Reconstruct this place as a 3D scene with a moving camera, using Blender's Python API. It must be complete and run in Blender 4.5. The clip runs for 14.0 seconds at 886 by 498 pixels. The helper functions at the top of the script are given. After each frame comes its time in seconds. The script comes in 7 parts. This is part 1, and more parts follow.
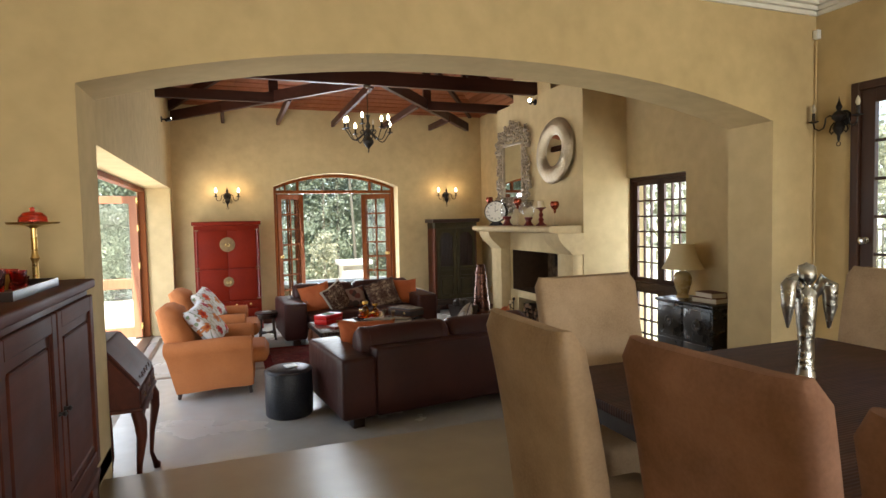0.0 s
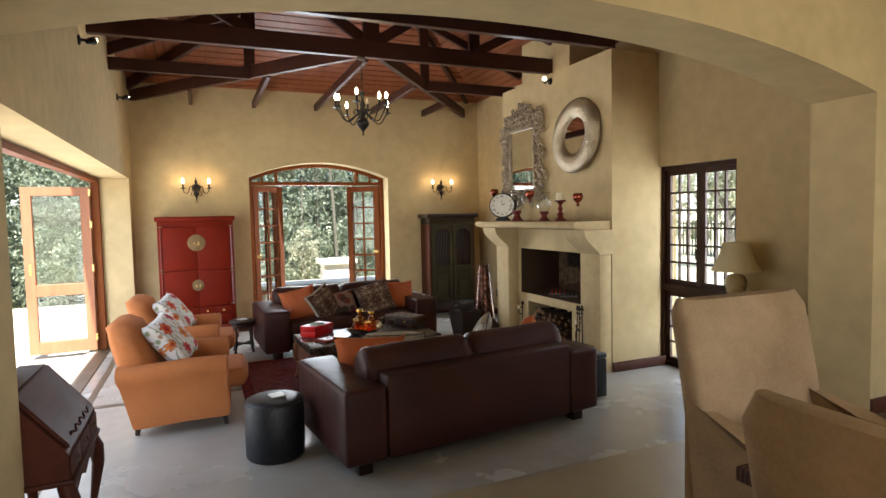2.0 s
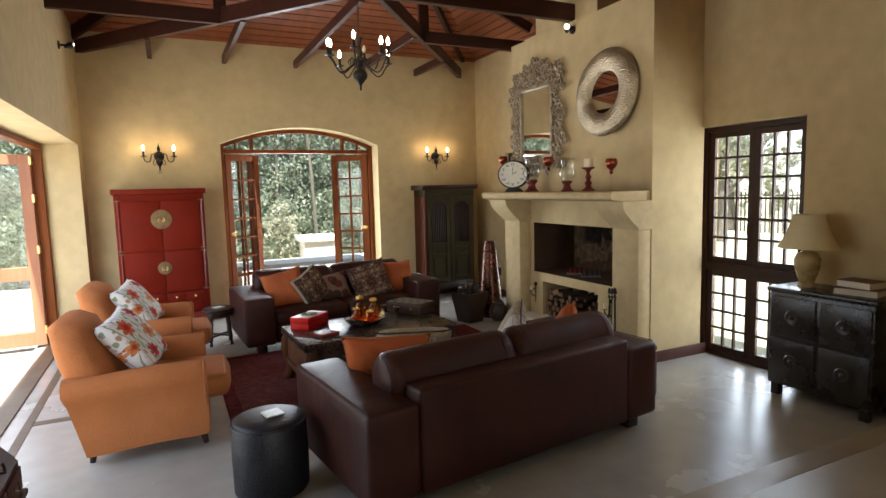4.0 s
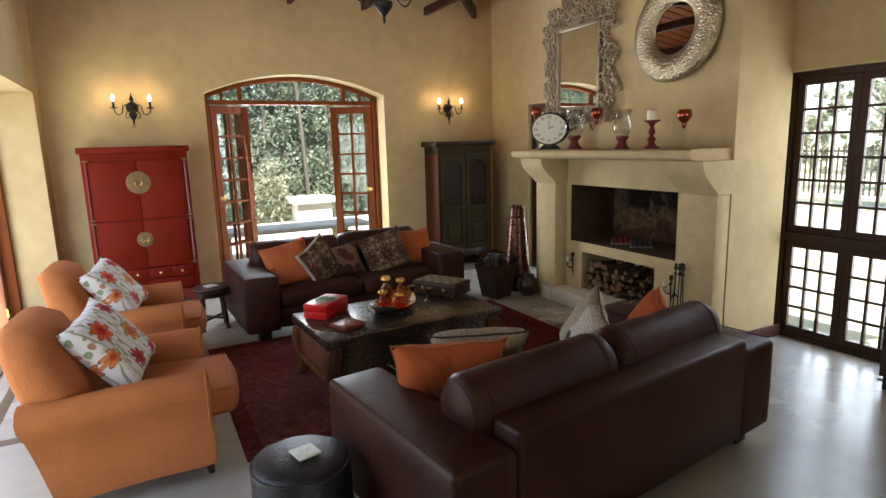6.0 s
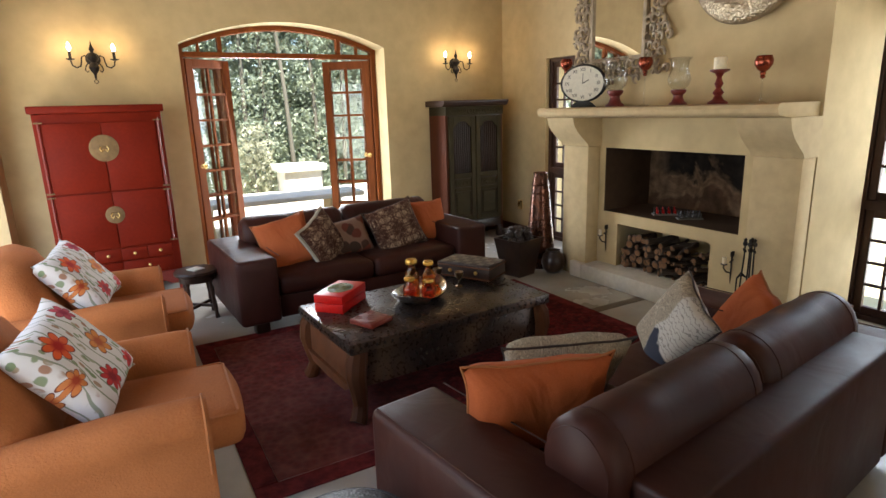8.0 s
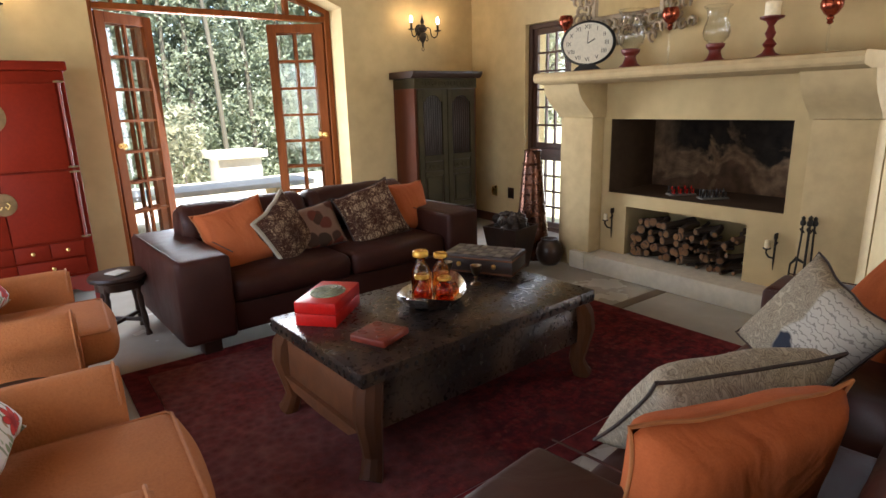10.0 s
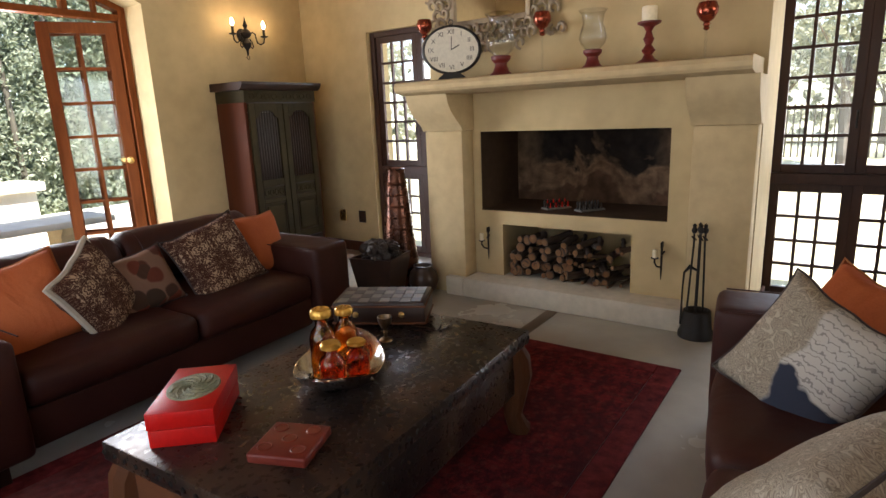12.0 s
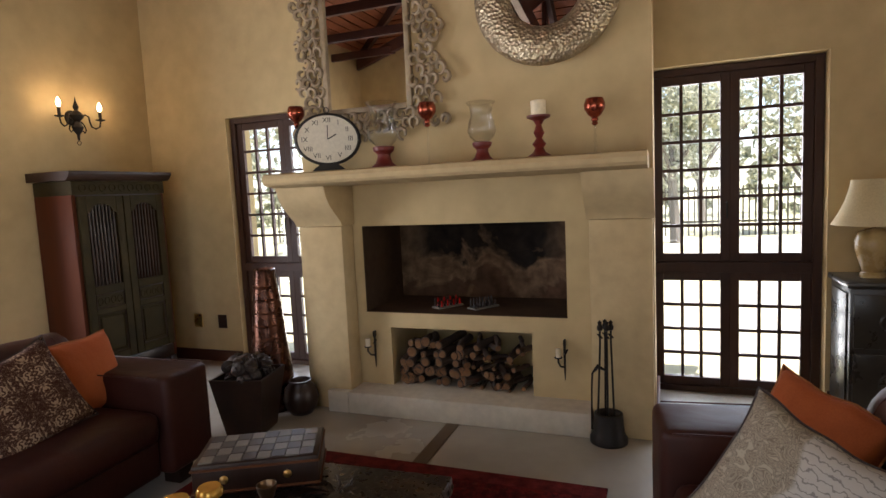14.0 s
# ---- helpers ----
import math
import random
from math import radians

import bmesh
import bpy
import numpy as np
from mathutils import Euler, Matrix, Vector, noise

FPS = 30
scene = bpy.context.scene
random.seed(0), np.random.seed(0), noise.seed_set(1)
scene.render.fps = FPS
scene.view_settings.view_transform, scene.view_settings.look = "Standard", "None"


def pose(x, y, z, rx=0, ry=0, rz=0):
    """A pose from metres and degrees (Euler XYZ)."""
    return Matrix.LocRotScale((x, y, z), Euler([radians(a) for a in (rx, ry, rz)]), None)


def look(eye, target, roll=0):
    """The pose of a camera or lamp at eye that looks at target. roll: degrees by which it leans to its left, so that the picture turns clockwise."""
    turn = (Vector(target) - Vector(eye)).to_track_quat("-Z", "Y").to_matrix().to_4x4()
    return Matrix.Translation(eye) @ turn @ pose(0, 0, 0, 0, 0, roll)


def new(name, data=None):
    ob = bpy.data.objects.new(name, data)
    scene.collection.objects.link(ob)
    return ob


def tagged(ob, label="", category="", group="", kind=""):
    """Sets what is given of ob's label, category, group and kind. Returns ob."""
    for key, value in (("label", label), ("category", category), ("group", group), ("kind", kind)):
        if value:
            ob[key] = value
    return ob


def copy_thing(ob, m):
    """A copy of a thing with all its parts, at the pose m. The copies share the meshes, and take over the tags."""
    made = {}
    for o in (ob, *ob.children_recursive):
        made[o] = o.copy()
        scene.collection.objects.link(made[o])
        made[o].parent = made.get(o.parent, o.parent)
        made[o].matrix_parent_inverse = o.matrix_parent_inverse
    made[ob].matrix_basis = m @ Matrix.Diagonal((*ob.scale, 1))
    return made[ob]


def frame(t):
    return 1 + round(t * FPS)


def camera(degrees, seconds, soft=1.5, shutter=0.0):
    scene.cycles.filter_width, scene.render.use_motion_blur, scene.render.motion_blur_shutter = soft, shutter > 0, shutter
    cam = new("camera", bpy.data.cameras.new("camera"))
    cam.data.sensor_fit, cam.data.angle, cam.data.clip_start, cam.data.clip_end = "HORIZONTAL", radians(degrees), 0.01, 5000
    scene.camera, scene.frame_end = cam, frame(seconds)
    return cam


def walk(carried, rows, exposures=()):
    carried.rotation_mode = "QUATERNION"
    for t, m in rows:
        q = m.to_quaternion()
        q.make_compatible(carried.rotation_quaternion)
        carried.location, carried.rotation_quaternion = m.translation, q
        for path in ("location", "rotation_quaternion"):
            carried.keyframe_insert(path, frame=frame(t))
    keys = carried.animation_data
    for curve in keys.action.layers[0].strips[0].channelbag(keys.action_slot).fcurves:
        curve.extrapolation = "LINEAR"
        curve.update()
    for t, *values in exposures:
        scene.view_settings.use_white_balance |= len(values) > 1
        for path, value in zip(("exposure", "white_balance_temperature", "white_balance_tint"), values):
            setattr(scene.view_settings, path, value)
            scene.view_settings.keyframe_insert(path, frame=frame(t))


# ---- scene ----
cam = camera(75.2, 14.0)
EXPOSURE = [(0.0, 2.2, 6150, 10), (2.5, 2.05, 6080, 10), (6.5, 1.98, 6080, 10), (8.0, 2.28, 6130, 11), (10.5, 2.4, 6150, 13), (11.5, 2.32, 6200, 14), (12.5, 2.05, 6270, 16), (14.0, 1.85, 6330, 18)]
PATH = [
    (0, (1.104, 1.274, 1.657), (1.796, 3.148, 1.555), -1.2),
    (0.5, (1.104, 1.525, 1.67), (1.805, 3.395, 1.562), -1.1),
    (1, (1.113, 1.775, 1.643), (1.834, 3.638, 1.537), -1.2),
    (1.5, (1.119, 2.031, 1.645), (1.861, 3.885, 1.535), -1.2),
    (2, (1.106, 2.27, 1.649), (1.882, 4.11, 1.531), -1.2),
    (2.5, (1.104, 2.486, 1.617), (1.919, 4.308, 1.494), -1.3),
    (5, (1.079, 3.705, 1.635), (1.96, 5.475, 1.338), -1.5),
    (5.5, (1.056, 3.937, 1.649), (1.952, 5.693, 1.314), -1.6),
    (6, (1.075, 4.178, 1.648), (1.981, 5.924, 1.286), -1.6),
    (6.5, (1.085, 4.401, 1.682), (1.996, 6.136, 1.284), -1.7),
    (7, (1.072, 4.592, 1.666), (2.0, 6.315, 1.253), -1.7),
    (7.5, (1.092, 4.767, 1.599), (2.033, 6.475, 1.159), -1.8),
    (8, (1.09, 4.974, 1.585), (2.047, 6.665, 1.11), -1.8),
    (10.5, (1.177, 6.112, 1.315), (2.431, 7.59, 0.825), -1.5),
    (11, (1.221, 6.316, 1.303), (2.596, 7.684, 0.814), -1.6),
    (11.5, (1.26, 6.46, 1.317), (2.749, 7.705, 0.835), -2.1),
    (12, (1.297, 6.588, 1.33), (2.892, 7.706, 0.876), -2.4),
    (12.5, (1.37, 6.668, 1.338), (3.054, 7.661, 0.915), -2.6),
    (13, (1.475, 6.759, 1.353), (3.229, 7.645, 0.981), -2.7),
    (13.5, (1.548, 6.84, 1.367), (3.355, 7.645, 1.074), -2.8),
    (14, (1.605, 6.925, 1.396), (3.463, 7.639, 1.201), -2.7),
]
walk(cam, [(t, look(eye, target, roll)) for t, eye, target, roll in PATH], EXPOSURE)

# ---- world, sun and daylight ----
world = bpy.data.worlds.new("sky")
scene.world = world
world.use_nodes = True
wn = world.node_tree
sky = wn.nodes.new("ShaderNodeTexSky")
sky.sky_type, sky.sun_disc = "NISHITA", False
sky.sun_elevation, sky.sun_rotation = radians(62), radians(190)
wn.links.new(sky.outputs[0], wn.nodes["Background"].inputs[0])
wn.nodes["Background"].inputs[1].default_value = 0.15


def lamp(name, kind, m, energy, colour=(1, 1, 1), **more):
    data = bpy.data.lights.new(name, kind)
    data.energy, data.color = energy, colour
    for key, value in more.items():
        if key == "size":
            data.shape, data.size = "RECTANGLE", value
        elif key == "size_y":
            data.size_y = value
        elif key == "angle":
            data.angle = value
        elif key == "radius":
            data.shadow_soft_size = value
    ob = new(name, data)
    ob.matrix_world = m
    return ob


SUN_AZ, SUN_EL = radians(190), radians(62)
sun_from = Vector((math.sin(SUN_AZ) * math.cos(SUN_EL), math.cos(SUN_AZ) * math.cos(SUN_EL), math.sin(SUN_EL)))
lamp("sun", "SUN", look(sun_from * 20, (0, 0, 0)), 5.0, (1.0, 0.95, 0.86), angle=radians(0.5))
DAY = (0.93, 0.97, 1.0)
lamp("daylight_patio_door", "AREA", look((-0.35, 8.2, 1.15), (3.0, 8.2, 0.9)), 14, DAY, size=4.4, size_y=1.9)
lamp("daylight_french_door", "AREA", look((2.76, 11.75, 1.2), (2.73, 6.0, 0.9)), 26, DAY, size=1.0, size_y=1.9)
lamp("daylight_window", "AREA", look((5.85, 6.45, 1.1), (2.0, 6.4, 0.8)), 13, DAY, size=0.85, size_y=1.9)
lamp("daylight_slit_window", "AREA", look((5.85, 9.8, 1.1), (2.0, 9.6, 0.8)), 7, DAY, size=0.6, size_y=1.9)
# fill lamp added behind the camera to brighten the dining room; no window known there
lamp("daylight_dining_window", "AREA", look((2.5, -3.95, 1.5), (2.5, 3.0, 1.5)), 50, (1.0, 0.95, 0.86), size=3.6, size_y=2.0)

# ---- materials ----


def ramp(nt, fac, stops):
    node = nt.nodes.new("ShaderNodeValToRGB")
    el = node.color_ramp.elements
    while len(el) < len(stops):
        el.new(0.5)
    for e, (p, c) in zip(el, stops):
        e.position, e.color = p, (*c, 1) if len(c) == 3 else c
    nt.links.new(fac, node.inputs[0])
    return node.outputs[0]


def tex(nt, kind, vec, **inputs):
    node = nt.nodes.new("ShaderNodeTex" + kind)
    nt.links.new(vec, node.inputs["Vector"])
    for key, value in inputs.items():
        if key in ("feature", "bands_direction", "wave_type", "distance"):
            if key == "feature":
                node.feature = value
            elif key == "bands_direction":
                node.bands_direction = value
            elif key == "wave_type":
                node.wave_type = value
            else:
                node.distance = value
        else:
            node.inputs[key.replace("_", " ").title() if key != "w" else "W"].default_value = value
    return node


def mixc(nt, fac, a, b, mode="MIX"):
    node = nt.nodes.new("ShaderNodeMix")
    node.data_type, node.blend_type = "RGBA", mode
    for sock, value in ((node.inputs[0], fac), (node.inputs[6], a), (node.inputs[7], b)):
        if isinstance(value, bpy.types.NodeSocket):
            nt.links.new(value, sock)
        elif isinstance(value, tuple):
            sock.default_value = (*value, 1) if len(value) == 3 else value
        else:
            sock.default_value = value
    return node.outputs[2]


def start(name):
    m = bpy.data.materials.new(name)
    m.use_nodes = True
    nt = m.node_tree
    p = nt.nodes["Principled BSDF"]
    co = nt.nodes.new("ShaderNodeTexCoord").outputs["Object"]
    return m, nt, p, co


def bump(nt, p, height, strength, dist=0.01):
    node = nt.nodes.new("ShaderNodeBump")
    node.inputs["Strength"].default_value, node.inputs["Distance"].default_value = strength, dist
    nt.links.new(height, node.inputs["Height"])
    nt.links.new(node.outputs[0], p.inputs["Normal"])


def stretch(nt, co, sx, sy, sz):
    node = nt.nodes.new("ShaderNodeMapping")
    node.inputs["Scale"].default_value = (sx, sy, sz)
    nt.links.new(co, node.inputs[0])
    return node.outputs[0]


def plain(name, c1, c2, rough=0.5, metal=0.0, big=2.0, fine=60.0, bumps=0.1, spec=0.5, scale=(1, 1, 1), rough2=None, dist=0.004, **more):
    """Two tones mixed by a large and a fine noise, with fine relief."""
    m, nt, p, co = start(name)
    v = stretch(nt, co, *scale)
    a = tex(nt, "Noise", v, scale=big, detail=5.0, roughness=0.6)
    b = tex(nt, "Noise", v, scale=fine, detail=3.0)
    mid = tuple((x + y) / 2 for x, y in zip(c1, c2))
    col = ramp(nt, a.outputs[0], [(0.32, c1), (0.68, c2)])
    col = mixc(nt, 0.3, col, ramp(nt, b.outputs[0], [(0.3, tuple(x * 0.75 for x in mid)), (0.7, tuple(min(1, x * 1.2) for x in mid))]))
    nt.links.new(col, p.inputs["Base Color"])
    p.inputs["Metallic"].default_value, p.inputs["Specular IOR Level"].default_value = metal, spec
    r = ramp(nt, a.outputs[0], [(0.3, (rough,) * 3), (0.7, ((rough2 or rough * 1.25),) * 3)])
    nt.links.new(r, p.inputs["Roughness"])
    for key, value in more.items():
        p.inputs[key].default_value = value
    if bumps:
        bump(nt, p, b.outputs[0], bumps, dist)
    return m


def woody(name, dark, light, rough=0.35, axis=2, grain=14.0, bumps=0.08, coat=0.08, spec=0.28):
    m, nt, p, co = start(name)
    s = [grain, grain, grain]
    s[axis] = grain * 0.07
    v = stretch(nt, co, *s)
    a = tex(nt, "Noise", v, scale=1.0, detail=6.0, roughness=0.65, distortion=0.6)
    b = tex(nt, "Noise", co, scale=2.2, detail=3.0)
    info = nt.nodes.new("ShaderNodeObjectInfo")
    col = ramp(nt, a.outputs[0], [(0.3, dark), (0.72, light)])
    col = mixc(nt, 0.35, col, ramp(nt, b.outputs[0], [(0.3, dark), (0.7, light)]))
    col = mixc(nt, 0.25, col, ramp(nt, info.outputs["Random"], [(0.0, dark), (1.0, light)]))
    nt.links.new(col, p.inputs["Base Color"])
    nt.links.new(ramp(nt, b.outputs[0], [(0.3, (rough,) * 3), (0.7, (rough * 1.4,) * 3)]), p.inputs["Roughness"])
    p.inputs["Coat Weight"].default_value, p.inputs["Coat Roughness"].default_value = coat, 0.25
    p.inputs["Specular IOR Level"].default_value = spec
    bump(nt, p, a.outputs[0], bumps, 0.003)
    return m


def crease(m, scale, strength, dist, stretch_z=1.0, distortion=1.0):
    """Adds soft folds under a material's fine relief."""
    nt = m.node_tree
    fine = next(n for n in nt.nodes if n.bl_idname == "ShaderNodeBump")
    co = nt.nodes.new("ShaderNodeTexCoord").outputs["Object"]
    n_ = tex(nt, "Noise", stretch(nt, co, 1, 1, stretch_z), scale=scale, detail=2.5, distortion=distortion)
    fold = nt.nodes.new("ShaderNodeBump")
    fold.inputs["Strength"].default_value, fold.inputs["Distance"].default_value = strength, dist
    nt.links.new(n_.outputs[0], fold.inputs["Height"])
    nt.links.new(fold.outputs[0], fine.inputs["Normal"])


def glass(name, tint=(1, 1, 1), rough=0.0, ior=1.45):
    m, nt, p, co = start(name)
    p.inputs["Base Color"].default_value = (*tint, 1)
    p.inputs["Transmission Weight"].default_value = 1.0
    p.inputs["Roughness"].default_value, p.inputs["IOR"].default_value = rough, ior
    return m


def pane(name, fog=0.03):
    """Thin window glass: mostly clear, a little gloss."""
    m, nt, p, co = start(name)
    clear = nt.nodes.new("ShaderNodeBsdfTransparent")
    clear.inputs[0].default_value = (0.96, 0.97, 0.97, 1)
    gloss = nt.nodes.new("ShaderNodeBsdfGlossy")
    gloss.inputs["Roughness"].default_value = 0.02
    edge = nt.nodes.new("ShaderNodeLayerWeight")
    edge.inputs[0].default_value = 0.5
    fres = nt.nodes.new("ShaderNodeValToRGB")
    e0, e1 = fres.color_ramp.elements
    e0.position, e0.color = 0.35, (fog, fog, fog, 1)
    e1.position, e1.color = 1.0, (0.55, 0.55, 0.55, 1)
    nt.links.new(edge.outputs["Facing"], fres.inputs[0])
    mix = nt.nodes.new("ShaderNodeMixShader")
    nt.links.new(fres.outputs[0], mix.inputs[0])
    nt.links.new(clear.outputs[0], mix.inputs[1])
    nt.links.new(gloss.outputs[0], mix.inputs[2])
    nt.links.new(mix.outputs[0], nt.nodes["Material Output"].inputs[0])
    return m


def glow(name, colour, strength):
    m, nt, p, co = start(name)
    p.inputs["Base Color"].default_value = (*colour, 1)
    p.inputs["Emission Color"].default_value = (*colour, 1)
    p.inputs["Emission Strength"].default_value = strength
    return m


PLASTER = plain("ochre_plaster", (0.475, 0.362, 0.19), (0.58, 0.447, 0.245), 0.85, big=0.9, fine=7.0, bumps=0.12, spec=0.2, dist=0.01)
STONE = plain("cream_plaster", (0.465, 0.352, 0.19), (0.555, 0.428, 0.24), 0.8, big=1.6, fine=14.0, bumps=0.15, spec=0.2, dist=0.008)
HEARTH = plain("hearth_plaster", (0.50, 0.45, 0.36), (0.62, 0.57, 0.47), 0.75, big=2.0, fine=20.0, bumps=0.2, spec=0.25)
SCREED = plain("polished_screed", (0.335, 0.312, 0.268), (0.44, 0.415, 0.365), 0.2, big=0.9, fine=5.0, bumps=0.015, rough2=0.3, spec=0.5)
for node in SCREED.node_tree.nodes:
    if node.bl_idname == "ShaderNodeValToRGB" and node.color_ramp.elements[0].position > 0.31:
        node.color_ramp.elements[0].position, node.color_ramp.elements[1].position = 0.12, 0.9
SCREED_WARM = plain("warm_screed", (0.24, 0.185, 0.115), (0.31, 0.245, 0.155), 0.28, big=1.1, fine=6.0, bumps=0.02, rough2=0.42)
CEILING_WHITE = plain("ceiling_paint", (0.74, 0.72, 0.66), (0.8, 0.78, 0.72), 0.8, big=1.0, fine=8.0, bumps=0.05)
TRUSS = woody("truss_timber", (0.022, 0.008, 0.006), (0.075, 0.024, 0.015), 0.4, axis=0, grain=9.0)
BOARDS = woody("ceiling_boards", (0.16, 0.045, 0.018), (0.32, 0.10, 0.04), 0.4, axis=1, grain=10.0)
FRAME_WOOD = woody("mahogany_joinery", (0.10, 0.026, 0.006), (0.24, 0.070, 0.018), 0.5, axis=2, grain=22.0, coat=0.0, spec=0.1)
FRAME_DARK = woody("dark_joinery", (0.026, 0.011, 0.007), (0.065, 0.026, 0.014), 0.42, axis=2, grain=22.0, coat=0.03)
DOOR_LIGHT = woody("oiled_door_timber", (0.28, 0.105, 0.05), (0.42, 0.18, 0.09), 0.4, axis=2, grain=18.0)
SKIRT = woody("dark_skirting", (0.05, 0.016, 0.009), (0.11, 0.035, 0.018), 0.4, axis=1, grain=14.0)
STRIP = woody("inlaid_strip", (0.09, 0.06, 0.035), (0.16, 0.11, 0.07), 0.4, axis=0, grain=14.0)
PANE = pane("window_glass")
IRON = plain("black_iron", (0.012, 0.010, 0.009), (0.03, 0.024, 0.02), 0.45, 0.6, big=6, fine=90, bumps=0.15)
BRASS = plain("brass", (0.62, 0.42, 0.14), (0.72, 0.5, 0.2), 0.25, 1.0, big=8, fine=80, bumps=0.03)
BULB = glow("lit_bulb", (1.0, 0.82, 0.5), 6.0)

# ---- mesh helpers ----


def box(bm, x0, x1, y0, y1, z0, z1, bev=0.0, seg=2):
    vs = [bm.verts.new(p) for p in ((x0, y0, z0), (x1, y0, z0), (x1, y1, z0), (x0, y1, z0), (x0, y0, z1), (x1, y0, z1), (x1, y1, z1), (x0, y1, z1))]
    fs = [bm.faces.new([vs[i] for i in f]) for f in ((3, 2, 1, 0), (4, 5, 6, 7), (0, 1, 5, 4), (1, 2, 6, 5), (2, 3, 7, 6), (3, 0, 4, 7))]
    if bev:
        bmesh.ops.bevel(bm, geom=list({e for f in fs for e in f.edges}), offset=bev, segments=seg, profile=0.5, affect="EDGES")
    return vs


def prism(bm, poly, axis, a0, a1):
    """A flat outline (in the two other axes, in order) pushed along an axis from a0 to a1."""
    def at(p, a):
        c = list(p)
        c.insert(axis, a)
        return c
    lo, hi = [bm.verts.new(at(p, a0)) for p in poly], [bm.verts.new(at(p, a1)) for p in poly]
    caps = [bm.faces.new(lo), bm.faces.new(hi)]
    for f in caps:
        f.normal_update()
    n = len(poly)
    for i in range(n):
        bm.faces.new((lo[i], lo[(i + 1) % n], hi[(i + 1) % n], hi[i]))
    bmesh.ops.triangulate(bm, faces=caps)


def lathe(bm, profile, n=20, at=(0, 0, 0), sx=1.0, sy=1.0):
    """A profile of (radius, height) turned round the z axis."""
    rings = []
    for r, z in profile:
        if r < 1e-5:
            rings.append([bm.verts.new((at[0], at[1], at[2] + z))])
        else:
            rings.append([bm.verts.new((at[0] + sx * r * math.cos(2 * math.pi * k / n), at[1] + sy * r * math.sin(2 * math.pi * k / n), at[2] + z)) for k in range(n)])
    for a, b in zip(rings, rings[1:]):
        for k in range(n):
            q = [a[k % len(a)], a[(k + 1) % len(a)], b[(k + 1) % len(b)], b[k % len(b)]]
            q = list(dict.fromkeys(q))
            if len(q) > 2:
                bm.faces.new(q)
    for ring, flip in ((rings[0], True), (rings[-1], False)):
        if len(ring) > 2:
            bm.faces.new(ring[::-1] if flip else ring)


def tube(bm, pts, r, n=8):
    """A round bar along points; r one radius or one a point."""
    pts = [Vector(p) for p in pts]
    rs = r if isinstance(r, (list, tuple)) else [r] * len(pts)
    rings, side = [], None
    for i, p in enumerate(pts):
        d = (pts[min(i + 1, len(pts) - 1)] - pts[max(i - 1, 0)]).normalized()
        if side is None:
            side = d.orthogonal().normalized()
        side = (side - d * side.dot(d)).normalized()
        up = d.cross(side)
        rings.append([bm.verts.new(p + rs[i] * (side * math.cos(2 * math.pi * k / n) + up * math.sin(2 * math.pi * k / n))) for k in range(n)])
    for a, b in zip(rings, rings[1:]):
        for k in range(n):
            bm.faces.new((a[k], a[(k + 1) % n], b[(k + 1) % n], b[k]))
    bm.faces.new(rings[0][::-1]), bm.faces.new(rings[-1])


def arc(cx, cy, r, a0, a1, n):
    return [(cx + r * math.cos(radians(a0 + (a1 - a0) * k / n)), cy + r * math.sin(radians(a0 + (a1 - a0) * k / n))) for k in range(n + 1)]


def mesh_of(name, bm, material, sharp=32):
    bmesh.ops.recalc_face_normals(bm, faces=bm.faces)
    me = bpy.data.meshes.new(name)
    bm.to_mesh(me)
    bm.free()
    me.polygons.foreach_set("use_smooth", [True] * len(me.polygons))
    me.set_sharp_from_angle(angle=radians(sharp))
    for m in material if isinstance(material, (list, tuple)) else [material]:
        me.materials.append(m)
    return me


def part(name, bm, material, parent=None, label="", at=None, sharp=32):
    ob = new(name, mesh_of(name, bm, material, sharp))
    ob.parent = parent
    if at is not None:
        ob.matrix_basis = at
    return tagged(ob, label)


def struct(name, bm, material, label="", sharp=32):
    return tagged(part(name, bm, material, sharp=sharp), label, "", "", "structure")


def thing(name, label, category, at, group=""):
    ob = new(name)
    ob.empty_display_size = 0.1
    ob.matrix_basis = at
    return tagged(ob, label, category, group)


def B():
    return bmesh.new()


def one_box(*a, **k):
    bm = bmesh.new()
    box(bm, *a, **k)
    return bm

# ---- the shell ----
LX, RX, FY = 0.28, 5.56, 11.2          # living room walls
AY0, AY1 = 4.56, 4.98                   # the wall with the arch
STEP = 0.31                             # the dining floor lies two steps higher
TOP = 3.55                              # wall plate under the roof
RIDGE, MID = 4.62, 2.81

bm = B()
box(bm, LX - 0.55, RX + 0.3, AY1 - 0.05, FY + 0.4, -0.2, 0.0)
struct("floor", bm, SCREED, "smooth grey polished screed floor of the living room")
bm = B()
box(bm, -0.55, 5.8, -4.3, 4.74, -0.2, STEP, 0.012, 3)
struct("floor_dining", bm, SCREED_WARM, "warm brown polished screed floor two steps up")
bm = B()
box(bm, 0.43, 5.02, 4.6, 5.06, -0.2, STEP / 2, 0.012, 3)
struct("floor_step", bm, SCREED_WARM, "warm brown screed step below the arch")
for name, a in (("floor_strip", (LX - 0.15, 4.77, 8.08, 8.16)), ("floor_strip", (LX - 0.2, LX - 0.14, AY1 + 0.1, 10.6))):
    bm = B()
    box(bm, *a, -0.01, 0.003)
    struct(name, bm, STRIP, "dark inlaid strip in the screed floor")

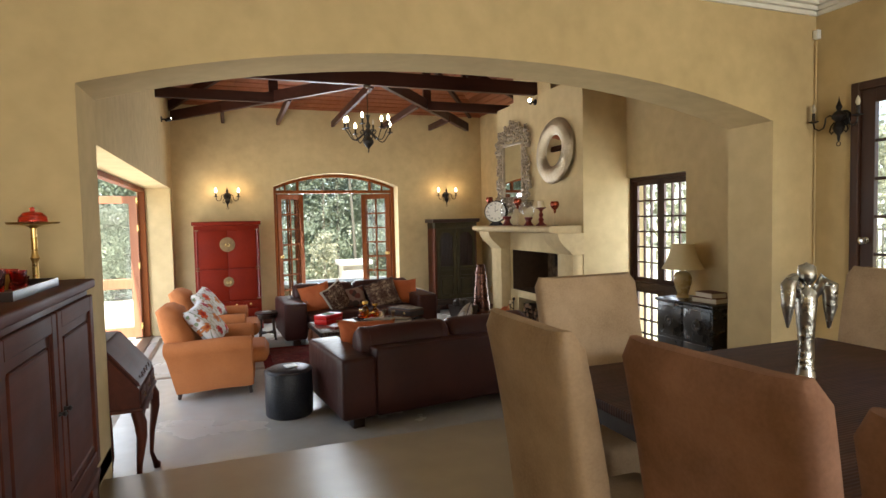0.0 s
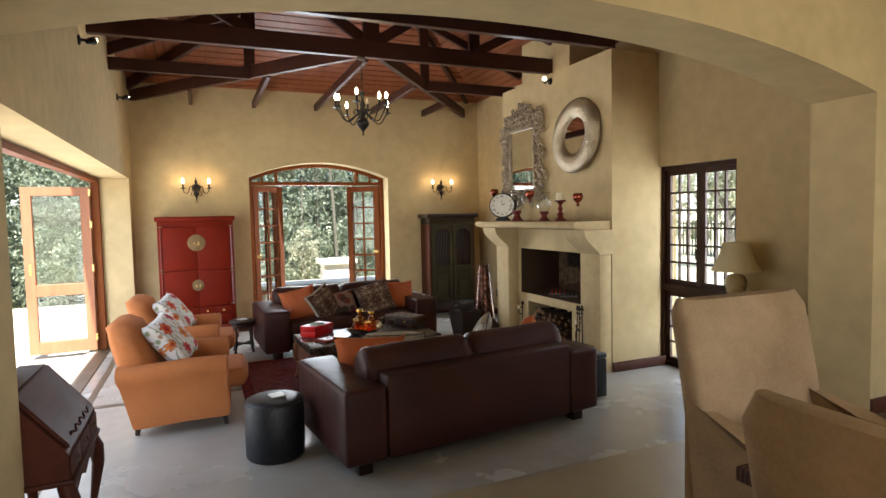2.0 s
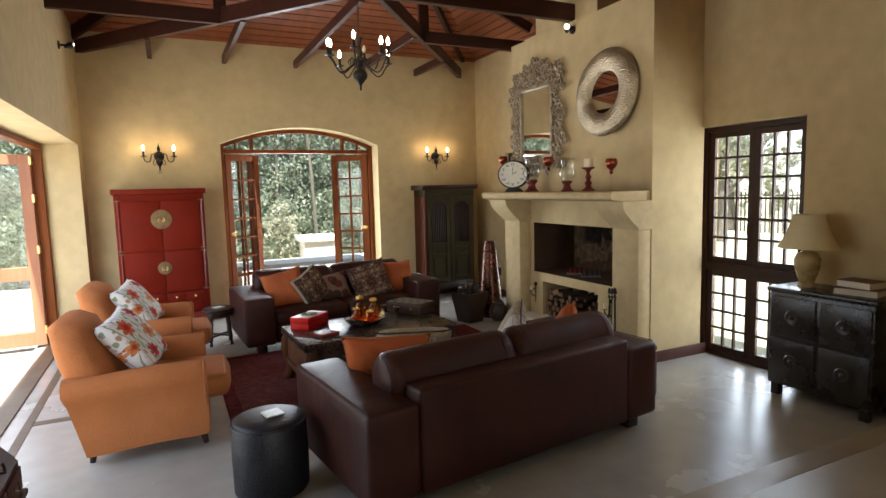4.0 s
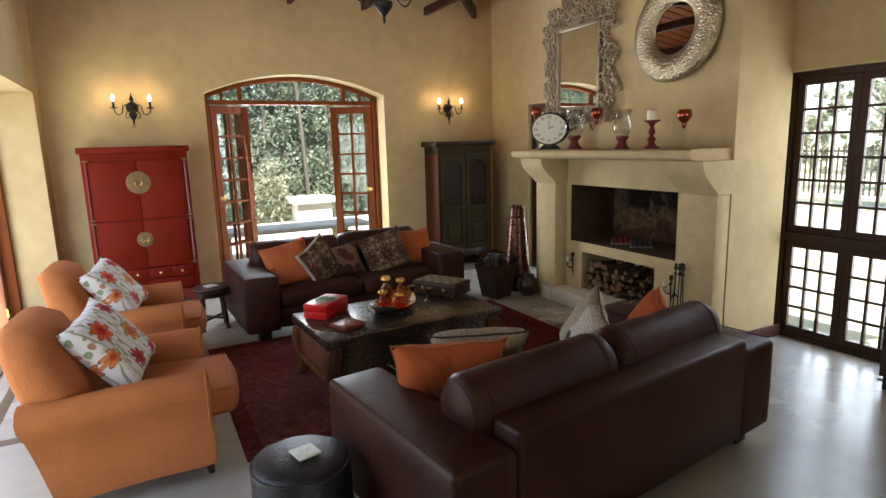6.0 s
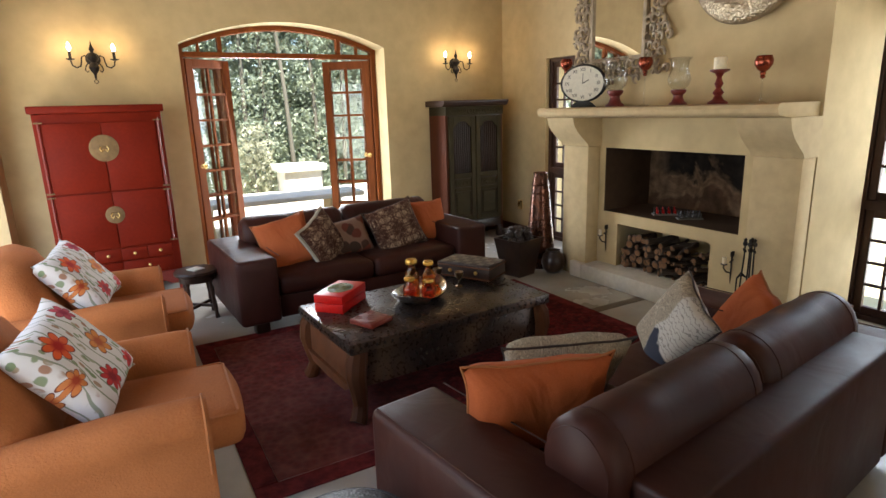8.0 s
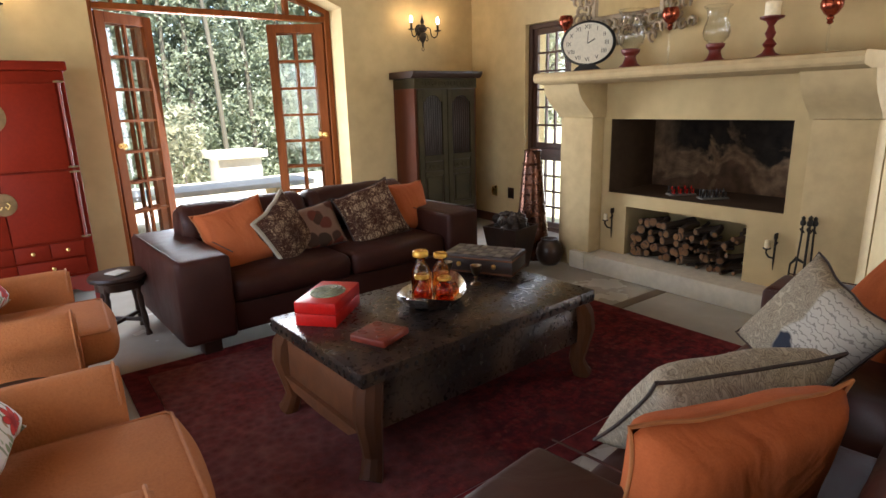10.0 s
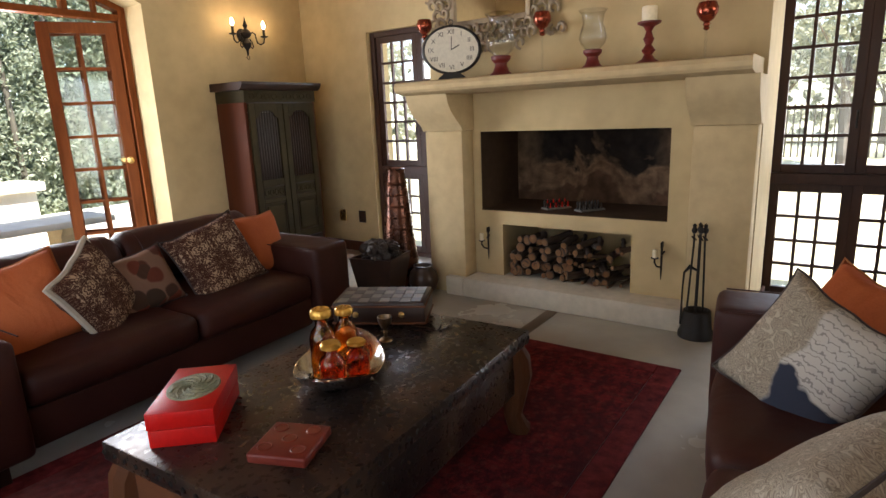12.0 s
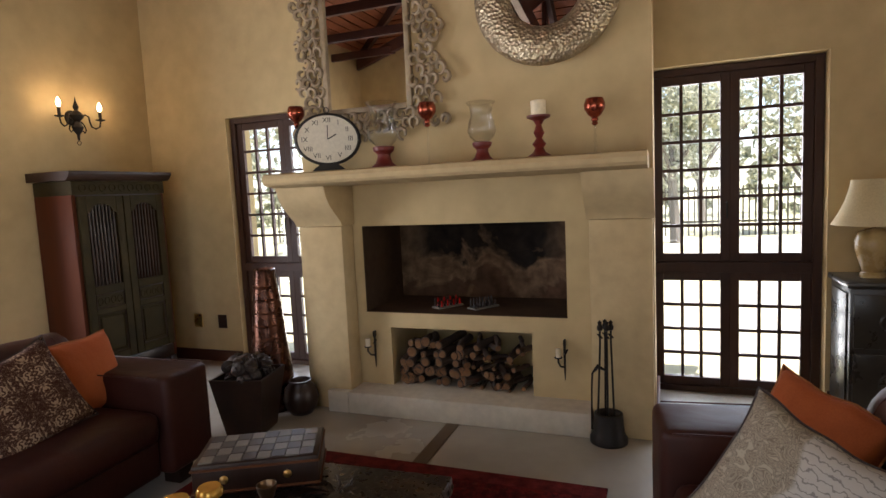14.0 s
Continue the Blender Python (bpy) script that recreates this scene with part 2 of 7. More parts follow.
# wall with the arch: piers and the arched head in one mesh
bm = B()
arch_pts = []
for k in range(33):
    x = 0.42 + (5.03 - 0.42) * k / 32
    u = (x - 2.72) / 2.305
    arch_pts.append((x, 2.36 + 0.29 * (1 - abs(u) ** 2.2)))
prism(bm, [(-0.55, -0.1), (0.42, -0.1)] + arch_pts + [(5.03, -0.1), (5.8, -0.1), (5.8, 4.9), (-0.55, 4.9)], 1, AY0, AY1)
struct("wall_arch", bm, PLASTER, "ochre plastered wall with a wide flat arch")

# far wall with the arched french door
FX0, FX1, FSPR, FAPEX = 1.80, 3.93, 2.265, 2.49
fd_pts = []
for k in range(25):
    x = FX0 + (FX1 - FX0) * k / 24
    u = (x - (FX0 + FX1) / 2) / ((FX1 - FX0) / 2)
    fd_pts.append((x, FSPR + (FAPEX - FSPR) * (1 - u * u)))
bm = B()
prism(bm, [(LX - 0.5, -0.1), (FX0, -0.1)] + fd_pts + [(FX1, -0.1), (RX + 0.35, -0.1), (RX + 0.35, TOP + 0.1), (LX - 0.5, TOP + 0.1)], 1, FY, FY + 0.4)
struct("wall_north", bm, PLASTER, "ochre plastered wall round the arched french door")

# right wall with a tall window on each side of the chimney
bm = B()
W1, W2 = (6.02, 7.03), (9.3, 10.35)
prism(bm, [(AY1 - 0.3, -0.1), (W1[0], -0.1), (W1[0], 2.11), (W1[1], 2.11), (W1[1], -0.1), (W2[0], -0.1), (W2[0], 2.1), (W2[1], 2.1), (W2[1], -0.1), (FY, -0.1), (FY, TOP + 0.1), (AY1 - 0.3, TOP + 0.1)], 0, RX, RX + 0.3)
struct("wall_east", bm, PLASTER, "ochre plastered wall with two tall windows")

# left wall with the wide folding-door opening
bm = B()
PD = (5.5, 10.82)
prism(bm, [(AY1 - 0.3, -0.1), (PD[0], -0.1), (PD[0], 2.21), (PD[1], 2.21), (PD[1], -0.1), (FY, -0.1), (FY, TOP + 0.1), (AY1 - 0.3, TOP + 0.1)], 0, LX - 0.45, LX)
struct("wall_west", bm, PLASTER, "ochre plastered wall with a wide opening to the patio")

# dining room walls and ceiling
DX0, DX1 = -0.25, 5.48
bm = B()
prism(bm, [(-4.0, -0.1), (AY0, -0.1), (AY0, 3.3), (-4.0, 3.3)], 0, DX0 - 0.3, DX0)
struct("wall_dining_west", bm, PLASTER, "ochre plastered dining room wall")
bm = B()
DD = (3.3, 4.27)
prism(bm, [(-4.0, -0.1), (DD[0], -0.1), (DD[0], 2.6), (DD[1], 2.6), (DD[1], -0.1), (AY0, -0.1), (AY0, 3.3), (-4.0, 3.3)], 0, DX1, DX1 + 0.3)
struct("wall_dining_east", bm, PLASTER, "ochre plastered dining room wall with a glazed door")
# wall out of view; its opening is invented to let light in
bm = B()
prism(bm, [(-0.55, -0.1), (0.6, -0.1), (0.6, 2.6), (4.4, 2.6), (4.4, -0.1), (5.78, -0.1), (5.78, 3.3), (-0.55, 3.3)], 1, -4.3, -4.0)
struct("wall_dining_south", bm, PLASTER, "unseen ochre plastered wall closing the dining room, with an added opening")
bm = B()
box(bm, -0.56, 5.79, -4.3, AY0, 3.27, 3.4)
struct("ceiling_dining", bm, CEILING_WHITE, "white painted dining room ceiling")
bm = B()
for k, (d, h) in enumerate(((0.085, 0.025), (0.05, 0.055), (0.02, 0.085))):
    box(bm, DX0, DX1, AY0 - d, AY0, 3.27 - h, 3.27)
    box(bm, DX1 - d, DX1, -4.0, AY0, 3.27 - h, 3.27)
struct("cornice", bm, CEILING_WHITE, "white plaster cornice")

# boarded roof: two long slopes and a hipped end
HIP = FY - (RX - MID) - 0.25
apex_s, apex_n = (MID, AY1 - 0.2, RIDGE), (MID, HIP, RIDGE)
corners = {"sw": (LX - 0.5, AY1 - 0.2), "nw": (LX - 0.5, FY + 0.5), "ne": (RX + 0.5, FY + 0.5), "se": (RX + 0.5, AY1 - 0.2)}
EAVE = 3.36


def slope(name, quad, run):
    """Ceiling boards laid along one slope of the roof, one strip a board, with open joints."""
    bm = bmesh.new()
    a, b, c, d = (Vector(p) for p in quad)     # eave from a to b, ridge from d to c
    n = 30
    nor = (b - a).cross(d - a).normalized()
    if nor.z < 0:
        nor = -nor
    for i in range(n):
        u0, u1 = i / n + 0.0022, (i + 1) / n - 0.0022
        q = [a.lerp(d, u0), b.lerp(c, u0), b.lerp(c, u1), a.lerp(d, u1)]
        lo, hi = [bm.verts.new(p) for p in q], [bm.verts.new(p + nor * 0.02) for p in q]
        bm.faces.new(lo[::-1]), bm.faces.new(hi)
        for k in range(4):
            bm.faces.new((lo[k], lo[(k + 1) % 4], hi[(k + 1) % 4], hi[k]))
    q = [a, b, c, d]
    lo, hi = [bm.verts.new(p + nor * 0.022) for p in q], [bm.verts.new(p + nor * 0.14) for p in q]
    bm.faces.new(lo[::-1]), bm.faces.new(hi)
    for k in range(4):
        bm.faces.new((lo[k], lo[(k + 1) % 4], hi[(k + 1) % 4], hi[k]))
    return struct(name, bm, BOARDS, "red-brown varnished board ceiling under the roof")


e = {k: (*v, EAVE) for k, v in corners.items()}
slope("ceiling_west", (e["sw"], e["nw"], apex_n, apex_s), 1)
slope("ceiling_east", (e["ne"], e["se"], apex_s, apex_n), 1)
slope("ceiling_north", (e["nw"], e["ne"], (MID + 0.01, HIP, RIDGE), (MID - 0.01, HIP, RIDGE)), 0)


# unseen outer shell, added to keep sun from leaking through the ceiling's ridge and hips
bm = B()
ru = [bm.verts.new(p) for p in ((LX - 0.75, AY1 - 0.2, EAVE + 0.08), (LX - 0.75, FY + 0.75, EAVE + 0.08), (RX + 0.75, FY + 0.75, EAVE + 0.08), (RX + 0.75, AY1 - 0.2, EAVE + 0.08), (MID, AY1 - 0.2, RIDGE + 0.24), (MID, HIP, RIDGE + 0.24))]
rt = [bm.verts.new(v.co + Vector((0, 0, 0.06))) for v in ru]
for f in ((0, 1, 5, 4), (3, 4, 5, 2), (1, 2, 5)):
    bm.faces.new([ru[i] for i in f]), bm.faces.new([rt[i] for i in f])
for i, j in ((0, 1), (1, 2), (2, 3), (3, 4), (4, 0)):
    bm.faces.new((ru[i], ru[j], rt[j], rt[i]))
struct("roof", bm, plain("sun_block_shell", (0.07, 0.065, 0.06), (0.12, 0.11, 0.10), 0.7, big=2, fine=14, bumps=0.4), "unseen grey hipped shell added over the board ceiling to block sun")


def roof_z(x):
    return EAVE + (RIDGE - EAVE) * min(x - (LX - 0.5), (RX + 0.5) - x) / (MID - LX + 0.5)


def bar(p, q, w, h):
    """A squared timber from p to q, w wide and h high, under the line."""
    bm = bmesh.new()
    p, q = Vector(p), Vector(q)
    d = (q - p).normalized()
    s = d.cross(Vector((0, 0, 1)))
    s = s.normalized() if s.length > 0.01 else Vector((0, 1, 0))
    u = s.cross(d).normalized()
    vs = [bm.verts.new(a + s * i * w / 2 + u * j * h / 2) for a in (p, q) for i, j in ((-1, -1), (1, -1), (1, 1), (-1, 1))]
    for f in ((3, 2, 1, 0), (4, 5, 6, 7), (0, 1, 5, 4), (1, 2, 6, 5), (2, 3, 7, 6), (3, 0, 4, 7)):
        bm.faces.new([vs[i] for i in f])
    bmesh.ops.bevel(bm, geom=bm.edges[:], offset=0.004, segments=1, affect="EDGES")
    return bm


TZ = 3.36
for y in (5.9, 7.0, 8.1):
    t = thing("roof_truss", "dark-stained timber king-post roof truss", "truss", pose(0, y, 0), "roof trusses")
    x1 = 5.46 if y < 6.9 else 5.0
    part("tie_beam", bar((LX - 0.05, 0, TZ), (x1, 0, TZ), 0.07, 0.17), TRUSS, t)
    part("king_post", bar((MID, 0, TZ), (MID, 0, RIDGE - 0.1), 0.06, 0.17), TRUSS, t)
    for s in (-1, 1):
        xe = MID + s * (MID - LX + 0.02)
        part("rafter", bar((xe, 0.0, roof_z(xe) - 0.1), (MID, 0, RIDGE - 0.12), 0.06, 0.15), TRUSS, t)
        xm = MID + s * 1.2
        part("side_post", bar((xm, 0.05, TZ - 0.05), (xm, 0.05, roof_z(xm) - 0.05), 0.05, 0.13), TRUSS, t)
        part("strut", bar((MID + s * 0.08, 0, TZ + 0.1), (MID + s * 1.1, 0, roof_z(MID + 1.1) - 0.15), 0.05, 0.11), TRUSS, t)
        part("strut", bar((xm, 0, TZ + 0.08), (MID + s * 1.9, 0, roof_z(MID + 1.9) - 0.12), 0.05, 0.1), TRUSS, t)
t = thing("hip_frame", "dark-stained ties and hip rafters of the hipped roof end", "truss", pose(0, 0, 0))
for s in (-1, 1):
    xe = MID + s * (MID - LX + 0.02)
    part("diagonal_tie", bar((MID + s * 0.05, 8.1, TZ), (MID + s * 2.5, FY + 0.03, TZ), 0.06, 0.15), TRUSS, t)
    part("hip_rafter", bar((xe, FY, roof_z(xe) - 0.06), (MID, HIP, RIDGE - 0.1), 0.06, 0.15), TRUSS, t)
    xd = MID + s * 2.5 * (9.4 - 8.1) / 2.98
    part("side_tie", bar((xe, 9.4, TZ - 0.02), (xd, 9.4, TZ - 0.02), 0.06, 0.13), TRUSS, t)
    part("hip_post", bar((xd, 9.4, TZ), (xd, 9.4, roof_z(xd) - 0.05), 0.05, 0.12), TRUSS, t)
    part("side_rafter", bar((xe, 9.4, roof_z(xe) - 0.08), (xd, 9.4, roof_z(xd) - 0.08), 0.05, 0.12), TRUSS, t)
    for dx in (0.9, 1.75):
        y = 8.1 + 2.98 * dx / 2.5
        part("jack_tie", bar((MID + s * dx, FY + 0.03, TZ - 0.04), (MID + s * dx, y + 0.05, TZ - 0.04), 0.05, 0.1), TRUSS, t)
part("middle_tie", bar((MID, FY + 0.03, TZ - 0.04), (MID, 8.3, TZ - 0.02), 0.05, 0.1), TRUSS, t)

# skirting boards
for a in ((LX, FX0 - 0.02, FY - 0.018, FY), (FX1 + 0.02, RX, FY - 0.018, FY), (RX - 0.018, RX, W2[1] + 0.01, FY - 0.02), (RX - 0.018, RX, AY1 + 0.02, W1[0] - 0.01), (4.95, RX + 0.08, 6.95, 6.968), (LX, LX + 0.018, PD[1] + 0.02, FY - 0.02)):
    bm = B()
    box(bm, *a, 0.0, 0.1, 0.004)
    struct("baseboard", bm, SKIRT, "dark varnished skirting board")
for a in ((0.402, 0.42, AY0 + 0.01, AY1), (DX0, 0.42, AY0 - 0.018, AY0), (5.03, DX1, AY0 - 0.018, AY0)):
    bm = B()
    box(bm, *a, STEP, STEP + 0.1, 0.004)
    struct("baseboard", bm, SKIRT, "dark varnished skirting board")

# ---- chimney breast and fireplace ----
CX = 4.95                                # face of the breast
bm = B()
# breast above the shelf, and the body below with its two openings
box(bm, CX, RX + 0.02, 6.97, 9.2, 1.5, 3.27)
box(bm, CX + 0.04, RX + 0.02, 7.73, 8.75, 3.26, 4.2)
FO = (7.45, 8.78, 0.628, 1.2)           # fire opening
WO = (7.665, 8.605, 0.145, 0.53)          # log opening
box(bm, CX, RX + 0.02, 6.97, FO[0], 0.0, 1.5)
box(bm, CX, RX + 0.02, FO[1], 9.2, 0.0, 1.5)
box(bm, CX, RX + 0.02, FO[0], FO[1], FO[3], 1.5)
box(bm, CX, RX + 0.02, FO[0], FO[1], WO[3], FO[2])
box(bm, CX, RX + 0.02, FO[0], WO[0], 0.0, WO[3])
box(bm, CX, RX + 0.02, WO[1], FO[1], 0.0, WO[3])
box(bm, RX + 0.02, RX + 0.29, 7.045, 9.16, 0.0, 3.2)
struct("chimney_breast", bm, PLASTER, "cream plastered chimney breast with fire and log openings")
m, nt, p, co = start("sooty_firebrick")


def calc(nt, op, a, b=0.0, c=0.0):
    node = nt.nodes.new("ShaderNodeMath")
    node.operation = op
    for sock, value in zip(node.inputs, (a, b, c)):
        if isinstance(value, bpy.types.NodeSocket):
            nt.links.new(value, sock)
        else:
            sock.default_value = value
    return node.outputs[0]


n1 = tex(nt, "Noise", co, scale=3.6, detail=5.0, distortion=0.9)
n2 = tex(nt, "Noise", co, scale=11.0, detail=4.0)
sep = nt.nodes.new("ShaderNodeSeparateXYZ")
nt.links.new(co, sep.inputs[0])
mid_y, half_y, low_z = (FO[0] + FO[1]) / 2, (FO[1] - FO[0]) / 2, FO[2]
across = calc(nt, "ABSOLUTE", calc(nt, "MULTIPLY_ADD", n1.outputs[0], 0.35, calc(nt, "DIVIDE", calc(nt, "SUBTRACT", sep.outputs[1], mid_y + half_y * 0.17), half_y)))
rise = calc(nt, "DIVIDE", calc(nt, "SUBTRACT", sep.outputs[2], low_z), FO[3] - FO[2])
high = calc(nt, "MULTIPLY_ADD", calc(nt, "SUBTRACT", n1.outputs[0], 0.5), 1.1, rise)
peak = ramp(nt, across, [(0.0, (0.26,) * 3), (0.3, (0.0,) * 3)])
high = calc(nt, "SUBTRACT", high, peak)
brick = ramp(nt, n2.outputs[0], [(0.3, (0.055, 0.030, 0.018)), (0.7, (0.11, 0.06, 0.036))])
ash = ramp(nt, n2.outputs[0], [(0.3, (0.10, 0.06, 0.034)), (0.7, (0.23, 0.15, 0.09))])
black = ramp(nt, n2.outputs[0], [(0.3, (0.010, 0.008, 0.007)), (0.7, (0.026, 0.019, 0.015))])
c = mixc(nt, ramp(nt, high, [(0.10, (0.0,) * 3), (0.2, (1.0,) * 3), (0.34, (0.35,) * 3), (0.42, (0.9,) * 3)]), brick, ash)
soot_high = ramp(nt, high, [(0.42, (0.0,) * 3), (0.55, (1.0,) * 3)])
soot_wide = ramp(nt, across, [(0.62, (1.0,) * 3), (0.85, (0.25,) * 3)])
c = mixc(nt, mixc(nt, 1.0, soot_high, soot_wide, "MULTIPLY"), c, black)
nt.links.new(c, p.inputs["Base Color"])
p.inputs["Roughness"].default_value = 0.9
p.inputs["Specular IOR Level"].default_value = 0.15
bump(nt, p, n2.outputs[0], 0.3)
SOOT_SIDE = plain("smoked_firebox_plaster", (0.055, 0.033, 0.02), (0.095, 0.058, 0.036), 0.9, big=3, fine=20, bumps=0.2, spec=0.15)
SOOT = m
fp = thing("fireplace", "cream plaster fireplace surround with a raised hearth", "fireplace", pose(0, 0, 0))
bm = B()
prism(bm, [(4.52, 1.485), (4.505, 1.5), (4.50, 1.525), (4.51, 1.548), (4.53, 1.556), (CX - 0.002, 1.556), (CX - 0.002, 1.47), (4.6, 1.47), (4.57, 1.478)], 1, 6.99, 9.19)
part("mantel_shelf", bm, STONE, fp, "thick rounded cream mantel shelf")
for y0, y1 in ((6.975, 7.3), (8.84, 9.16)):
    bm = B()
    poly = [(4.6, 1.468), (4.62, 1.40), (4.66, 1.345), (4.72, 1.29), (4.775, 1.245), (4.79, 1.215), (CX - 0.002, 1.215), (CX - 0.002, 1.468)]
    prism(bm, poly, 1, y0 - 0.012, y1 + 0.012)
    part("corbel", bm, STONE, fp)
    bm = B()
    box(bm, 4.8, CX - 0.002, y0, y1, 0.0, 1.213, 0.008)
    part("pilaster", bm, STONE, fp)
bm = B()
box(bm, 4.745, RX - 0.01, 7.302, 8.838, 0.0, 0.141, 0.008)
box(bm, 4.745, 4.802, 8.842, 8.99, 0.0, 0.141, 0.006)
part("hearth", bm, HEARTH, fp, "raised grey plaster hearth slab")
for nm, a in (("firebox_back", (RX - 0.02, RX - 0.002, FO[0] - 0.01, FO[1] + 0.01, FO[2] - 0.02, FO[3] + 0.01)), ("firebox_side", (CX + 0.01, RX - 0.01, FO[1] - 0.004, FO[1] + 0.02, FO[2], FO[3])), ("firebox_side", (CX + 0.01, RX - 0.01, FO[0] - 0.02, FO[0] + 0.004, FO[2], FO[3])), ("firebox_floor", (CX + 0.004, RX - 0.01, FO[0], FO[1], FO[2] - 0.01, FO[2] + 0.004))):
    part(nm, one_box(*a), SOOT if nm == "firebox_back" else SOOT_SIDE, fp, "soot-stained firebox lining")

# ---- windows and doors ----


def grid_leaf(name, parent, w, h, cols, rows, mat, at, stile=0.05, bottom=0.06, bars=0.018, depth=0.04, label=""):
    """A glazed leaf in the local xz plane, hinged at x = 0: frame, glazing bars and one pane for each light."""
    bm = bmesh.new()
    box(bm, 0, stile, -depth / 2, depth / 2, 0, h, 0.003, 1)
    box(bm, w - stile, w, -depth / 2, depth / 2, 0, h, 0.003, 1)
    box(bm, stile, w - stile, -depth / 2, depth / 2, 0, bottom, 0.003, 1)
    box(bm, stile, w - stile, -depth / 2, depth / 2, h - stile, h, 0.003, 1)
    leaf = part(name, bm, mat, parent, label, at)
    cw, ch = (w - 2 * stile) / cols, (h - stile - bottom) / rows
    bm = bmesh.new()
    for i in range(1, cols):
        x = stile + i * cw
        box(bm, x - bars / 2, x + bars / 2, -depth * 0.36, depth * 0.36, bottom, h - stile)
    for j in range(1, rows):
        z = bottom + j * ch
        box(bm, stile, w - stile, -depth * 0.33, depth * 0.33, z - bars / 2, z + bars / 2)
    part("glazing_bars", bm, mat, leaf)
    me = None
    for i in range(cols):
        for j in range(rows):
            if me is None:
                bm = bmesh.new()
                box(bm, -cw / 2 + bars / 2, cw / 2 - bars / 2, -0.002, 0.002, -ch / 2 + bars / 2, ch / 2 - bars / 2)
                me = mesh_of("pane", bm, PANE)
            ob = new("pane", me)
            ob.parent = leaf
            ob.location = (stile + (i + 0.5) * cw, 0, bottom + (j + 0.5) * ch)
            ob.visible_shadow = False
    return leaf


def tall_window(name, y0, y1, x, top):
    """Four casements, two over two, in a heavy dark frame."""
    w = tagged(new(name), "tall dark timber window with small square panes", "", "", "structure")
    w.matrix_basis = pose(x, y0, 0)
    L = y1 - y0
    bm = bmesh.new()
    box(bm, -0.04, 0.04, 0, 0.05, 0, top, 0.003, 1)
    box(bm, -0.04, 0.04, L - 0.05, L, 0, top, 0.003, 1)
    box(bm, -0.04, 0.04, 0.05, L - 0.05, 0, 0.04, 0.003, 1)
    box(bm, -0.04, 0.04, 0.05, L - 0.05, top - 0.045, top, 0.003, 1)
    box(bm, -0.042, 0.042, 0.05, L - 0.05, 0.80, 0.87, 0.003, 1)
    part("window_frame", bm, FRAME_DARK, w)
    half = (L - 0.1) / 2
    for k in range(2):
        for z0, z1, rows in ((0.04, 0.80, 4), (0.87, top - 0.045, 6)):
            grid_leaf("casement", w, half, z1 - z0, 3, rows, FRAME_DARK, pose(0, 0.05 + k * half, z0, 0, 0, 90), 0.055, 0.055, 0.02, 0.035)
    bm = bmesh.new()
    tube(bm, [(-0.03, L / 2 + 0.02, 1.25), (-0.055, L / 2 + 0.02, 1.25), (-0.06, L / 2 + 0.02, 1.15)], 0.007)
    part("window_catch", bm, IRON, w)
    return w


tall_window("window_1", W1[0] + 0.003, W1[1] - 0.003, RX + 0.13, 2.107)
tall_window("window_2", W2[0] + 0.003, W2[1] - 0.003, RX + 0.09, 2.097)

# arched french door: fixed frame with an arched top light, two leaves standing open outward
fdoor = tagged(new("door_1"), "mahogany french door with both small-paned leaves open", "", "", "structure")
fdoor.matrix_basis = pose(0, FY + 0.25, 0)
TR = 2.21
bm = B()
box(bm, FX0 + 0.002, FX0 + 0.06, 0, 0.09, 0, 2.24, 0.004, 1)
box(bm, FX1 - 0.06, FX1 - 0.002, 0, 0.09, 0, 2.24, 0.004, 1)
box(bm, FX0 + 0.06, FX1 - 0.06, 0, 0.09, TR - 0.05, TR, 0.004, 1)
hoop = [(x, z - 0.002) for x, z in fd_pts] + [(x, max(z - 0.05, TR - 0.03)) for x, z in fd_pts[::-1]]
prism(bm, hoop, 1, 0.0, 0.09)
for x in (2.22, 3.49):
    box(bm, x - 0.02, x + 0.02, 0.01, 0.08, TR - 0.01, 2.41)
part("door_frame", bm, FRAME_WOOD, fdoor)
bm = B()
for x in (2.01, 3.71):
    box(bm, x - 0.012, x + 0.012, 0.02, 0.07, TR, 2.335)
part("glazing_bars", bm, FRAME_WOOD, fdoor)
bm = B()
prism(bm, [(x, z - 0.03) for x, z in fd_pts] + [(FX1 - 0.03, TR - 0.02), (FX0 + 0.03, TR - 0.02)], 1, 0.045, 0.05)
ob = part("pane", bm, PANE, fdoor)
ob.visible_shadow = False
LW = 0.55
for side in (0, 1):
    for back, ang in ((0, 32), (1, 43)):
        hx, hy = (FX0 + 0.065, 0.04 + 0.07 * back) if side == 0 else (FX1 - 0.065, 0.04 + 0.07 * back)
        at = pose(hx, hy, 0.02, 0, 0, ang if side == 0 else 180 - ang)
        leaf = grid_leaf("door_leaf", fdoor, LW, 2.13, 2, 7, FRAME_WOOD, at, 0.085, 0.2, 0.022, 0.045)
        bm = B()
        lathe(bm, [(0.0, 0.0), (0.02, 0.0), (0.022, 0.006), (0.01, 0.012), (0.01, 0.03), (0.026, 0.042), (0.028, 0.055), (0.018, 0.066), (0.0, 0.068)], 14)
        bmesh.ops.transform(bm, matrix=pose(0.045, -0.02, 1.05, 90, 0, 0) if side == 0 else pose(0.045, 0.02, 1.05, -90, 0, 0), verts=bm.verts[:])
        part("door_knob", bm, BRASS, leaf)
bm = B()
box(bm, FX0, FX1, -0.2, 0.14, -0.02, 0.02, 0.004)
part("door_sill", bm, HEARTH, fdoor)

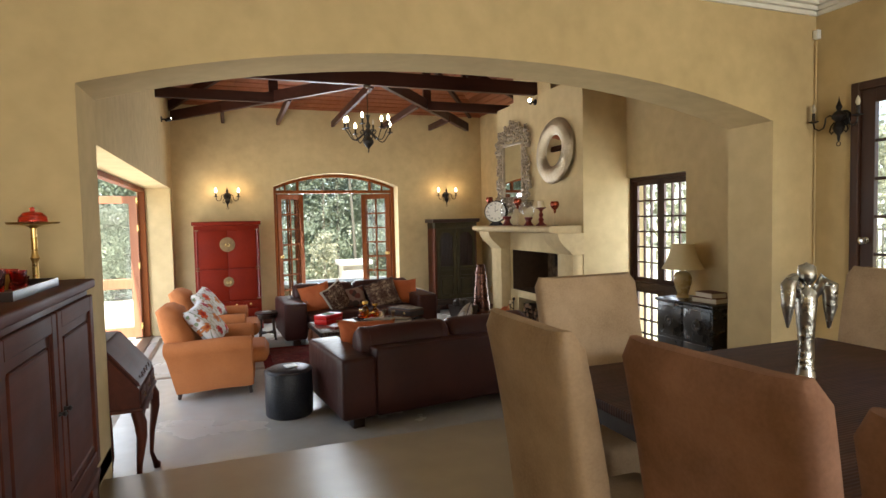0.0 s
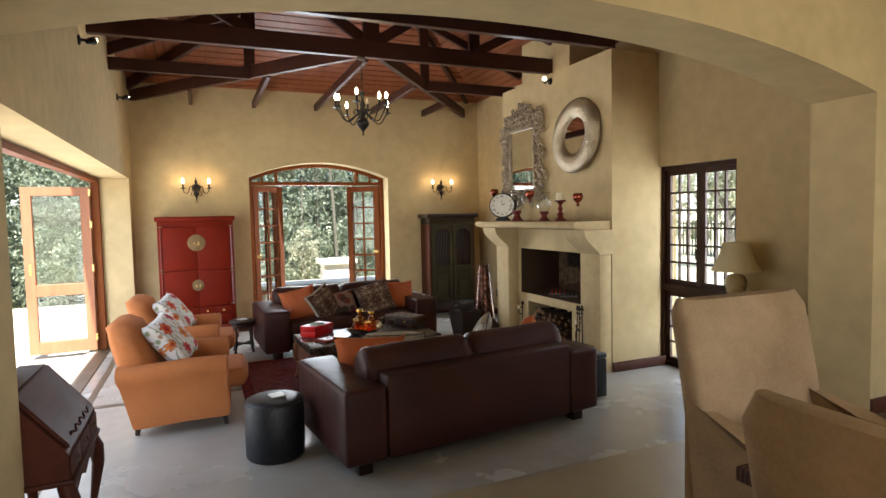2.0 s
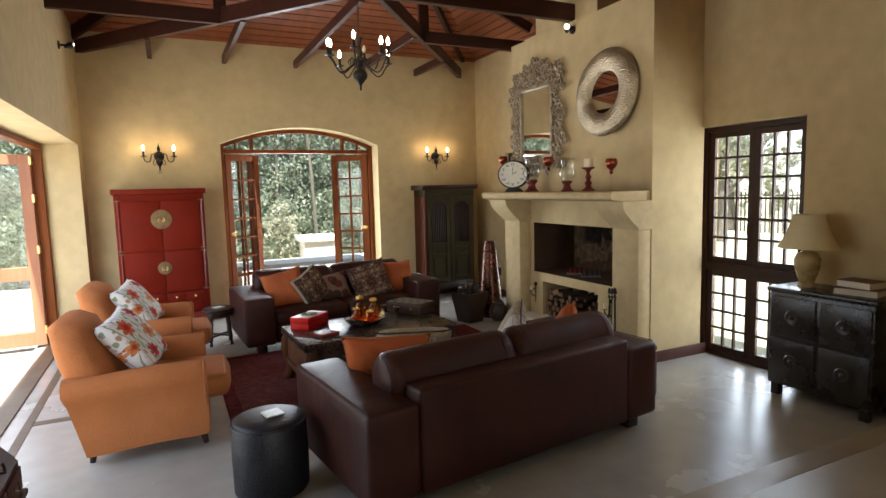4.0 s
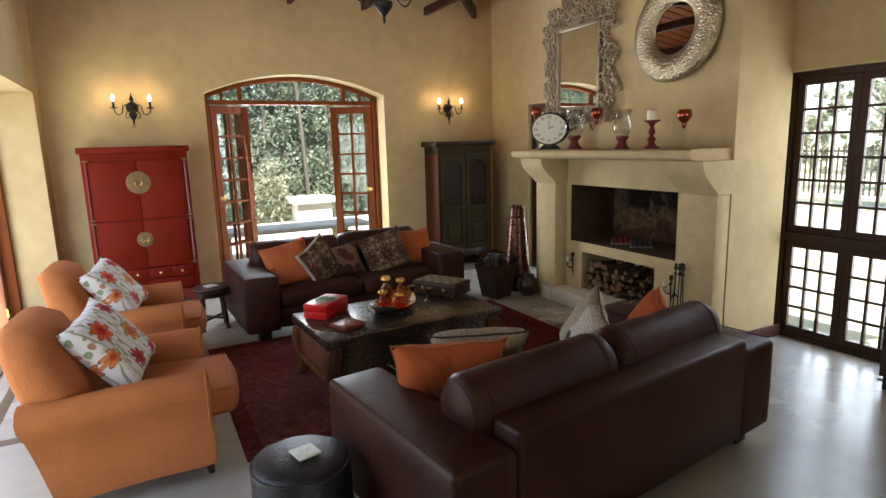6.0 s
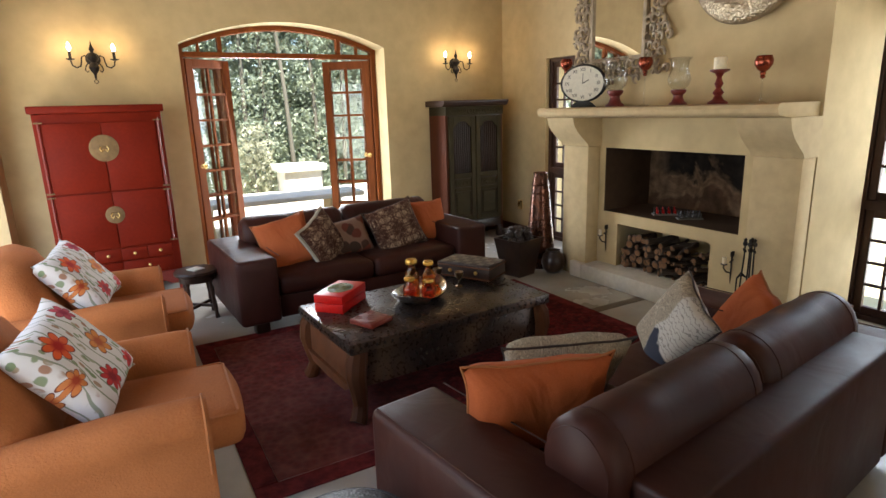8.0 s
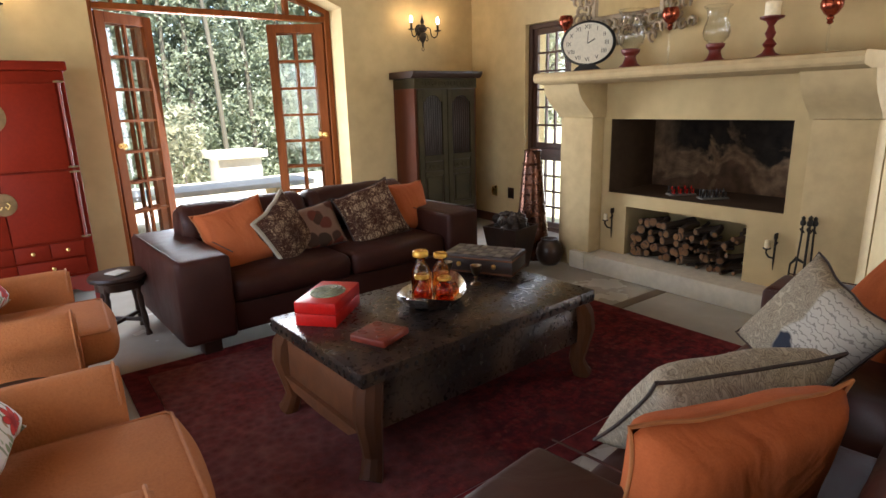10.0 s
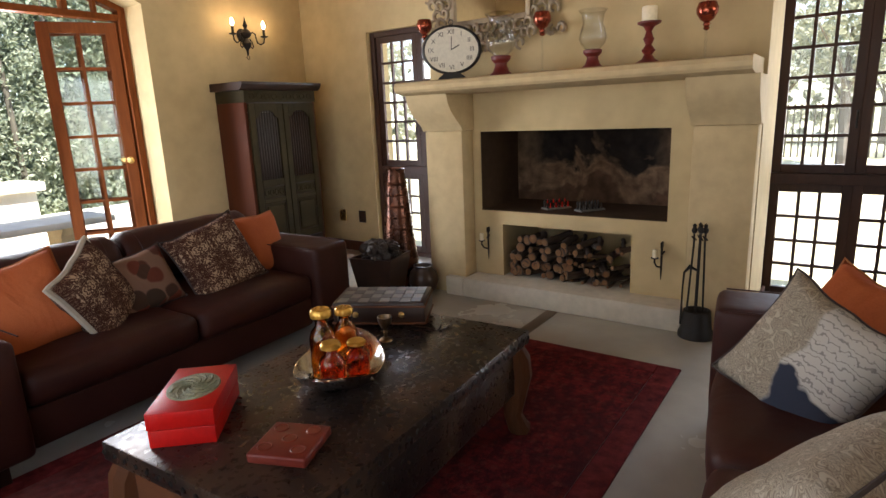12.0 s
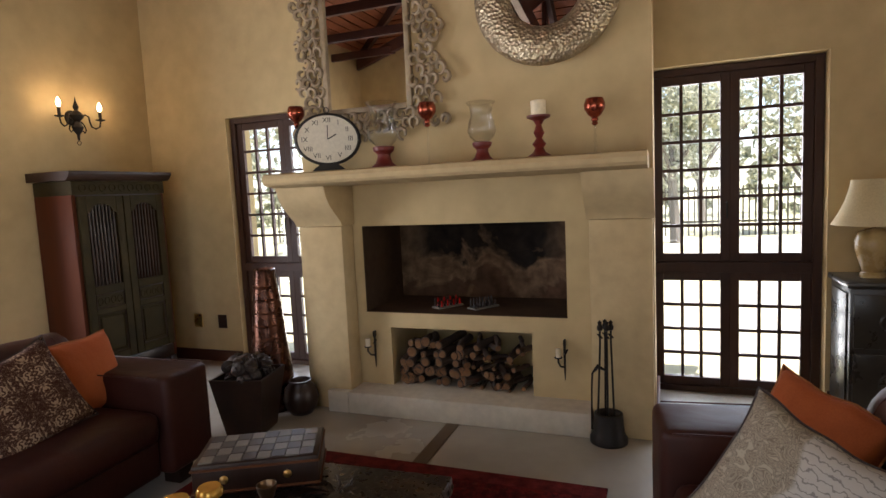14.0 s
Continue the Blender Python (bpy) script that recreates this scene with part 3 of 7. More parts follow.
# folding patio door: frame at the outer face, leaf folded back outward
pdoor = tagged(new("door_2"), "oiled timber folding patio door standing open", "", "", "structure")
pdoor.matrix_basis = pose(LX - 0.4, 0, 0)
bm = B()
box(bm, -0.03, 0.06, PD[1] - 0.07, PD[1] - 0.002, 0.0, 2.205, 0.004, 1)
box(bm, -0.03, 0.06, PD[0] + 0.002, PD[0] + 0.07, 0.0, 2.205, 0.004, 1)
box(bm, -0.03, 0.06, PD[0] + 0.07, PD[1] - 0.07, 2.15, 2.205, 0.004, 1)
part("door_frame", bm, FRAME_WOOD, pdoor)
for k, (dy, ang) in enumerate(((0.07, 183), (0.125, 181))):
    leaf = grid_leaf("door_leaf", pdoor, 0.72, 2.06, 1, 1, DOOR_LIGHT, pose(-0.035, PD[1] - dy, 0.03, 0, 0, ang), 0.105, 0.15, 0.02, 0.045)
    bm = B()
    box(bm, 0.1, 0.62, -0.02, 0.02, 0.72, 0.86, 0.003, 1)
    part("mid_rail", bm, DOOR_LIGHT, leaf)
    bm = B()
    box(bm, 0.645, 0.675, -0.028, 0.028, 0.98, 1.12, 0.004, 1)
    part("lock_plate", bm, BRASS, leaf)
    for z in (0.12, 1.0, 1.55, 1.95):
        bm = B()
        box(bm, -0.012, 0.012, -0.03, 0.03, z, z + 0.09, 0.003, 1)
        part("hinge", bm, BRASS, leaf)
bm = B()
box(bm, -0.05, 0.1, PD[0], PD[1], -0.02, 0.012)
part("door_track", bm, STRIP, pdoor, "dark worn floor track")

# dining room glazed door
ddoor = tagged(new("door_3"), "dark timber glazed door in the dining room", "", "", "structure")
ddoor.matrix_basis = pose(DX1 + 0.03, DD[0], STEP)
bm = B()
Lw = DD[1] - DD[0]
box(bm, -0.05, 0.05, 0.002, 0.06, 0, 2.285, 0.004, 1)
box(bm, -0.05, 0.05, Lw - 0.06, Lw - 0.002, 0, 2.285, 0.004, 1)
box(bm, -0.05, 0.05, 0.06, Lw - 0.06, 2.23, 2.285, 0.004, 1)
part("door_frame", bm, FRAME_DARK, ddoor)
leaf = grid_leaf("door_leaf", ddoor, Lw - 0.12, 2.23, 3, 7, FRAME_DARK, pose(0, 0.06, 0, 0, 0, 90), 0.1, 0.2, 0.022, 0.045)
bm = B()
lathe(bm, [(0.0, 0.0), (0.024, 0.0), (0.024, 0.006), (0.01, 0.012), (0.01, 0.03), (0.026, 0.042), (0.028, 0.055), (0.0, 0.066)], 14)
bmesh.ops.transform(bm, matrix=pose(Lw - 0.17, 0.02, 1.13, -90, 0, 0), verts=bm.verts[:])
part("door_knob", bm, plain("chrome", (0.6, 0.6, 0.6), (0.75, 0.75, 0.75), 0.15, 1.0, bumps=0), leaf)

# ---- seating ----
LEATHER = plain("brown_leather", (0.027, 0.0086, 0.0066), (0.062, 0.0185, 0.0125), 0.4, big=2.5, fine=260, bumps=0.3, rough2=0.58, spec=0.24, dist=0.0012)
crease(LEATHER, 5.0, 0.22, 0.02, 0.7, 1.2)
ORANGE = plain("orange_weave", (0.335, 0.114, 0.036), (0.425, 0.155, 0.054), 0.85, big=3.0, fine=110, bumps=1.0, spec=0.12, dist=0.003)
ORANGE_CUSHION = plain("orange_cushion_cloth", (0.36, 0.085, 0.026), (0.46, 0.13, 0.045), 0.8, big=4.0, fine=180, bumps=0.4, spec=0.12, dist=0.0015)
crease(ORANGE_CUSHION, 5.5, 0.7, 0.03, 0.7, 1.2)
crease(ORANGE, 4.0, 0.5, 0.02)
SUEDE = plain("beige_suede", (0.27, 0.185, 0.112), (0.45, 0.325, 0.212), 0.9, big=4.5, fine=120, bumps=0.15, spec=0.1)
SUEDE_DARK = plain("brown_suede", (0.17, 0.088, 0.055), (0.32, 0.175, 0.118), 0.9, big=4.5, fine=120, bumps=0.15, spec=0.1)
DARKWOOD = woody("dark_stained_wood", (0.012, 0.006, 0.004), (0.04, 0.018, 0.011), 0.32, axis=2, grain=16)
PIPING = plain("piping_cord", (0.03, 0.02, 0.018), (0.06, 0.04, 0.035), 0.7, bumps=0.1)
PIPE_ORANGE = plain("orange_piping", (0.32, 0.105, 0.03), (0.4, 0.15, 0.05), 0.8, bumps=0.2)


def soft_box(bm, x0, x1, y0, y1, z0, z1, r, puff=0.0, n=6):
    """A box with round edges whose faces swell a little."""
    before = set(bm.verts)
    box(bm, x0, x1, y0, y1, z0, z1)
    vs = [v for v in bm.verts if v not in before]
    es = list({e for v in vs for e in v.link_edges})
    bmesh.ops.bevel(bm, geom=es, offset=r, segments=3, profile=0.5, affect="EDGES")
    if puff:
        vs = [v for v in bm.verts if v not in before]
        es = list({e for v in vs for e in v.link_edges if e.calc_length() > 0.15})
        bmesh.ops.subdivide_edges(bm, edges=es, cuts=n, use_grid_fill=True)
        c = Vector(((x0 + x1) / 2, (y0 + y1) / 2, (z0 + z1) / 2))
        h = Vector(((x1 - x0) / 2, (y1 - y0) / 2, (z1 - z0) / 2))
        for v in bm.verts:
            if v in before:
                continue
            u = [(v.co[i] - c[i]) / h[i] for i in range(3)]
            for i in range(3):
                a, b = [k for k in range(3) if k != i]
                w = max(0.0, 1 - u[a] ** 2) * max(0.0, 1 - u[b] ** 2)
                if abs(u[i]) > 0.6:
                    v.co[i] += math.copysign(puff * w, u[i]) + 0.004 * noise.noise(v.co * 9) * w


def pillow_mesh(w, h, t, seed=0, n=16, pinch=0.1):
    """A stuffed square cushion in the local xz plane, thickest in the middle, corners drawn out."""
    bm = bmesh.new()
    grids = []
    for s in (-1, 1):
        g = []
        for i in range(n + 1):
            row = []
            for j in range(n + 1):
                u, v = 2 * i / n - 1, 2 * j / n - 1
                x, z = u * (1 - pinch * (1 - abs(v) ** 3) * abs(u) ** 2), v * (1 - pinch * (1 - abs(u) ** 3) * abs(v) ** 2)
                d = max(0.0, (1 - u ** 4) * (1 - v ** 4)) ** 0.45
                d *= 1 + 0.12 * noise.noise(Vector((u * 1.7 + seed, v * 1.7, s * 3.1)))
                row.append(bm.verts.new((x * w / 2, s * d * t / 2, z * h / 2 + 0.012 * noise.noise(Vector((u * 2, seed, v * 2))))))
            g.append(row)
        grids.append(g)
    for g in grids:
        for i in range(n):
            for j in range(n):
                bm.faces.new((g[i][j], g[i + 1][j], g[i + 1][j + 1], g[i][j + 1]))
    bmesh.ops.remove_doubles(bm, verts=bm.verts[:], dist=0.0005)
    return bm


def pillow_rim(w, h, n=16, pinch=0.1, r=0.005, seed=0):
    bm = bmesh.new()
    pts = []
    for k in range(4 * n):
        e, f = divmod(k, n)
        a = 2 * f / n - 1
        u, v = ((a, -1), (1, a), (-a, 1), (-1, -a))[e]
        x, z = u * (1 - pinch * (1 - abs(v) ** 3) * abs(u) ** 2), v * (1 - pinch * (1 - abs(u) ** 3) * abs(v) ** 2)
        pts.append((x * w / 2, 0, z * h / 2 + 0.012 * noise.noise(Vector((u * 2, seed, v * 2)))))
    tube(bm, pts + [pts[0]], r, 6)
    return bm


def cushion(label, at, w, h, t, mat, piping=None, seed=0, group=""):
    c = thing("cushion", label, "cushion", at, group)
    part("cover", pillow_mesh(w, h, t, seed), mat, c, sharp=80)
    if piping:
        part("piping", pillow_rim(w, h, seed=seed), piping, c)
    return c


def sofa(label, at):
    """Low leather sofa, 2.18 wide, front to local -y, back at y = 0."""
    s = thing("sofa", label, "sofa", at, "leather sofas")
    W, D, A = 1.09, 1.02, 0.30
    bm = B()
    soft_box(bm, -W + A, W - A, -0.24, 0.0, 0.09, 0.635, 0.022)
    part("back_frame", bm, LEATHER, s)
    for k in (-1, 1):
        bm = B()
        soft_box(bm, min(k * (W - A), k * W) + 0.002, max(k * (W - A), k * W) - 0.002, -D, 0.0, 0.09, 0.575, 0.03, 0.008)
        arm = part("arm", bm, LEATHER, s)
        bm = B()
        for x in (k * (W - A) - k * 0.0, k * W):
            tube(bm, [(x * 1.0 - k * 0.02, -D + 0.03, 0.578), (x - k * 0.02, -0.03, 0.578)], 0.0035, 5)
        part("seam", bm, LEATHER, arm)
        bm = B()
        soft_box(bm, 0.004 if k > 0 else -W + A + 0.004, W - A - 0.004 if k > 0 else -0.004, -D + 0.03, -0.24, 0.26, 0.42, 0.05, 0.025)
        part("seat_cushion", bm, LEATHER, s)
        # bolster: a plump roll along the back
        bm = B()
        x0, x1 = (0.01, W - A + 0.07) if k > 0 else (-W + A - 0.07, -0.01)
        n, m_ = 22, 26
        rings = []
        for i in range(m_ + 1):
            u = i / m_
            e = min(1.0, (min(u, 1 - u) * (x1 - x0)) / 0.05)
            sc = 0.8 + 0.2 * math.sqrt(max(0, 1 - (1 - e) ** 2))
            ring = []
            for q in range(n):
                a = 2 * math.pi * q / n
                ry, rz = 0.135 * sc, 0.155 * sc
                ring.append(bm.verts.new((x0 + u * (x1 - x0), -0.25 + ry * math.cos(a) - 0.04, 0.615 + rz * math.sin(a) + 0.01 * noise.noise(Vector((u * 5, a, k))))))
            rings.append(ring)
        for a, b in zip(rings, rings[1:]):
            for q in range(n):
                bm.faces.new((a[q], a[(q + 1) % n], b[(q + 1) % n], b[q]))
        bm.faces.new(rings[0][::-1]), bm.faces.new(rings[-1])
        bolster = part("back_bolster", bm, LEATHER, s, sharp=60)
        # a welt at each end cap and a sewn seam near it
        for u, sc in ((0.004, 0.81), (0.1, 1.0), (0.9, 1.0), (0.996, 0.81)):
            bm = B()
            loop = [2 * math.pi * q / 22 for q in range(22)]
            ring = [(x0 + u * (x1 - x0), -0.29 + 0.135 * sc * math.cos(a), 0.615 + 0.155 * sc * math.sin(a) + 0.01 * noise.noise(Vector((u * 5, a, k)))) for a in loop]
            tube(bm, ring + [ring[0]], 0.003, 5)
            part("seam", bm, LEATHER, bolster)
    bm = B()
    soft_box(bm, -W + A + 0.002, W - A - 0.002, -D + 0.06, -0.23, 0.09, 0.27, 0.02)
    part("base", bm, LEATHER, s)
    for x in (-W + 0.16, W - 0.16):
        for y in (-D + 0.1, -0.12):
            bm = B()
            box(bm, x - 0.05, x + 0.05, y - 0.05, y + 0.05, 0.0, 0.095, 0.006)
            part("foot", bm, DARKWOOD, s)
    return s


sofa("dark brown leather sofa facing the french door", pose(2.93, 5.824, 0, 0, 0, 187.3) @ Matrix.Diagonal((0.975, 1, 1, 1)))
sofa("dark brown leather sofa with its back to the french door", pose(2.775, 10.13, 0, 0, 0, 2.8))


def armchair(label, at):
    """Rolled-arm upholstered armchair, front to local +x."""
    c = thing("armchair", label, "armchair", at, "orange armchairs")
    bm = B()
    soft_box(bm, -0.29, 0.40, -0.36, 0.36, 0.10, 0.30, 0.03, 0.01)
    part("base", bm, ORANGE, c)
    for k in (-1, 1):
        # the arm: a flat side that swells into a roll at the top
        bm = B()
        prof = [(0.29, 0.10), (0.43, 0.10), (0.425, 0.28), (0.43, 0.42), (0.455, 0.45), (0.47, 0.49), (0.465, 0.535), (0.43, 0.57), (0.38, 0.58), (0.33, 0.565), (0.30, 0.53), (0.29, 0.48)]
        xs = [-0.385, -0.2, 0.1, 0.34, 0.38, 0.40]
        sc = [1, 1, 1, 1, 0.985, 0.94]
        rings = [[bm.verts.new((x + (0.10 * max(0.0, (0.5 - z) / 0.4) if x < -0.3 else 0.0), k * (0.37 + (y - 0.37) * s_), 0.3 + (z - 0.3) * s_ - 0.02 * (x < -0.1))) for y, z in prof] for x, s_ in zip(xs, sc)]
        for a, b in zip(rings, rings[1:]):
            for q in range(len(prof)):
                bm.faces.new((a[q], a[(q + 1) % len(prof)], b[(q + 1) % len(prof)], b[q]))
        bm.faces.new(rings[0][::-1]), bm.faces.new(rings[-1])
        arm = part("arm", bm, ORANGE, c, sharp=40)
        bm = B()
        tube(bm, [(0.385, k * y, z) for y, z in prof[2:]], 0.006, 6)
        part("piping", bm, PIPE_ORANGE, arm)
    # reclined back with rounded shoulders
    bm = B()
    n = 14
    rows_ = []
    for i in range(n + 1):
        u = i / n
        z = 0.24 + 0.63 * u
        half = 0.345 + 0.03 * math.sin(u * math.pi) - (0.13 * max(0, (u - 0.72) / 0.28) ** 2.2)
        x = -0.17 - 0.215 * u
        th = 0.11 + 0.035 * math.sin(math.pi * min(1, u * 1.1)) if u < 0.9 else 0.12
        if i == n:
            th = 0.05
        ring = []
        for a in range(20):
            ang = 2 * math.pi * a / 20
            cx_, sy_ = math.cos(ang), math.sin(ang)
            ring.append(bm.verts.new((x + th * math.copysign(abs(cx_) ** 0.75, cx_), half * math.copysign(abs(sy_) ** 0.55, sy_), z)))
        rows_.append(ring)
    for a, b in zip(rows_, rows_[1:]):
        for q in range(20):
            bm.faces.new((a[q], a[(q + 1) % 20], b[(q + 1) % 20], b[q]))
    bm.faces.new(rows_[0][::-1]), bm.faces.new(rows_[-1])
    part("backrest", bm, ORANGE, c, sharp=70)
    bm = B()
    soft_box(bm, -0.2, 0.53, -0.285, 0.285, 0.28, 0.43, 0.045, 0.03)
    seat = part("seat_cushion", bm, ORANGE, c, sharp=60)
    bm = B()
    tube(bm, [(0.1, -0.27, 0.425), (0.50, -0.27, 0.425), (0.515, -0.25, 0.425), (0.515, 0.25, 0.425), (0.5, 0.27, 0.425), (0.1, 0.27, 0.425)], 0.006, 6)
    part("piping", bm, PIPE_ORANGE, seat)
    for x in (-0.27, 0.36):
        for y in (-0.31, 0.31):
            bm = B()
            tube(bm, [(x, y, 0.11), (x, y, 0.06), (x * 1.03, y * 1.02, 0.0)], [0.026, 0.022, 0.016], 10)
            part("leg", bm, DARKWOOD, c)
    return c


armchair("orange woven armchair with rolled arms, beside the pouf", pose(0.890, 7.510, 0, 0, 0, -3))
armchair("orange woven armchair with rolled arms, beside the red cabinet", pose(0.870, 8.970, 0, 0, 0, -3))

# pouf, ottoman, stools
m, nt, p, co = start("black_basket_weave")
vor = tex(nt, "Voronoi", stretch(nt, co, 95, 95, 95), scale=1.0)
c = ramp(nt, vor.outputs[0], [(0.0, (0.022, 0.023, 0.03)), (0.7, (0.005, 0.005, 0.008))])
nt.links.new(c, p.inputs["Base Color"])
p.inputs["Roughness"].default_value = 0.45
bump(nt, p, vor.outputs[0], 0.6, 0.003)
WOVEN = m
pouf = thing("pouf", "round black woven pouf with a coaster on top", "pouf", pose(1.535, 6.380, 0))
bm = B()
lathe(bm, [(0.0, 0.0), (0.19, 0.0), (0.2, 0.015), (0.203, 0.2), (0.2, 0.37), (0.192, 0.392), (0.17, 0.405), (0.0, 0.412)], 48)
part("body", bm, WOVEN, pouf, sharp=50)
bm = B()
tube(bm, [(0.198 * math.cos(2 * math.pi * k / 40), 0.198 * math.sin(2 * math.pi * k / 40), 0.385) for k in range(41)], 0.007, 6)
part("seam", bm, WOVEN, pouf)
MARBLE = plain("pale_marble", (0.45, 0.47, 0.42), (0.72, 0.74, 0.68), 0.3, big=30, fine=90, bumps=0.02)
coaster = thing("coaster", "square pale stone coaster lying on the pouf", "coaster", pose(1.555, 6.380, 0.4125, 0, 0, 12))
bm = B()
box(bm, -0.05, 0.05, -0.05, 0.05, 0, 0.009, 0.002, 1)
part("slab", bm, MARBLE, coaster)
ott = thing("ottoman", "square black woven ottoman beside the sofa", "ottoman", pose(4.195, 6.520, 0))
bm = B()
soft_box(bm, -0.165, 0.165, -0.2, 0.2, 0.02, 0.36, 0.012)
part("body", bm, WOVEN, ott)
bm = B()
soft_box(bm, -0.168, 0.168, -0.203, 0.203, 0.362, 0.41, 0.018)
part("lid", bm, WOVEN, ott)
st = thing("stool", "small round dark wooden stool with turned legs", "stool", pose(1.555, 9.810, 0))
bm = B()
lathe(bm, [(0.0, 0.36), (0.15, 0.36), (0.165, 0.368), (0.168, 0.382), (0.16, 0.395), (0.0, 0.4)], 32)
part("seat", bm, DARKWOOD, st)
bm = B()
lathe(bm, [(0.12, 0.31), (0.135, 0.31), (0.135, 0.36), (0.12, 0.36)], 32)
part("apron", bm, DARKWOOD, st)
for k in range(4):
    a = math.pi / 4 + k * math.pi / 2
    bm = B()
    pts = [(0.115, 0.36, 0.018), (0.118, 0.31, 0.022), (0.12, 0.28, 0.013), (0.124, 0.25, 0.02), (0.13, 0.17, 0.016), (0.135, 0.12, 0.02), (0.138, 0.09, 0.02), (0.143, 0.04, 0.013), (0.15, 0.0, 0.02)]
    tube(bm, [(r * math.cos(a), r * math.sin(a), z) for r, z, q in pts], [q for r, z, q in pts], 10)
    part("leg", bm, DARKWOOD, st)
for a in (math.pi / 4, 3 * math.pi / 4):
    part("stretcher", bar((-0.135 * math.cos(a), -0.135 * math.sin(a), 0.1), (0.135 * math.cos(a), 0.135 * math.sin(a), 0.1), 0.025, 0.022), DARKWOOD, st)
co2 = copy_thing(coaster, pose(1.550, 9.790, 0.401, 0, 0, 30))
co2["label"] = "small square coaster lying on the stool"
tt = thing("side_table", "low round dark wooden table between the armchairs", "side table", pose(0.990, 8.250, 0))
bm = B()
lathe(bm, [(0.0, 0.36), (0.2, 0.36), (0.21, 0.37), (0.205, 0.385), (0.0, 0.388)], 32)
part("tabletop", bm, DARKWOOD, tt)
for k in range(3):
    a = 0.5 + k * 2 * math.pi / 3
    bm = B()
    tube(bm, [(0.14 * math.cos(a), 0.14 * math.sin(a), 0.362), (0.17 * math.cos(a), 0.17 * math.sin(a), 0.0)], [0.02, 0.016], 8)
    part("leg", bm, DARKWOOD, tt)

# ---- coffee table, rug and what lies on the table ----
OLDWOOD = woody("worn_teak", (0.042, 0.014, 0.006), (0.185, 0.064, 0.021), 0.5, axis=0, grain=9, bumps=0.3, coat=0.0)
OLDWOOD_V = woody("worn_teak_legs", (0.034, 0.012, 0.006), (0.14, 0.05, 0.018), 0.5, axis=2, grain=9, bumps=0.3, coat=0.0, spec=0.12)
m, nt, p, co = start("hammered_copper_sheet")
v1 = tex(nt, "Voronoi", co, scale=9.0)
n1 = tex(nt, "Noise", co, scale=3.0, detail=6.0, distortion=1.0)
n2 = tex(nt, "Noise", co, scale=45.0, detail=3.0)
c = ramp(nt, n1.outputs[0], [(0.3, (0.018, 0.013, 0.012)), (0.5, (0.036, 0.022, 0.016)), (0.66, (0.10, 0.06, 0.036)), (0.8, (0.066, 0.062, 0.056))])
nt.links.new(c, p.inputs["Base Color"])
p.inputs["Metallic"].default_value = 0.45
nt.links.new(ramp(nt, n2.outputs[0], [(0.3, (0.22,) * 3), (0.75, (0.42,) * 3)]), p.inputs["Roughness"])
bump(nt, p, mixc(nt, 0.5, v1.outputs[0], n2.outputs[0]), 0.35, 0.004)
SHEET = m
ct = thing("coffee_table", "old carved wooden coffee table clad in hammered dark metal", "coffee table", pose(2.625, 7.925, 0, 0, 0, 3) @ Matrix.Diagonal((0.905, 0.93, 1, 1)))
bm = B()
box(bm, -0.735, 0.735, -0.405, 0.405, 0.40, 0.46, 0.008, 2)
top = part("tabletop", bm, SHEET, ct, "dark hammered metal tabletop")
studs = mesh_of("stud", (lambda b: (lathe(b, [(0.009, 0.0), (0.008, 0.004), (0.0, 0.007)], 8), b)[1])(B()), IRON)
k = 0
for x0, y0, dx, dy, n_, rot in ((-0.72, -0.4055, 0.0496, 0, 30, (90, 0, 0)), (-0.7355, -0.39, 0, 0.0557, 15, (90, 0, -90)), (-0.72, 0.4055, 0.0496, 0, 30, (-90, 0, 0)), (0.7355, -0.39, 0, 0.0557, 15, (90, 0, 90))):
    for i in range(n_):
        ob = new("stud", studs)
        ob.parent = top
        ob.matrix_basis = pose(x0 + dx * i, y0 + dy * i, 0.43, *rot)
for a in ((-0.66, 0.66, -0.375, -0.335), (-0.66, 0.66, 0.335, 0.375)):
    bm = B()
    box(bm, *a, 0.20, 0.398, 0.006)
    part("side_rail", bm, SHEET, ct)
for x in (-0.70, 0.66):
    bm = B()
    box(bm, x, x + 0.04, -0.33, 0.33, 0.20, 0.398, 0.006)
    part("end_rail", bm, OLDWOOD, ct)
for sx in (-1, 1):
    for sy in (-1, 1):
        bm = B()
        x, y = sx * 0.66, sy * 0.345
        pts = [(x, y, 0.40), (x + sx * 0.025, y + sy * 0.02, 0.34), (x + sx * 0.035, y + sy * 0.025, 0.27), (x + sx * 0.02, y + sy * 0.015, 0.18), (x + sx * 0.01, y + sy * 0.005, 0.1), (x + sx * 0.03, y + sy * 0.02, 0.035), (x + sx * 0.045, y + sy * 0.03, 0.012)]
        tube(bm, pts, [0.055, 0.062, 0.06, 0.05, 0.043, 0.048, 0.05], 10)
        part("leg", bm, OLDWOOD_V, ct)
for sx in (-1, 1):
    bm = B()
    prism(bm, [(-0.33, 0.20), (-0.25, 0.155), (0, 0.145), (0.25, 0.155), (0.33, 0.20)], 0, sx * 0.70 - 0.02, sx * 0.70 + 0.02)
    part("apron", bm, OLDWOOD, ct)
# raised leaf ornament near the table's ends
for ex, ey, er in ((0.52, -0.05, 30), (0.55, 0.15, -20)):
    bm = B()
    for q in range(5):
        a = radians(er + (q - 2) * 28)
        tube(bm, [(ex + d * math.cos(a + d * 3), ey + d * math.sin(a + d * 3), 0.461) for d in (0.02, 0.06, 0.1, 0.14)], [0.002, 0.007, 0.006, 0.001], 6)
    part("ornament", bm, SHEET, top)

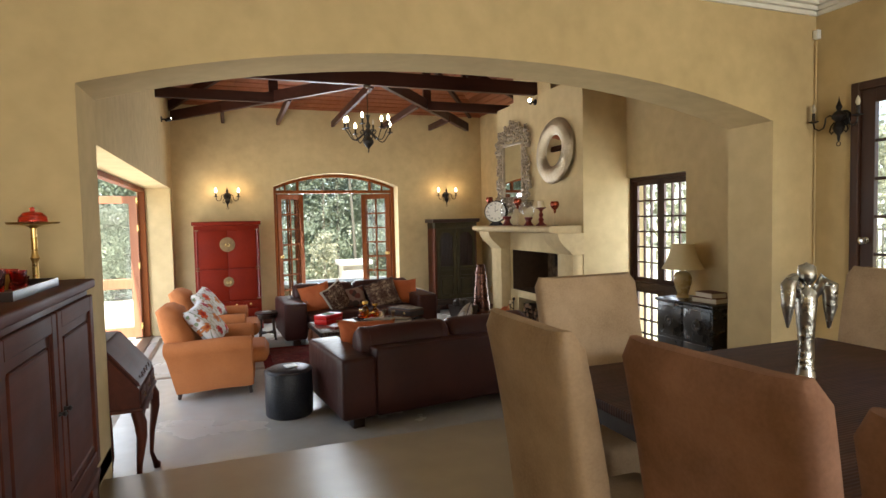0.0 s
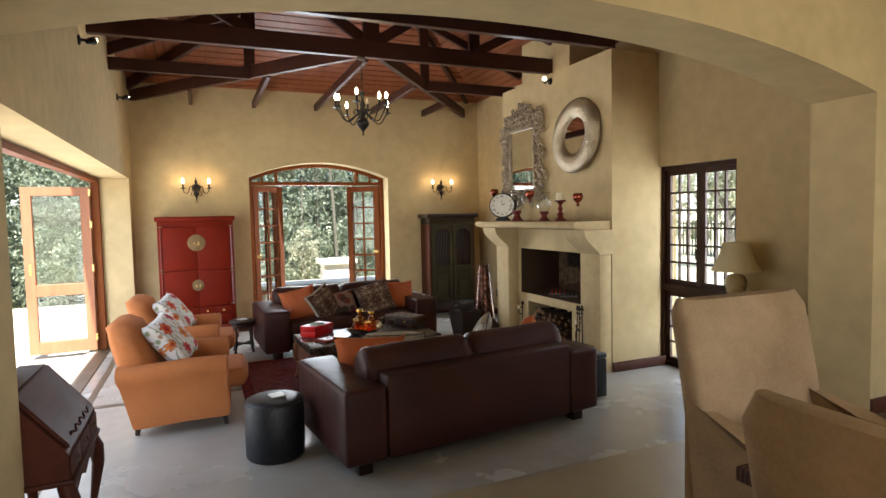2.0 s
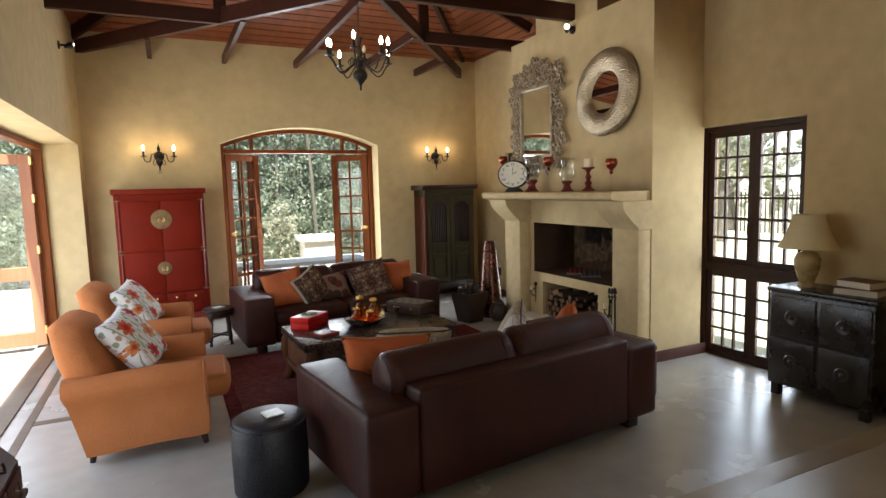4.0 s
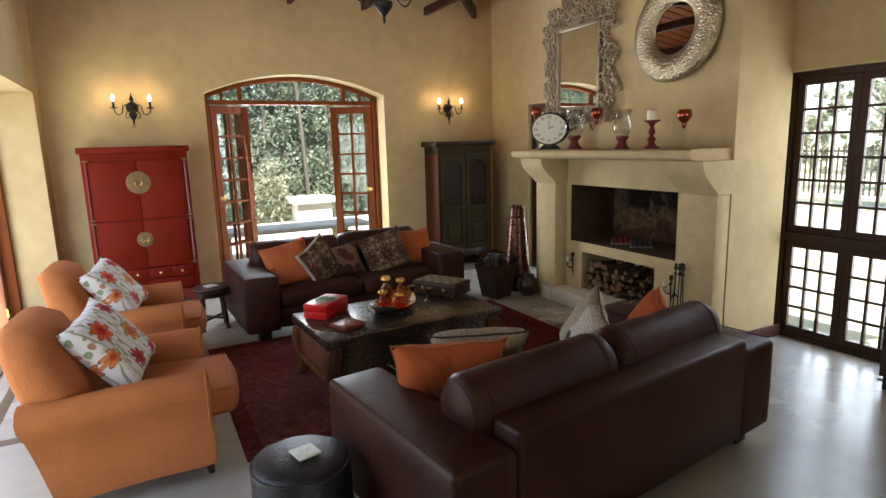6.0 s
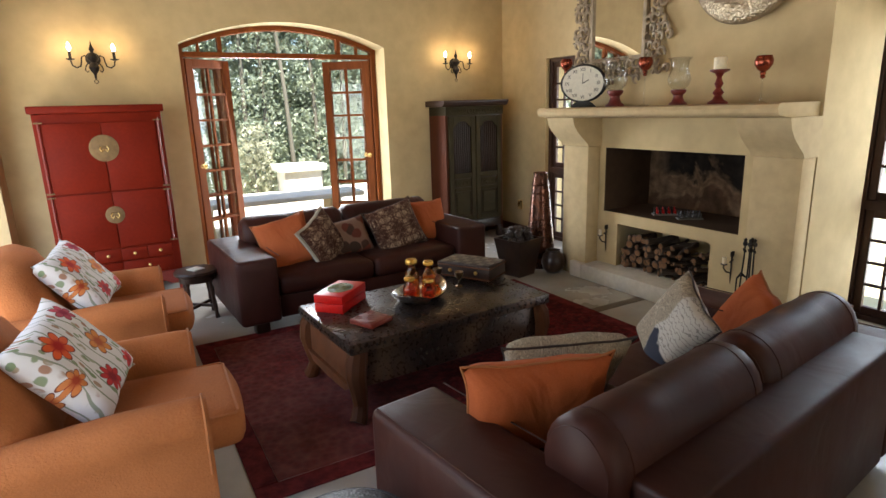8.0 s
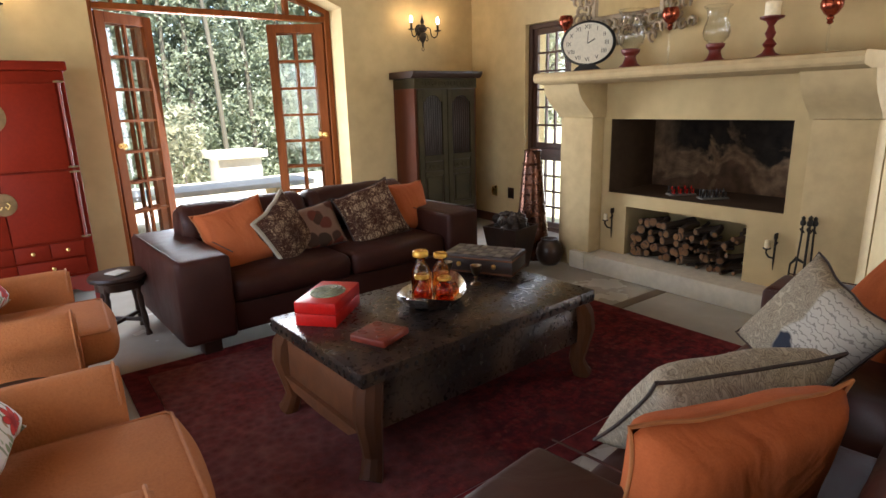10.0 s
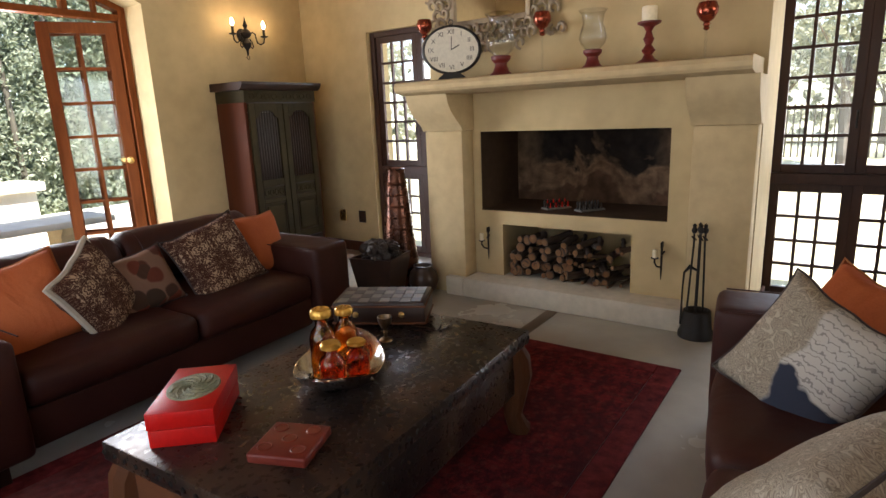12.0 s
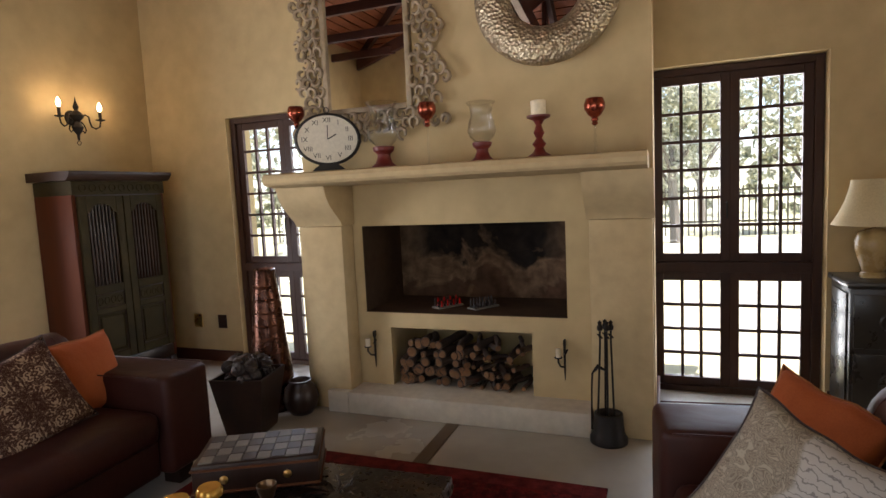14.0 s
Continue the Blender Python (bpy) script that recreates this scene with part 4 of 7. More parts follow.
m, nt, p, co = start("worn_red_rug")
n1 = tex(nt, "Noise", co, scale=1.6, detail=6.0, distortion=0.8)
n2 = tex(nt, "Noise", co, scale=260.0, detail=2.0)
v1 = tex(nt, "Voronoi", stretch(nt, co, 1, 1, 0), scale=24.0)
v2 = tex(nt, "Voronoi", stretch(nt, co, 1, 1, 0), scale=5.5, feature="DISTANCE_TO_EDGE")
wv = tex(nt, "Wave", co, scale=9.0, distortion=6.0, detail=3.0)
c = ramp(nt, n1.outputs[0], [(0.3, (0.07, 0.008, 0.010)), (0.5, (0.19, 0.016, 0.018)), (0.7, (0.33, 0.03, 0.03))])
c = mixc(nt, ramp(nt, v1.outputs[0], [(0.28, (0.55,) * 3), (0.42, (0.0,) * 3)]), c, (0.28, 0.07, 0.05))
c = mixc(nt, ramp(nt, wv.outputs[0], [(0.62, (0.0,) * 3), (0.8, (0.22,) * 3)]), c, (0.02, 0.008, 0.014))
n3 = tex(nt, "Noise", stretch(nt, co, 1, 1.4, 0), scale=13.0, detail=5.0, roughness=0.75)
c = mixc(nt, ramp(nt, n3.outputs[0], [(0.44, (0.75,) * 3), (0.54, (0.0,) * 3)]), c, (0.03, 0.006, 0.010))
c = mixc(nt, ramp(nt, n3.outputs[0], [(0.58, (0.0,) * 3), (0.7, (0.6,) * 3)]), c, (0.42, 0.045, 0.035))
c = mixc(nt, ramp(nt, v2.outputs[0], [(0.02, (0.28,) * 3), (0.05, (0.0,) * 3)]), c, (0.03, 0.01, 0.014))
sep = nt.nodes.new("ShaderNodeSeparateXYZ")
nt.links.new(co, sep.inputs[0])
worn = tex(nt, "Noise", stretch(nt, co, 1, 1, 0), scale=2.6, detail=4.0)
mx = nt.nodes.new("ShaderNodeMath")
mx.operation = "MULTIPLY_ADD"
nt.links.new(sep.outputs[0], mx.inputs[0])
mx.inputs[1].default_value = -0.35
nt.links.new(worn.outputs[0], mx.inputs[2])
c = mixc(nt, ramp(nt, mx.outputs[0], [(0.5, (0.0,) * 3), (0.9, (0.6,) * 3)]), c, mixc(nt, v1.outputs[0], (0.15, 0.045, 0.042), (0.42, 0.2, 0.165)))
c = mixc(nt, 0.4, c, ramp(nt, n2.outputs[0], [(0.3, (0.012, 0.003, 0.003)), (0.7, (0.12, 0.026, 0.024))]))
c = mixc(nt, 1.0, c, (0.82, 0.74, 0.74), "MULTIPLY")
nt.links.new(c, p.inputs["Base Color"])
p.inputs["Roughness"].default_value = 0.95
p.inputs["Specular IOR Level"].default_value = 0.1
bump(nt, p, n2.outputs[0], 0.6, 0.004)
RUG = m
RUG_EDGE = plain("rug_border", (0.04, 0.006, 0.008), (0.2, 0.03, 0.028), 0.95, big=16, fine=200, bumps=0.5, spec=0.1)
rug = thing("rug", "worn deep red oriental rug under the coffee table", "rug", pose(2.815, 8.16, 0) @ Matrix.Diagonal((0.962, 1.01, 1, 1)))
bm = B()
nx, ny = 60, 40
g = [[bm.verts.new((-1.34 + 2.68 * i / nx, -0.87 + 1.74 * j / ny, 0.011 + 0.002 * noise.noise(Vector((i * 0.3, j * 0.3, 0))))) for j in range(ny + 1)] for i in range(nx + 1)]
for i in range(nx):
    for j in range(ny):
        bm.faces.new((g[i][j], g[i + 1][j], g[i + 1][j + 1], g[i][j + 1]))
part("field", bm, RUG, rug)
bm = B()
for a in ((-1.45, 1.45, -0.98, -0.87), (-1.45, 1.45, 0.87, 0.98), (-1.45, -1.34, -0.87, 0.87), (1.34, 1.45, -0.87, 0.87)):
    box(bm, *a, 0.0, 0.0115, 0.003, 1)
part("border", bm, RUG_EDGE, rug, "dark border of the rug")

RED_LACQUER = plain("red_lacquer", (0.43, 0.006, 0.004), (0.55, 0.011, 0.007), 0.3, big=3, fine=60, bumps=0.03, rough2=0.4, spec=0.2)
PATINA = plain("verdigris_relief", (0.11, 0.13, 0.08), (0.32, 0.30, 0.17), 0.55, 0.2, big=25, fine=80, bumps=0.8, dist=0.006)
rb = thing("box", "red lacquered box with a round green relief on its lid", "box", pose(2.165, 8.13, 0.4605, 0, 0, 42) @ Matrix.Diagonal((1, 0.86, 1, 1)))
bm = B()
box(bm, -0.15, 0.15, -0.105, 0.105, 0.0, 0.052, 0.003)
part("base", bm, RED_LACQUER, rb)
bm = B()
box(bm, -0.152, 0.152, -0.107, 0.107, 0.054, 0.105, 0.004)
lid = part("lid", bm, RED_LACQUER, rb)
bm = B()
lathe(bm, [(0.0, 0.105), (0.088, 0.105), (0.086, 0.11), (0.0, 0.111)], 32)
relief = part("relief", bm, PATINA, lid, "round greenish cast relief")
for q in range(9):
    a = q * 0.7
    bm = B()
    tube(bm, [(0.075 * (d / 6) * math.cos(a + d * 0.35), 0.075 * (d / 6) * math.sin(a + d * 0.35), 0.111) for d in range(1, 7)], 0.004, 5)
    part("scroll", bm, PATINA, lid)
bm = B()
box(bm, 0.151, 0.156, -0.015, 0.015, 0.035, 0.07, 0.002, 1)
part("clasp", bm, IRON, rb)
SOL = plain("red_soapstone", (0.11, 0.014, 0.008), (0.21, 0.032, 0.016), 0.3, big=6, fine=50, bumps=0.03, spec=0.25)
sb = thing("candle_block", "square red stone block with five tea-light hollows", "candle holder", pose(2.2, 7.755, 0.4605, 0, 0, 22))
bm = B()
soft_box(bm, -0.085, 0.085, -0.085, 0.085, 0.0, 0.03, 0.008)
part("block", bm, SOL, sb)
for x, y in ((0, 0), (-0.048, -0.048), (0.048, -0.048), (-0.048, 0.048), (0.048, 0.048)):
    bm = B()
    lathe(bm, [(0.022, 0.031), (0.019, 0.033), (0.017, 0.0305), (0.0, 0.0302)], 16, (x, y, 0))
    part("hollow", bm, SOL, sb)
SILVER = plain("polished_silver", (0.55, 0.54, 0.53), (0.7, 0.69, 0.68), 0.16, 1.0, big=6, fine=60, bumps=0.05)
tray = thing("tray", "oval silver tray with raised rim holding amber bottles", "tray", pose(2.605, 7.960, 0.4605, 0, 0, 35))
bm = B()
lathe(bm, [(0.0, 0.006), (0.1, 0.004), (0.13, 0.006), (0.17, 0.03), (0.19, 0.05), (0.193, 0.05), (0.174, 0.026), (0.135, 0.0), (0.0, 0.0)], 40, sx=1.16, sy=0.8)
for v in bm.verts:
    v.co.z += max(0, abs(v.co.x) - 0.1) * 0.35
part("dish", bm, SILVER, tray)
for s in (-1, 1):
    bm = B()
    tube(bm, [(s * 0.2, 0.05 * u, 0.075 + 0.012 * (1 - u * u)) if abs(u) == 1 else (s * (0.2 + 0.035 * (1 - u * u)), 0.05 * u, 0.078 + 0.012 * (1 - u * u)) for u in (-1, -0.6, -0.2, 0.2, 0.6, 1)], 0.005, 6)
    part("handle", bm, SILVER, tray)
AMBER = glass("amber_glass", (1.0, 0.56, 0.14), 0.02)
REDGLASS = glass("orange_red_glass", (1.0, 0.36, 0.12), 0.02)
AMBERTOP = plain("gilt_amber_stopper", (0.55, 0.28, 0.04), (0.75, 0.45, 0.09), 0.2, 0.6, bumps=0.02)


def bottle(label, at, h, r, mat):
    b = thing("bottle", label, "bottle", at, "bottles on the tray")
    bm = B()
    lathe(bm, [(0.0, 0.0), (r * 0.95, 0.0), (r, h * 0.03), (r, h * 0.55), (r * 0.85, h * 0.66), (r * 0.5, h * 0.74), (r * 0.48, h * 0.86), (r * 0.72, h * 0.9), (r * 0.62, h * 0.9), (r * 0.42, h * 0.86), (r * 0.42, h * 0.74), (r * 0.78, h * 0.64), (r * 0.93, h * 0.54), (r * 0.93, h * 0.06), (0.0, h * 0.05)], 24)
    part("flask", bm, mat, b, sharp=50)
    bm = B()
    lathe(bm, [(r * 0.78, h * 0.88), (r * 0.82, h * 0.91), (r * 0.8, h * 0.96), (r * 0.66, h), (0.0, h * 1.0)], 20)
    part("rim", bm, AMBERTOP, b)
    return b


bottle("tall amber glass bottle standing on the silver tray", pose(2.585, 8.015, 0.467), 0.235, 0.046, AMBER)
bottle("amber glass bottle with a wide neck on the tray", pose(2.710, 8.030, 0.467), 0.2, 0.043, AMBER)
bottle("orange glass bottle in front of the others on the tray", pose(2.515, 7.905, 0.467), 0.16, 0.042, REDGLASS)
jug = bottle("orange glass jug with a loop handle on the tray", pose(2.645, 7.915, 0.467), 0.12, 0.042, REDGLASS)
bm = B()
tube(bm, [(0.038, 0, 0.07), (0.065, 0, 0.075), (0.072, 0, 0.05), (0.06, 0, 0.025), (0.038, 0, 0.025)], 0.005, 6)
part("handle", bm, REDGLASS, jug)
CHESS_L, CHESS_D = plain("chess_pale_square", (0.13, 0.115, 0.095), (0.21, 0.19, 0.16), 0.4, bumps=0.05), plain("chess_dark_square", (0.03, 0.022, 0.02), (0.06, 0.045, 0.04), 0.35, bumps=0.05)
cb = thing("chess_box", "carved dark wooden chess box with a chequered lid", "chess box", pose(3.150, 8.220, 0.4605, 0, 0, -62))
bm = B()
box(bm, -0.2, 0.2, -0.12, 0.12, 0.0, 0.1, 0.004)
part("case", bm, DARKWOOD, cb)
bm = B()
box(bm, -0.205, 0.205, -0.125, 0.125, 0.08, 0.088, 0.002, 1)
box(bm, -0.205, 0.205, -0.125, 0.125, 0.006, 0.014, 0.002, 1)
part("moulding", bm, OLDWOOD, cb)
sq = [mesh_of("square", one_box(-0.0215, 0.0215, -0.0255, 0.0255, 0, 0.004, bev=0.001, seg=1), mm) for mm in (CHESS_L, CHESS_D)]
for i in range(8):
    for j in range(4):
        ob = new("square", sq[(i + j) % 2])
        ob.parent = cb
        ob.location = (-0.161 + 0.046 * i, -0.081 + 0.054 * j, 0.1)
for s in (-0.1, 0.1):
    bm = B()
    lathe(bm, [(0.0, 0.0), (0.012, 0.0), (0.014, 0.006), (0.006, 0.012), (0.006, 0.016)], 12)
    bmesh.ops.transform(bm, matrix=pose(s, -0.12, 0.05, 90, 0, 0), verts=bm.verts[:])
    part("drawer_knob", bm, BRASS, cb)
PEWTER = plain("bronze_cup", (0.14, 0.09, 0.05), (0.24, 0.16, 0.09), 0.3, 0.9, bumps=0.05)
for x, y in ((2.93, 8.03), (2.86, 8.18)):
    cup = thing("goblet", "small turned bronze goblet standing on the coffee table", "goblet", pose(x, y, 0.4605), "small goblets")
    bm = B()
    lathe(bm, [(0.0, 0.0), (0.028, 0.0), (0.026, 0.006), (0.008, 0.014), (0.007, 0.03), (0.011, 0.036), (0.007, 0.044), (0.02, 0.06), (0.028, 0.085), (0.03, 0.1), (0.027, 0.1), (0.02, 0.075), (0.0, 0.065)], 18)
    part("bowl", bm, PEWTER, cup, sharp=50)

# ---- red cabinet ----
CAB_RED = plain("cabinet_red_lacquer", (0.115, 0.008, 0.0026), (0.165, 0.013, 0.0038), 0.42, big=2.2, fine=40, bumps=0.04, rough2=0.6, spec=0.08)
CAB_REDD = plain("cabinet_red_edge", (0.13, 0.010, 0.005), (0.2, 0.017, 0.008), 0.4, big=3, fine=40, bumps=0.04)
OLDBRASS = plain("aged_brass_disc", (0.11, 0.062, 0.024), (0.22, 0.14, 0.06), 0.5, 0.5, big=14, fine=70, bumps=0.25)
rc = thing("cabinet", "red lacquered oriental wedding cabinet with brass medallions", "cabinet", pose(1.058, 10.72, 0) @ Matrix.Diagonal((1, 1, 1.01, 1)))
bm = B()
box(bm, -0.475, 0.475, 0.02, 0.46, 0.10, 1.62, 0.004)
part("body", bm, CAB_RED, rc)
bm = B()
box(bm, -0.5, 0.5, -0.015, 0.475, 1.622, 1.682, 0.008)
part("top", bm, CAB_RED, rc)
for x in (-0.46, 0.46):
    for y in (0.04, 0.43):
        bm = B()
        box(bm, x - 0.03, x + 0.03, y - 0.03, y + 0.03, 0.0, 0.098, 0.004)
        part("leg", bm, CAB_REDD, rc)
for sx in (-1, 1):
    for z0, z1 in ((0.97, 1.54), (0.475, 0.955)):
        bm = B()
        box(bm, min(sx * 0.004, sx * 0.415), max(sx * 0.004, sx * 0.415), -0.002, 0.018, z0, z1, 0.003)
        part("door", bm, CAB_RED, rc)
    for z0, z1 in ((0.97, 1.56), (0.475, 0.955)):
        bm = B()
        tube(bm, [(sx * 0.437, -0.004, z0), (sx * 0.437, -0.004, z1)], 0.009, 8)
        part("hinge_post", bm, CAB_REDD, rc)
        for z in (z0 + 0.01, z1 - 0.01):
            bm = B()
            box(bm, sx * 0.437 - 0.03, sx * 0.437 + 0.03, -0.016, 0.004, z - 0.006, z + 0.006, 0.002, 1)
            part("pivot", bm, OLDBRASS, rc)
for z, r in ((1.33, 0.112), (0.76, 0.075)):
    bm = B()
    lathe(bm, [(0.0, 0.0), (r, 0.0), (r, 0.003), (r * 0.9, 0.005), (0.0, 0.006)], 36)
    bmesh.ops.transform(bm, matrix=pose(0, -0.003, z, 90, 0, 0), verts=bm.verts[:])
    disc = part("medallion", bm, OLDBRASS, rc, "round aged brass medallion")
    for sx in (-1, 1):
        bm = B()
        tube(bm, [(sx * 0.02, -0.012, z + 0.015), (sx * 0.034, -0.02, z - 0.005), (sx * 0.02, -0.018, z - 0.03), (sx * 0.008, -0.014, z - 0.01)], 0.004, 6)
        part("ring_pull", bm, BRASS, disc)
    bm = B()
    box(bm, -0.035, 0.035, -0.016, -0.008, z + 0.012, z + 0.024, 0.002, 1)
    part("latch_bar", bm, OLDBRASS, disc)
for i in range(4):
    for z0, z1 in ((0.35, 0.455), (0.225, 0.335)):
        if z0 < 0.3 and i > 1:
            continue
        x0 = -0.415 + 0.2085 * i if z0 > 0.3 else -0.415 + 0.417 * i
        w_ = 0.2035 if z0 > 0.3 else 0.412
        bm = B()
        box(bm, x0, x0 + w_, 0.0, 0.018, z0, z1, 0.003)
        d = part("drawer", bm, CAB_RED, rc)
        bm = B()
        lathe(bm, [(0.0, 0.0), (0.012, 0.0), (0.013, 0.008), (0.005, 0.014), (0.009, 0.022), (0.0, 0.026)], 12)
        bmesh.ops.transform(bm, matrix=pose(x0 + w_ / 2, 0.0, (z0 + z1) / 2, 90, 0, 0), verts=bm.verts[:])
        part("knob", bm, BRASS, d)
bm = B()
prism(bm, [(-0.44, 0.2), (-0.44, 0.07), (-0.36, 0.08), (-0.3, 0.12), (0, 0.13), (0.3, 0.12), (0.36, 0.08), (0.44, 0.07), (0.44, 0.2)], 1, 0.0, 0.018)
part("apron", bm, CAB_REDD, rc)

# ---- dark armoire ----
ARM_FRONT = plain("worn_green_black_paint", (0.017, 0.0125, 0.0062), (0.054, 0.041, 0.019), 0.55, big=3.5, fine=40, bumps=0.1, rough2=0.7, spec=0.05)
ARM_SIDE = woody("reddish_armoire_side", (0.045, 0.012, 0.005), (0.10, 0.027, 0.010), 0.5, axis=2, grain=12, coat=0.0, spec=0.12)
ar = thing("armoire", "dark carved wooden armoire with slatted doors", "armoire", pose(4.872, 10.785, 0))
for sx in (-1, 1):
    bm = B()
    box(bm, sx * 0.385 - 0.015, sx * 0.385 + 0.015, 0.02, 0.40, 0.14, 1.50, 0.003)
    part("side", bm, ARM_SIDE, ar, "reddish brown side panel")
bm = B()
box(bm, -0.37, 0.37, 0.02, 0.05, 0.14, 0.24, 0.003)
box(bm, -0.37, 0.37, 0.38, 0.40, 0.14, 1.5)
box(bm, -0.37, 0.37, 0.05, 0.38, 0.2, 0.22)
box(bm, -0.37, 0.37, 0.02, 0.38, 1.42, 1.5)
part("carcass", bm, DARKWOOD, ar)
bm = B()
box(bm, -0.4, 0.4, 0.005, 0.4, 1.5, 1.60, 0.003)
part("frieze", bm, ARM_FRONT, ar, "carved frieze")
bm = B()
prism(bm, [(0.0, 1.602), (-0.025, 1.62), (-0.045, 1.65), (-0.045, 1.668), (0.4, 1.668), (0.4, 1.602)], 0, -0.445, 0.445)
part("cornice", bm, DARKWOOD, ar)
for q in range(9):
    bm = B()
    x = -0.32 + 0.08 * q
    pts = [(x + 0.026 * math.cos(2 * math.pi * a / 12), 0.003, 1.55 + 0.026 * math.sin(2 * math.pi * a / 12)) for a in range(13)]
    tube(bm, pts, 0.005, 5)
    part("rosette", bm, ARM_FRONT, ar)
for sx in (-1, 1):
    x0, x1 = (0.004, 0.366) if sx > 0 else (-0.366, -0.004)
    bm = B()
    for a in ((x0, x0 + 0.06, 0.25, 1.49), (x1 - 0.06, x1, 0.25, 1.49), (x0 + 0.06, x1 - 0.06, 0.25, 0.31), (x0 + 0.06, x1 - 0.06, 0.62, 0.66), (x0 + 0.06, x1 - 0.06, 0.77, 0.83)):
        box(bm, a[0], a[1], 0.0, 0.026, a[2], a[3], 0.003, 1)
    prism(bm, [(x0 + 0.06, 1.49), (x0 + 0.06, 1.36), (x0 + 0.09, 1.38), (x0 + 0.11, 1.41), (x0 + 0.15, 1.43), (x1 - 0.15, 1.43), (x1 - 0.11, 1.41), (x1 - 0.09, 1.38), (x1 - 0.06, 1.36), (x1 - 0.06, 1.49)], 1, 0.0, 0.026)
    d = part("door", bm, ARM_FRONT, ar)
    for i in range(8):
        bm = B()
        x = x0 + 0.082 + i * (x1 - x0 - 0.164) / 7
        tube(bm, [(x, 0.013, 0.82), (x, 0.013, 1.1), (x, 0.013, 1.44)], [0.007, 0.01, 0.007], 8)
        part("spindle", bm, DARKWOOD, d)
    bm = B()
    box(bm, x0 + 0.06, x1 - 0.06, 0.008, 0.018, 0.31, 0.62)
    box(bm, x0 + 0.085, x1 - 0.085, 0.002, 0.01, 0.335, 0.595, 0.008, 1)
    part("panel", bm, ARM_FRONT, d)
    bm = B()
    box(bm, x0 + 0.06, x1 - 0.06, 0.008, 0.018, 0.66, 0.77)
    for i in range(4):
        xx = x0 + 0.1 + i * 0.054
        tube(bm, [(xx + 0.02 * math.cos(2 * math.pi * a / 10), 0.007, 0.715 + 0.026 * math.sin(2 * math.pi * a / 10)) for a in range(11)], 0.005, 5)
    part("carved_panel", bm, ARM_FRONT, d)
    for za, zb in ((0.318, 0.612), (0.666, 0.764)):
        bm = B()
        xa, xb = x0 + 0.067, x1 - 0.067
        tube(bm, [(xa, 0.006, za), (xb, 0.006, za), (xb, 0.006, zb), (xa, 0.006, zb), (xa, 0.006, za)], 0.0055, 6)
        part("moulding", bm, DARKWOOD, d, "dark moulding round the panel")
for x in (-0.36, 0.36):
    for y in (0.05, 0.37):
        bm = B()
        box(bm, x - 0.035, x + 0.035, y - 0.03, y + 0.03, 0.0, 0.138, 0.005)
        part("foot", bm, DARKWOOD, ar)

# ---- cushions ----


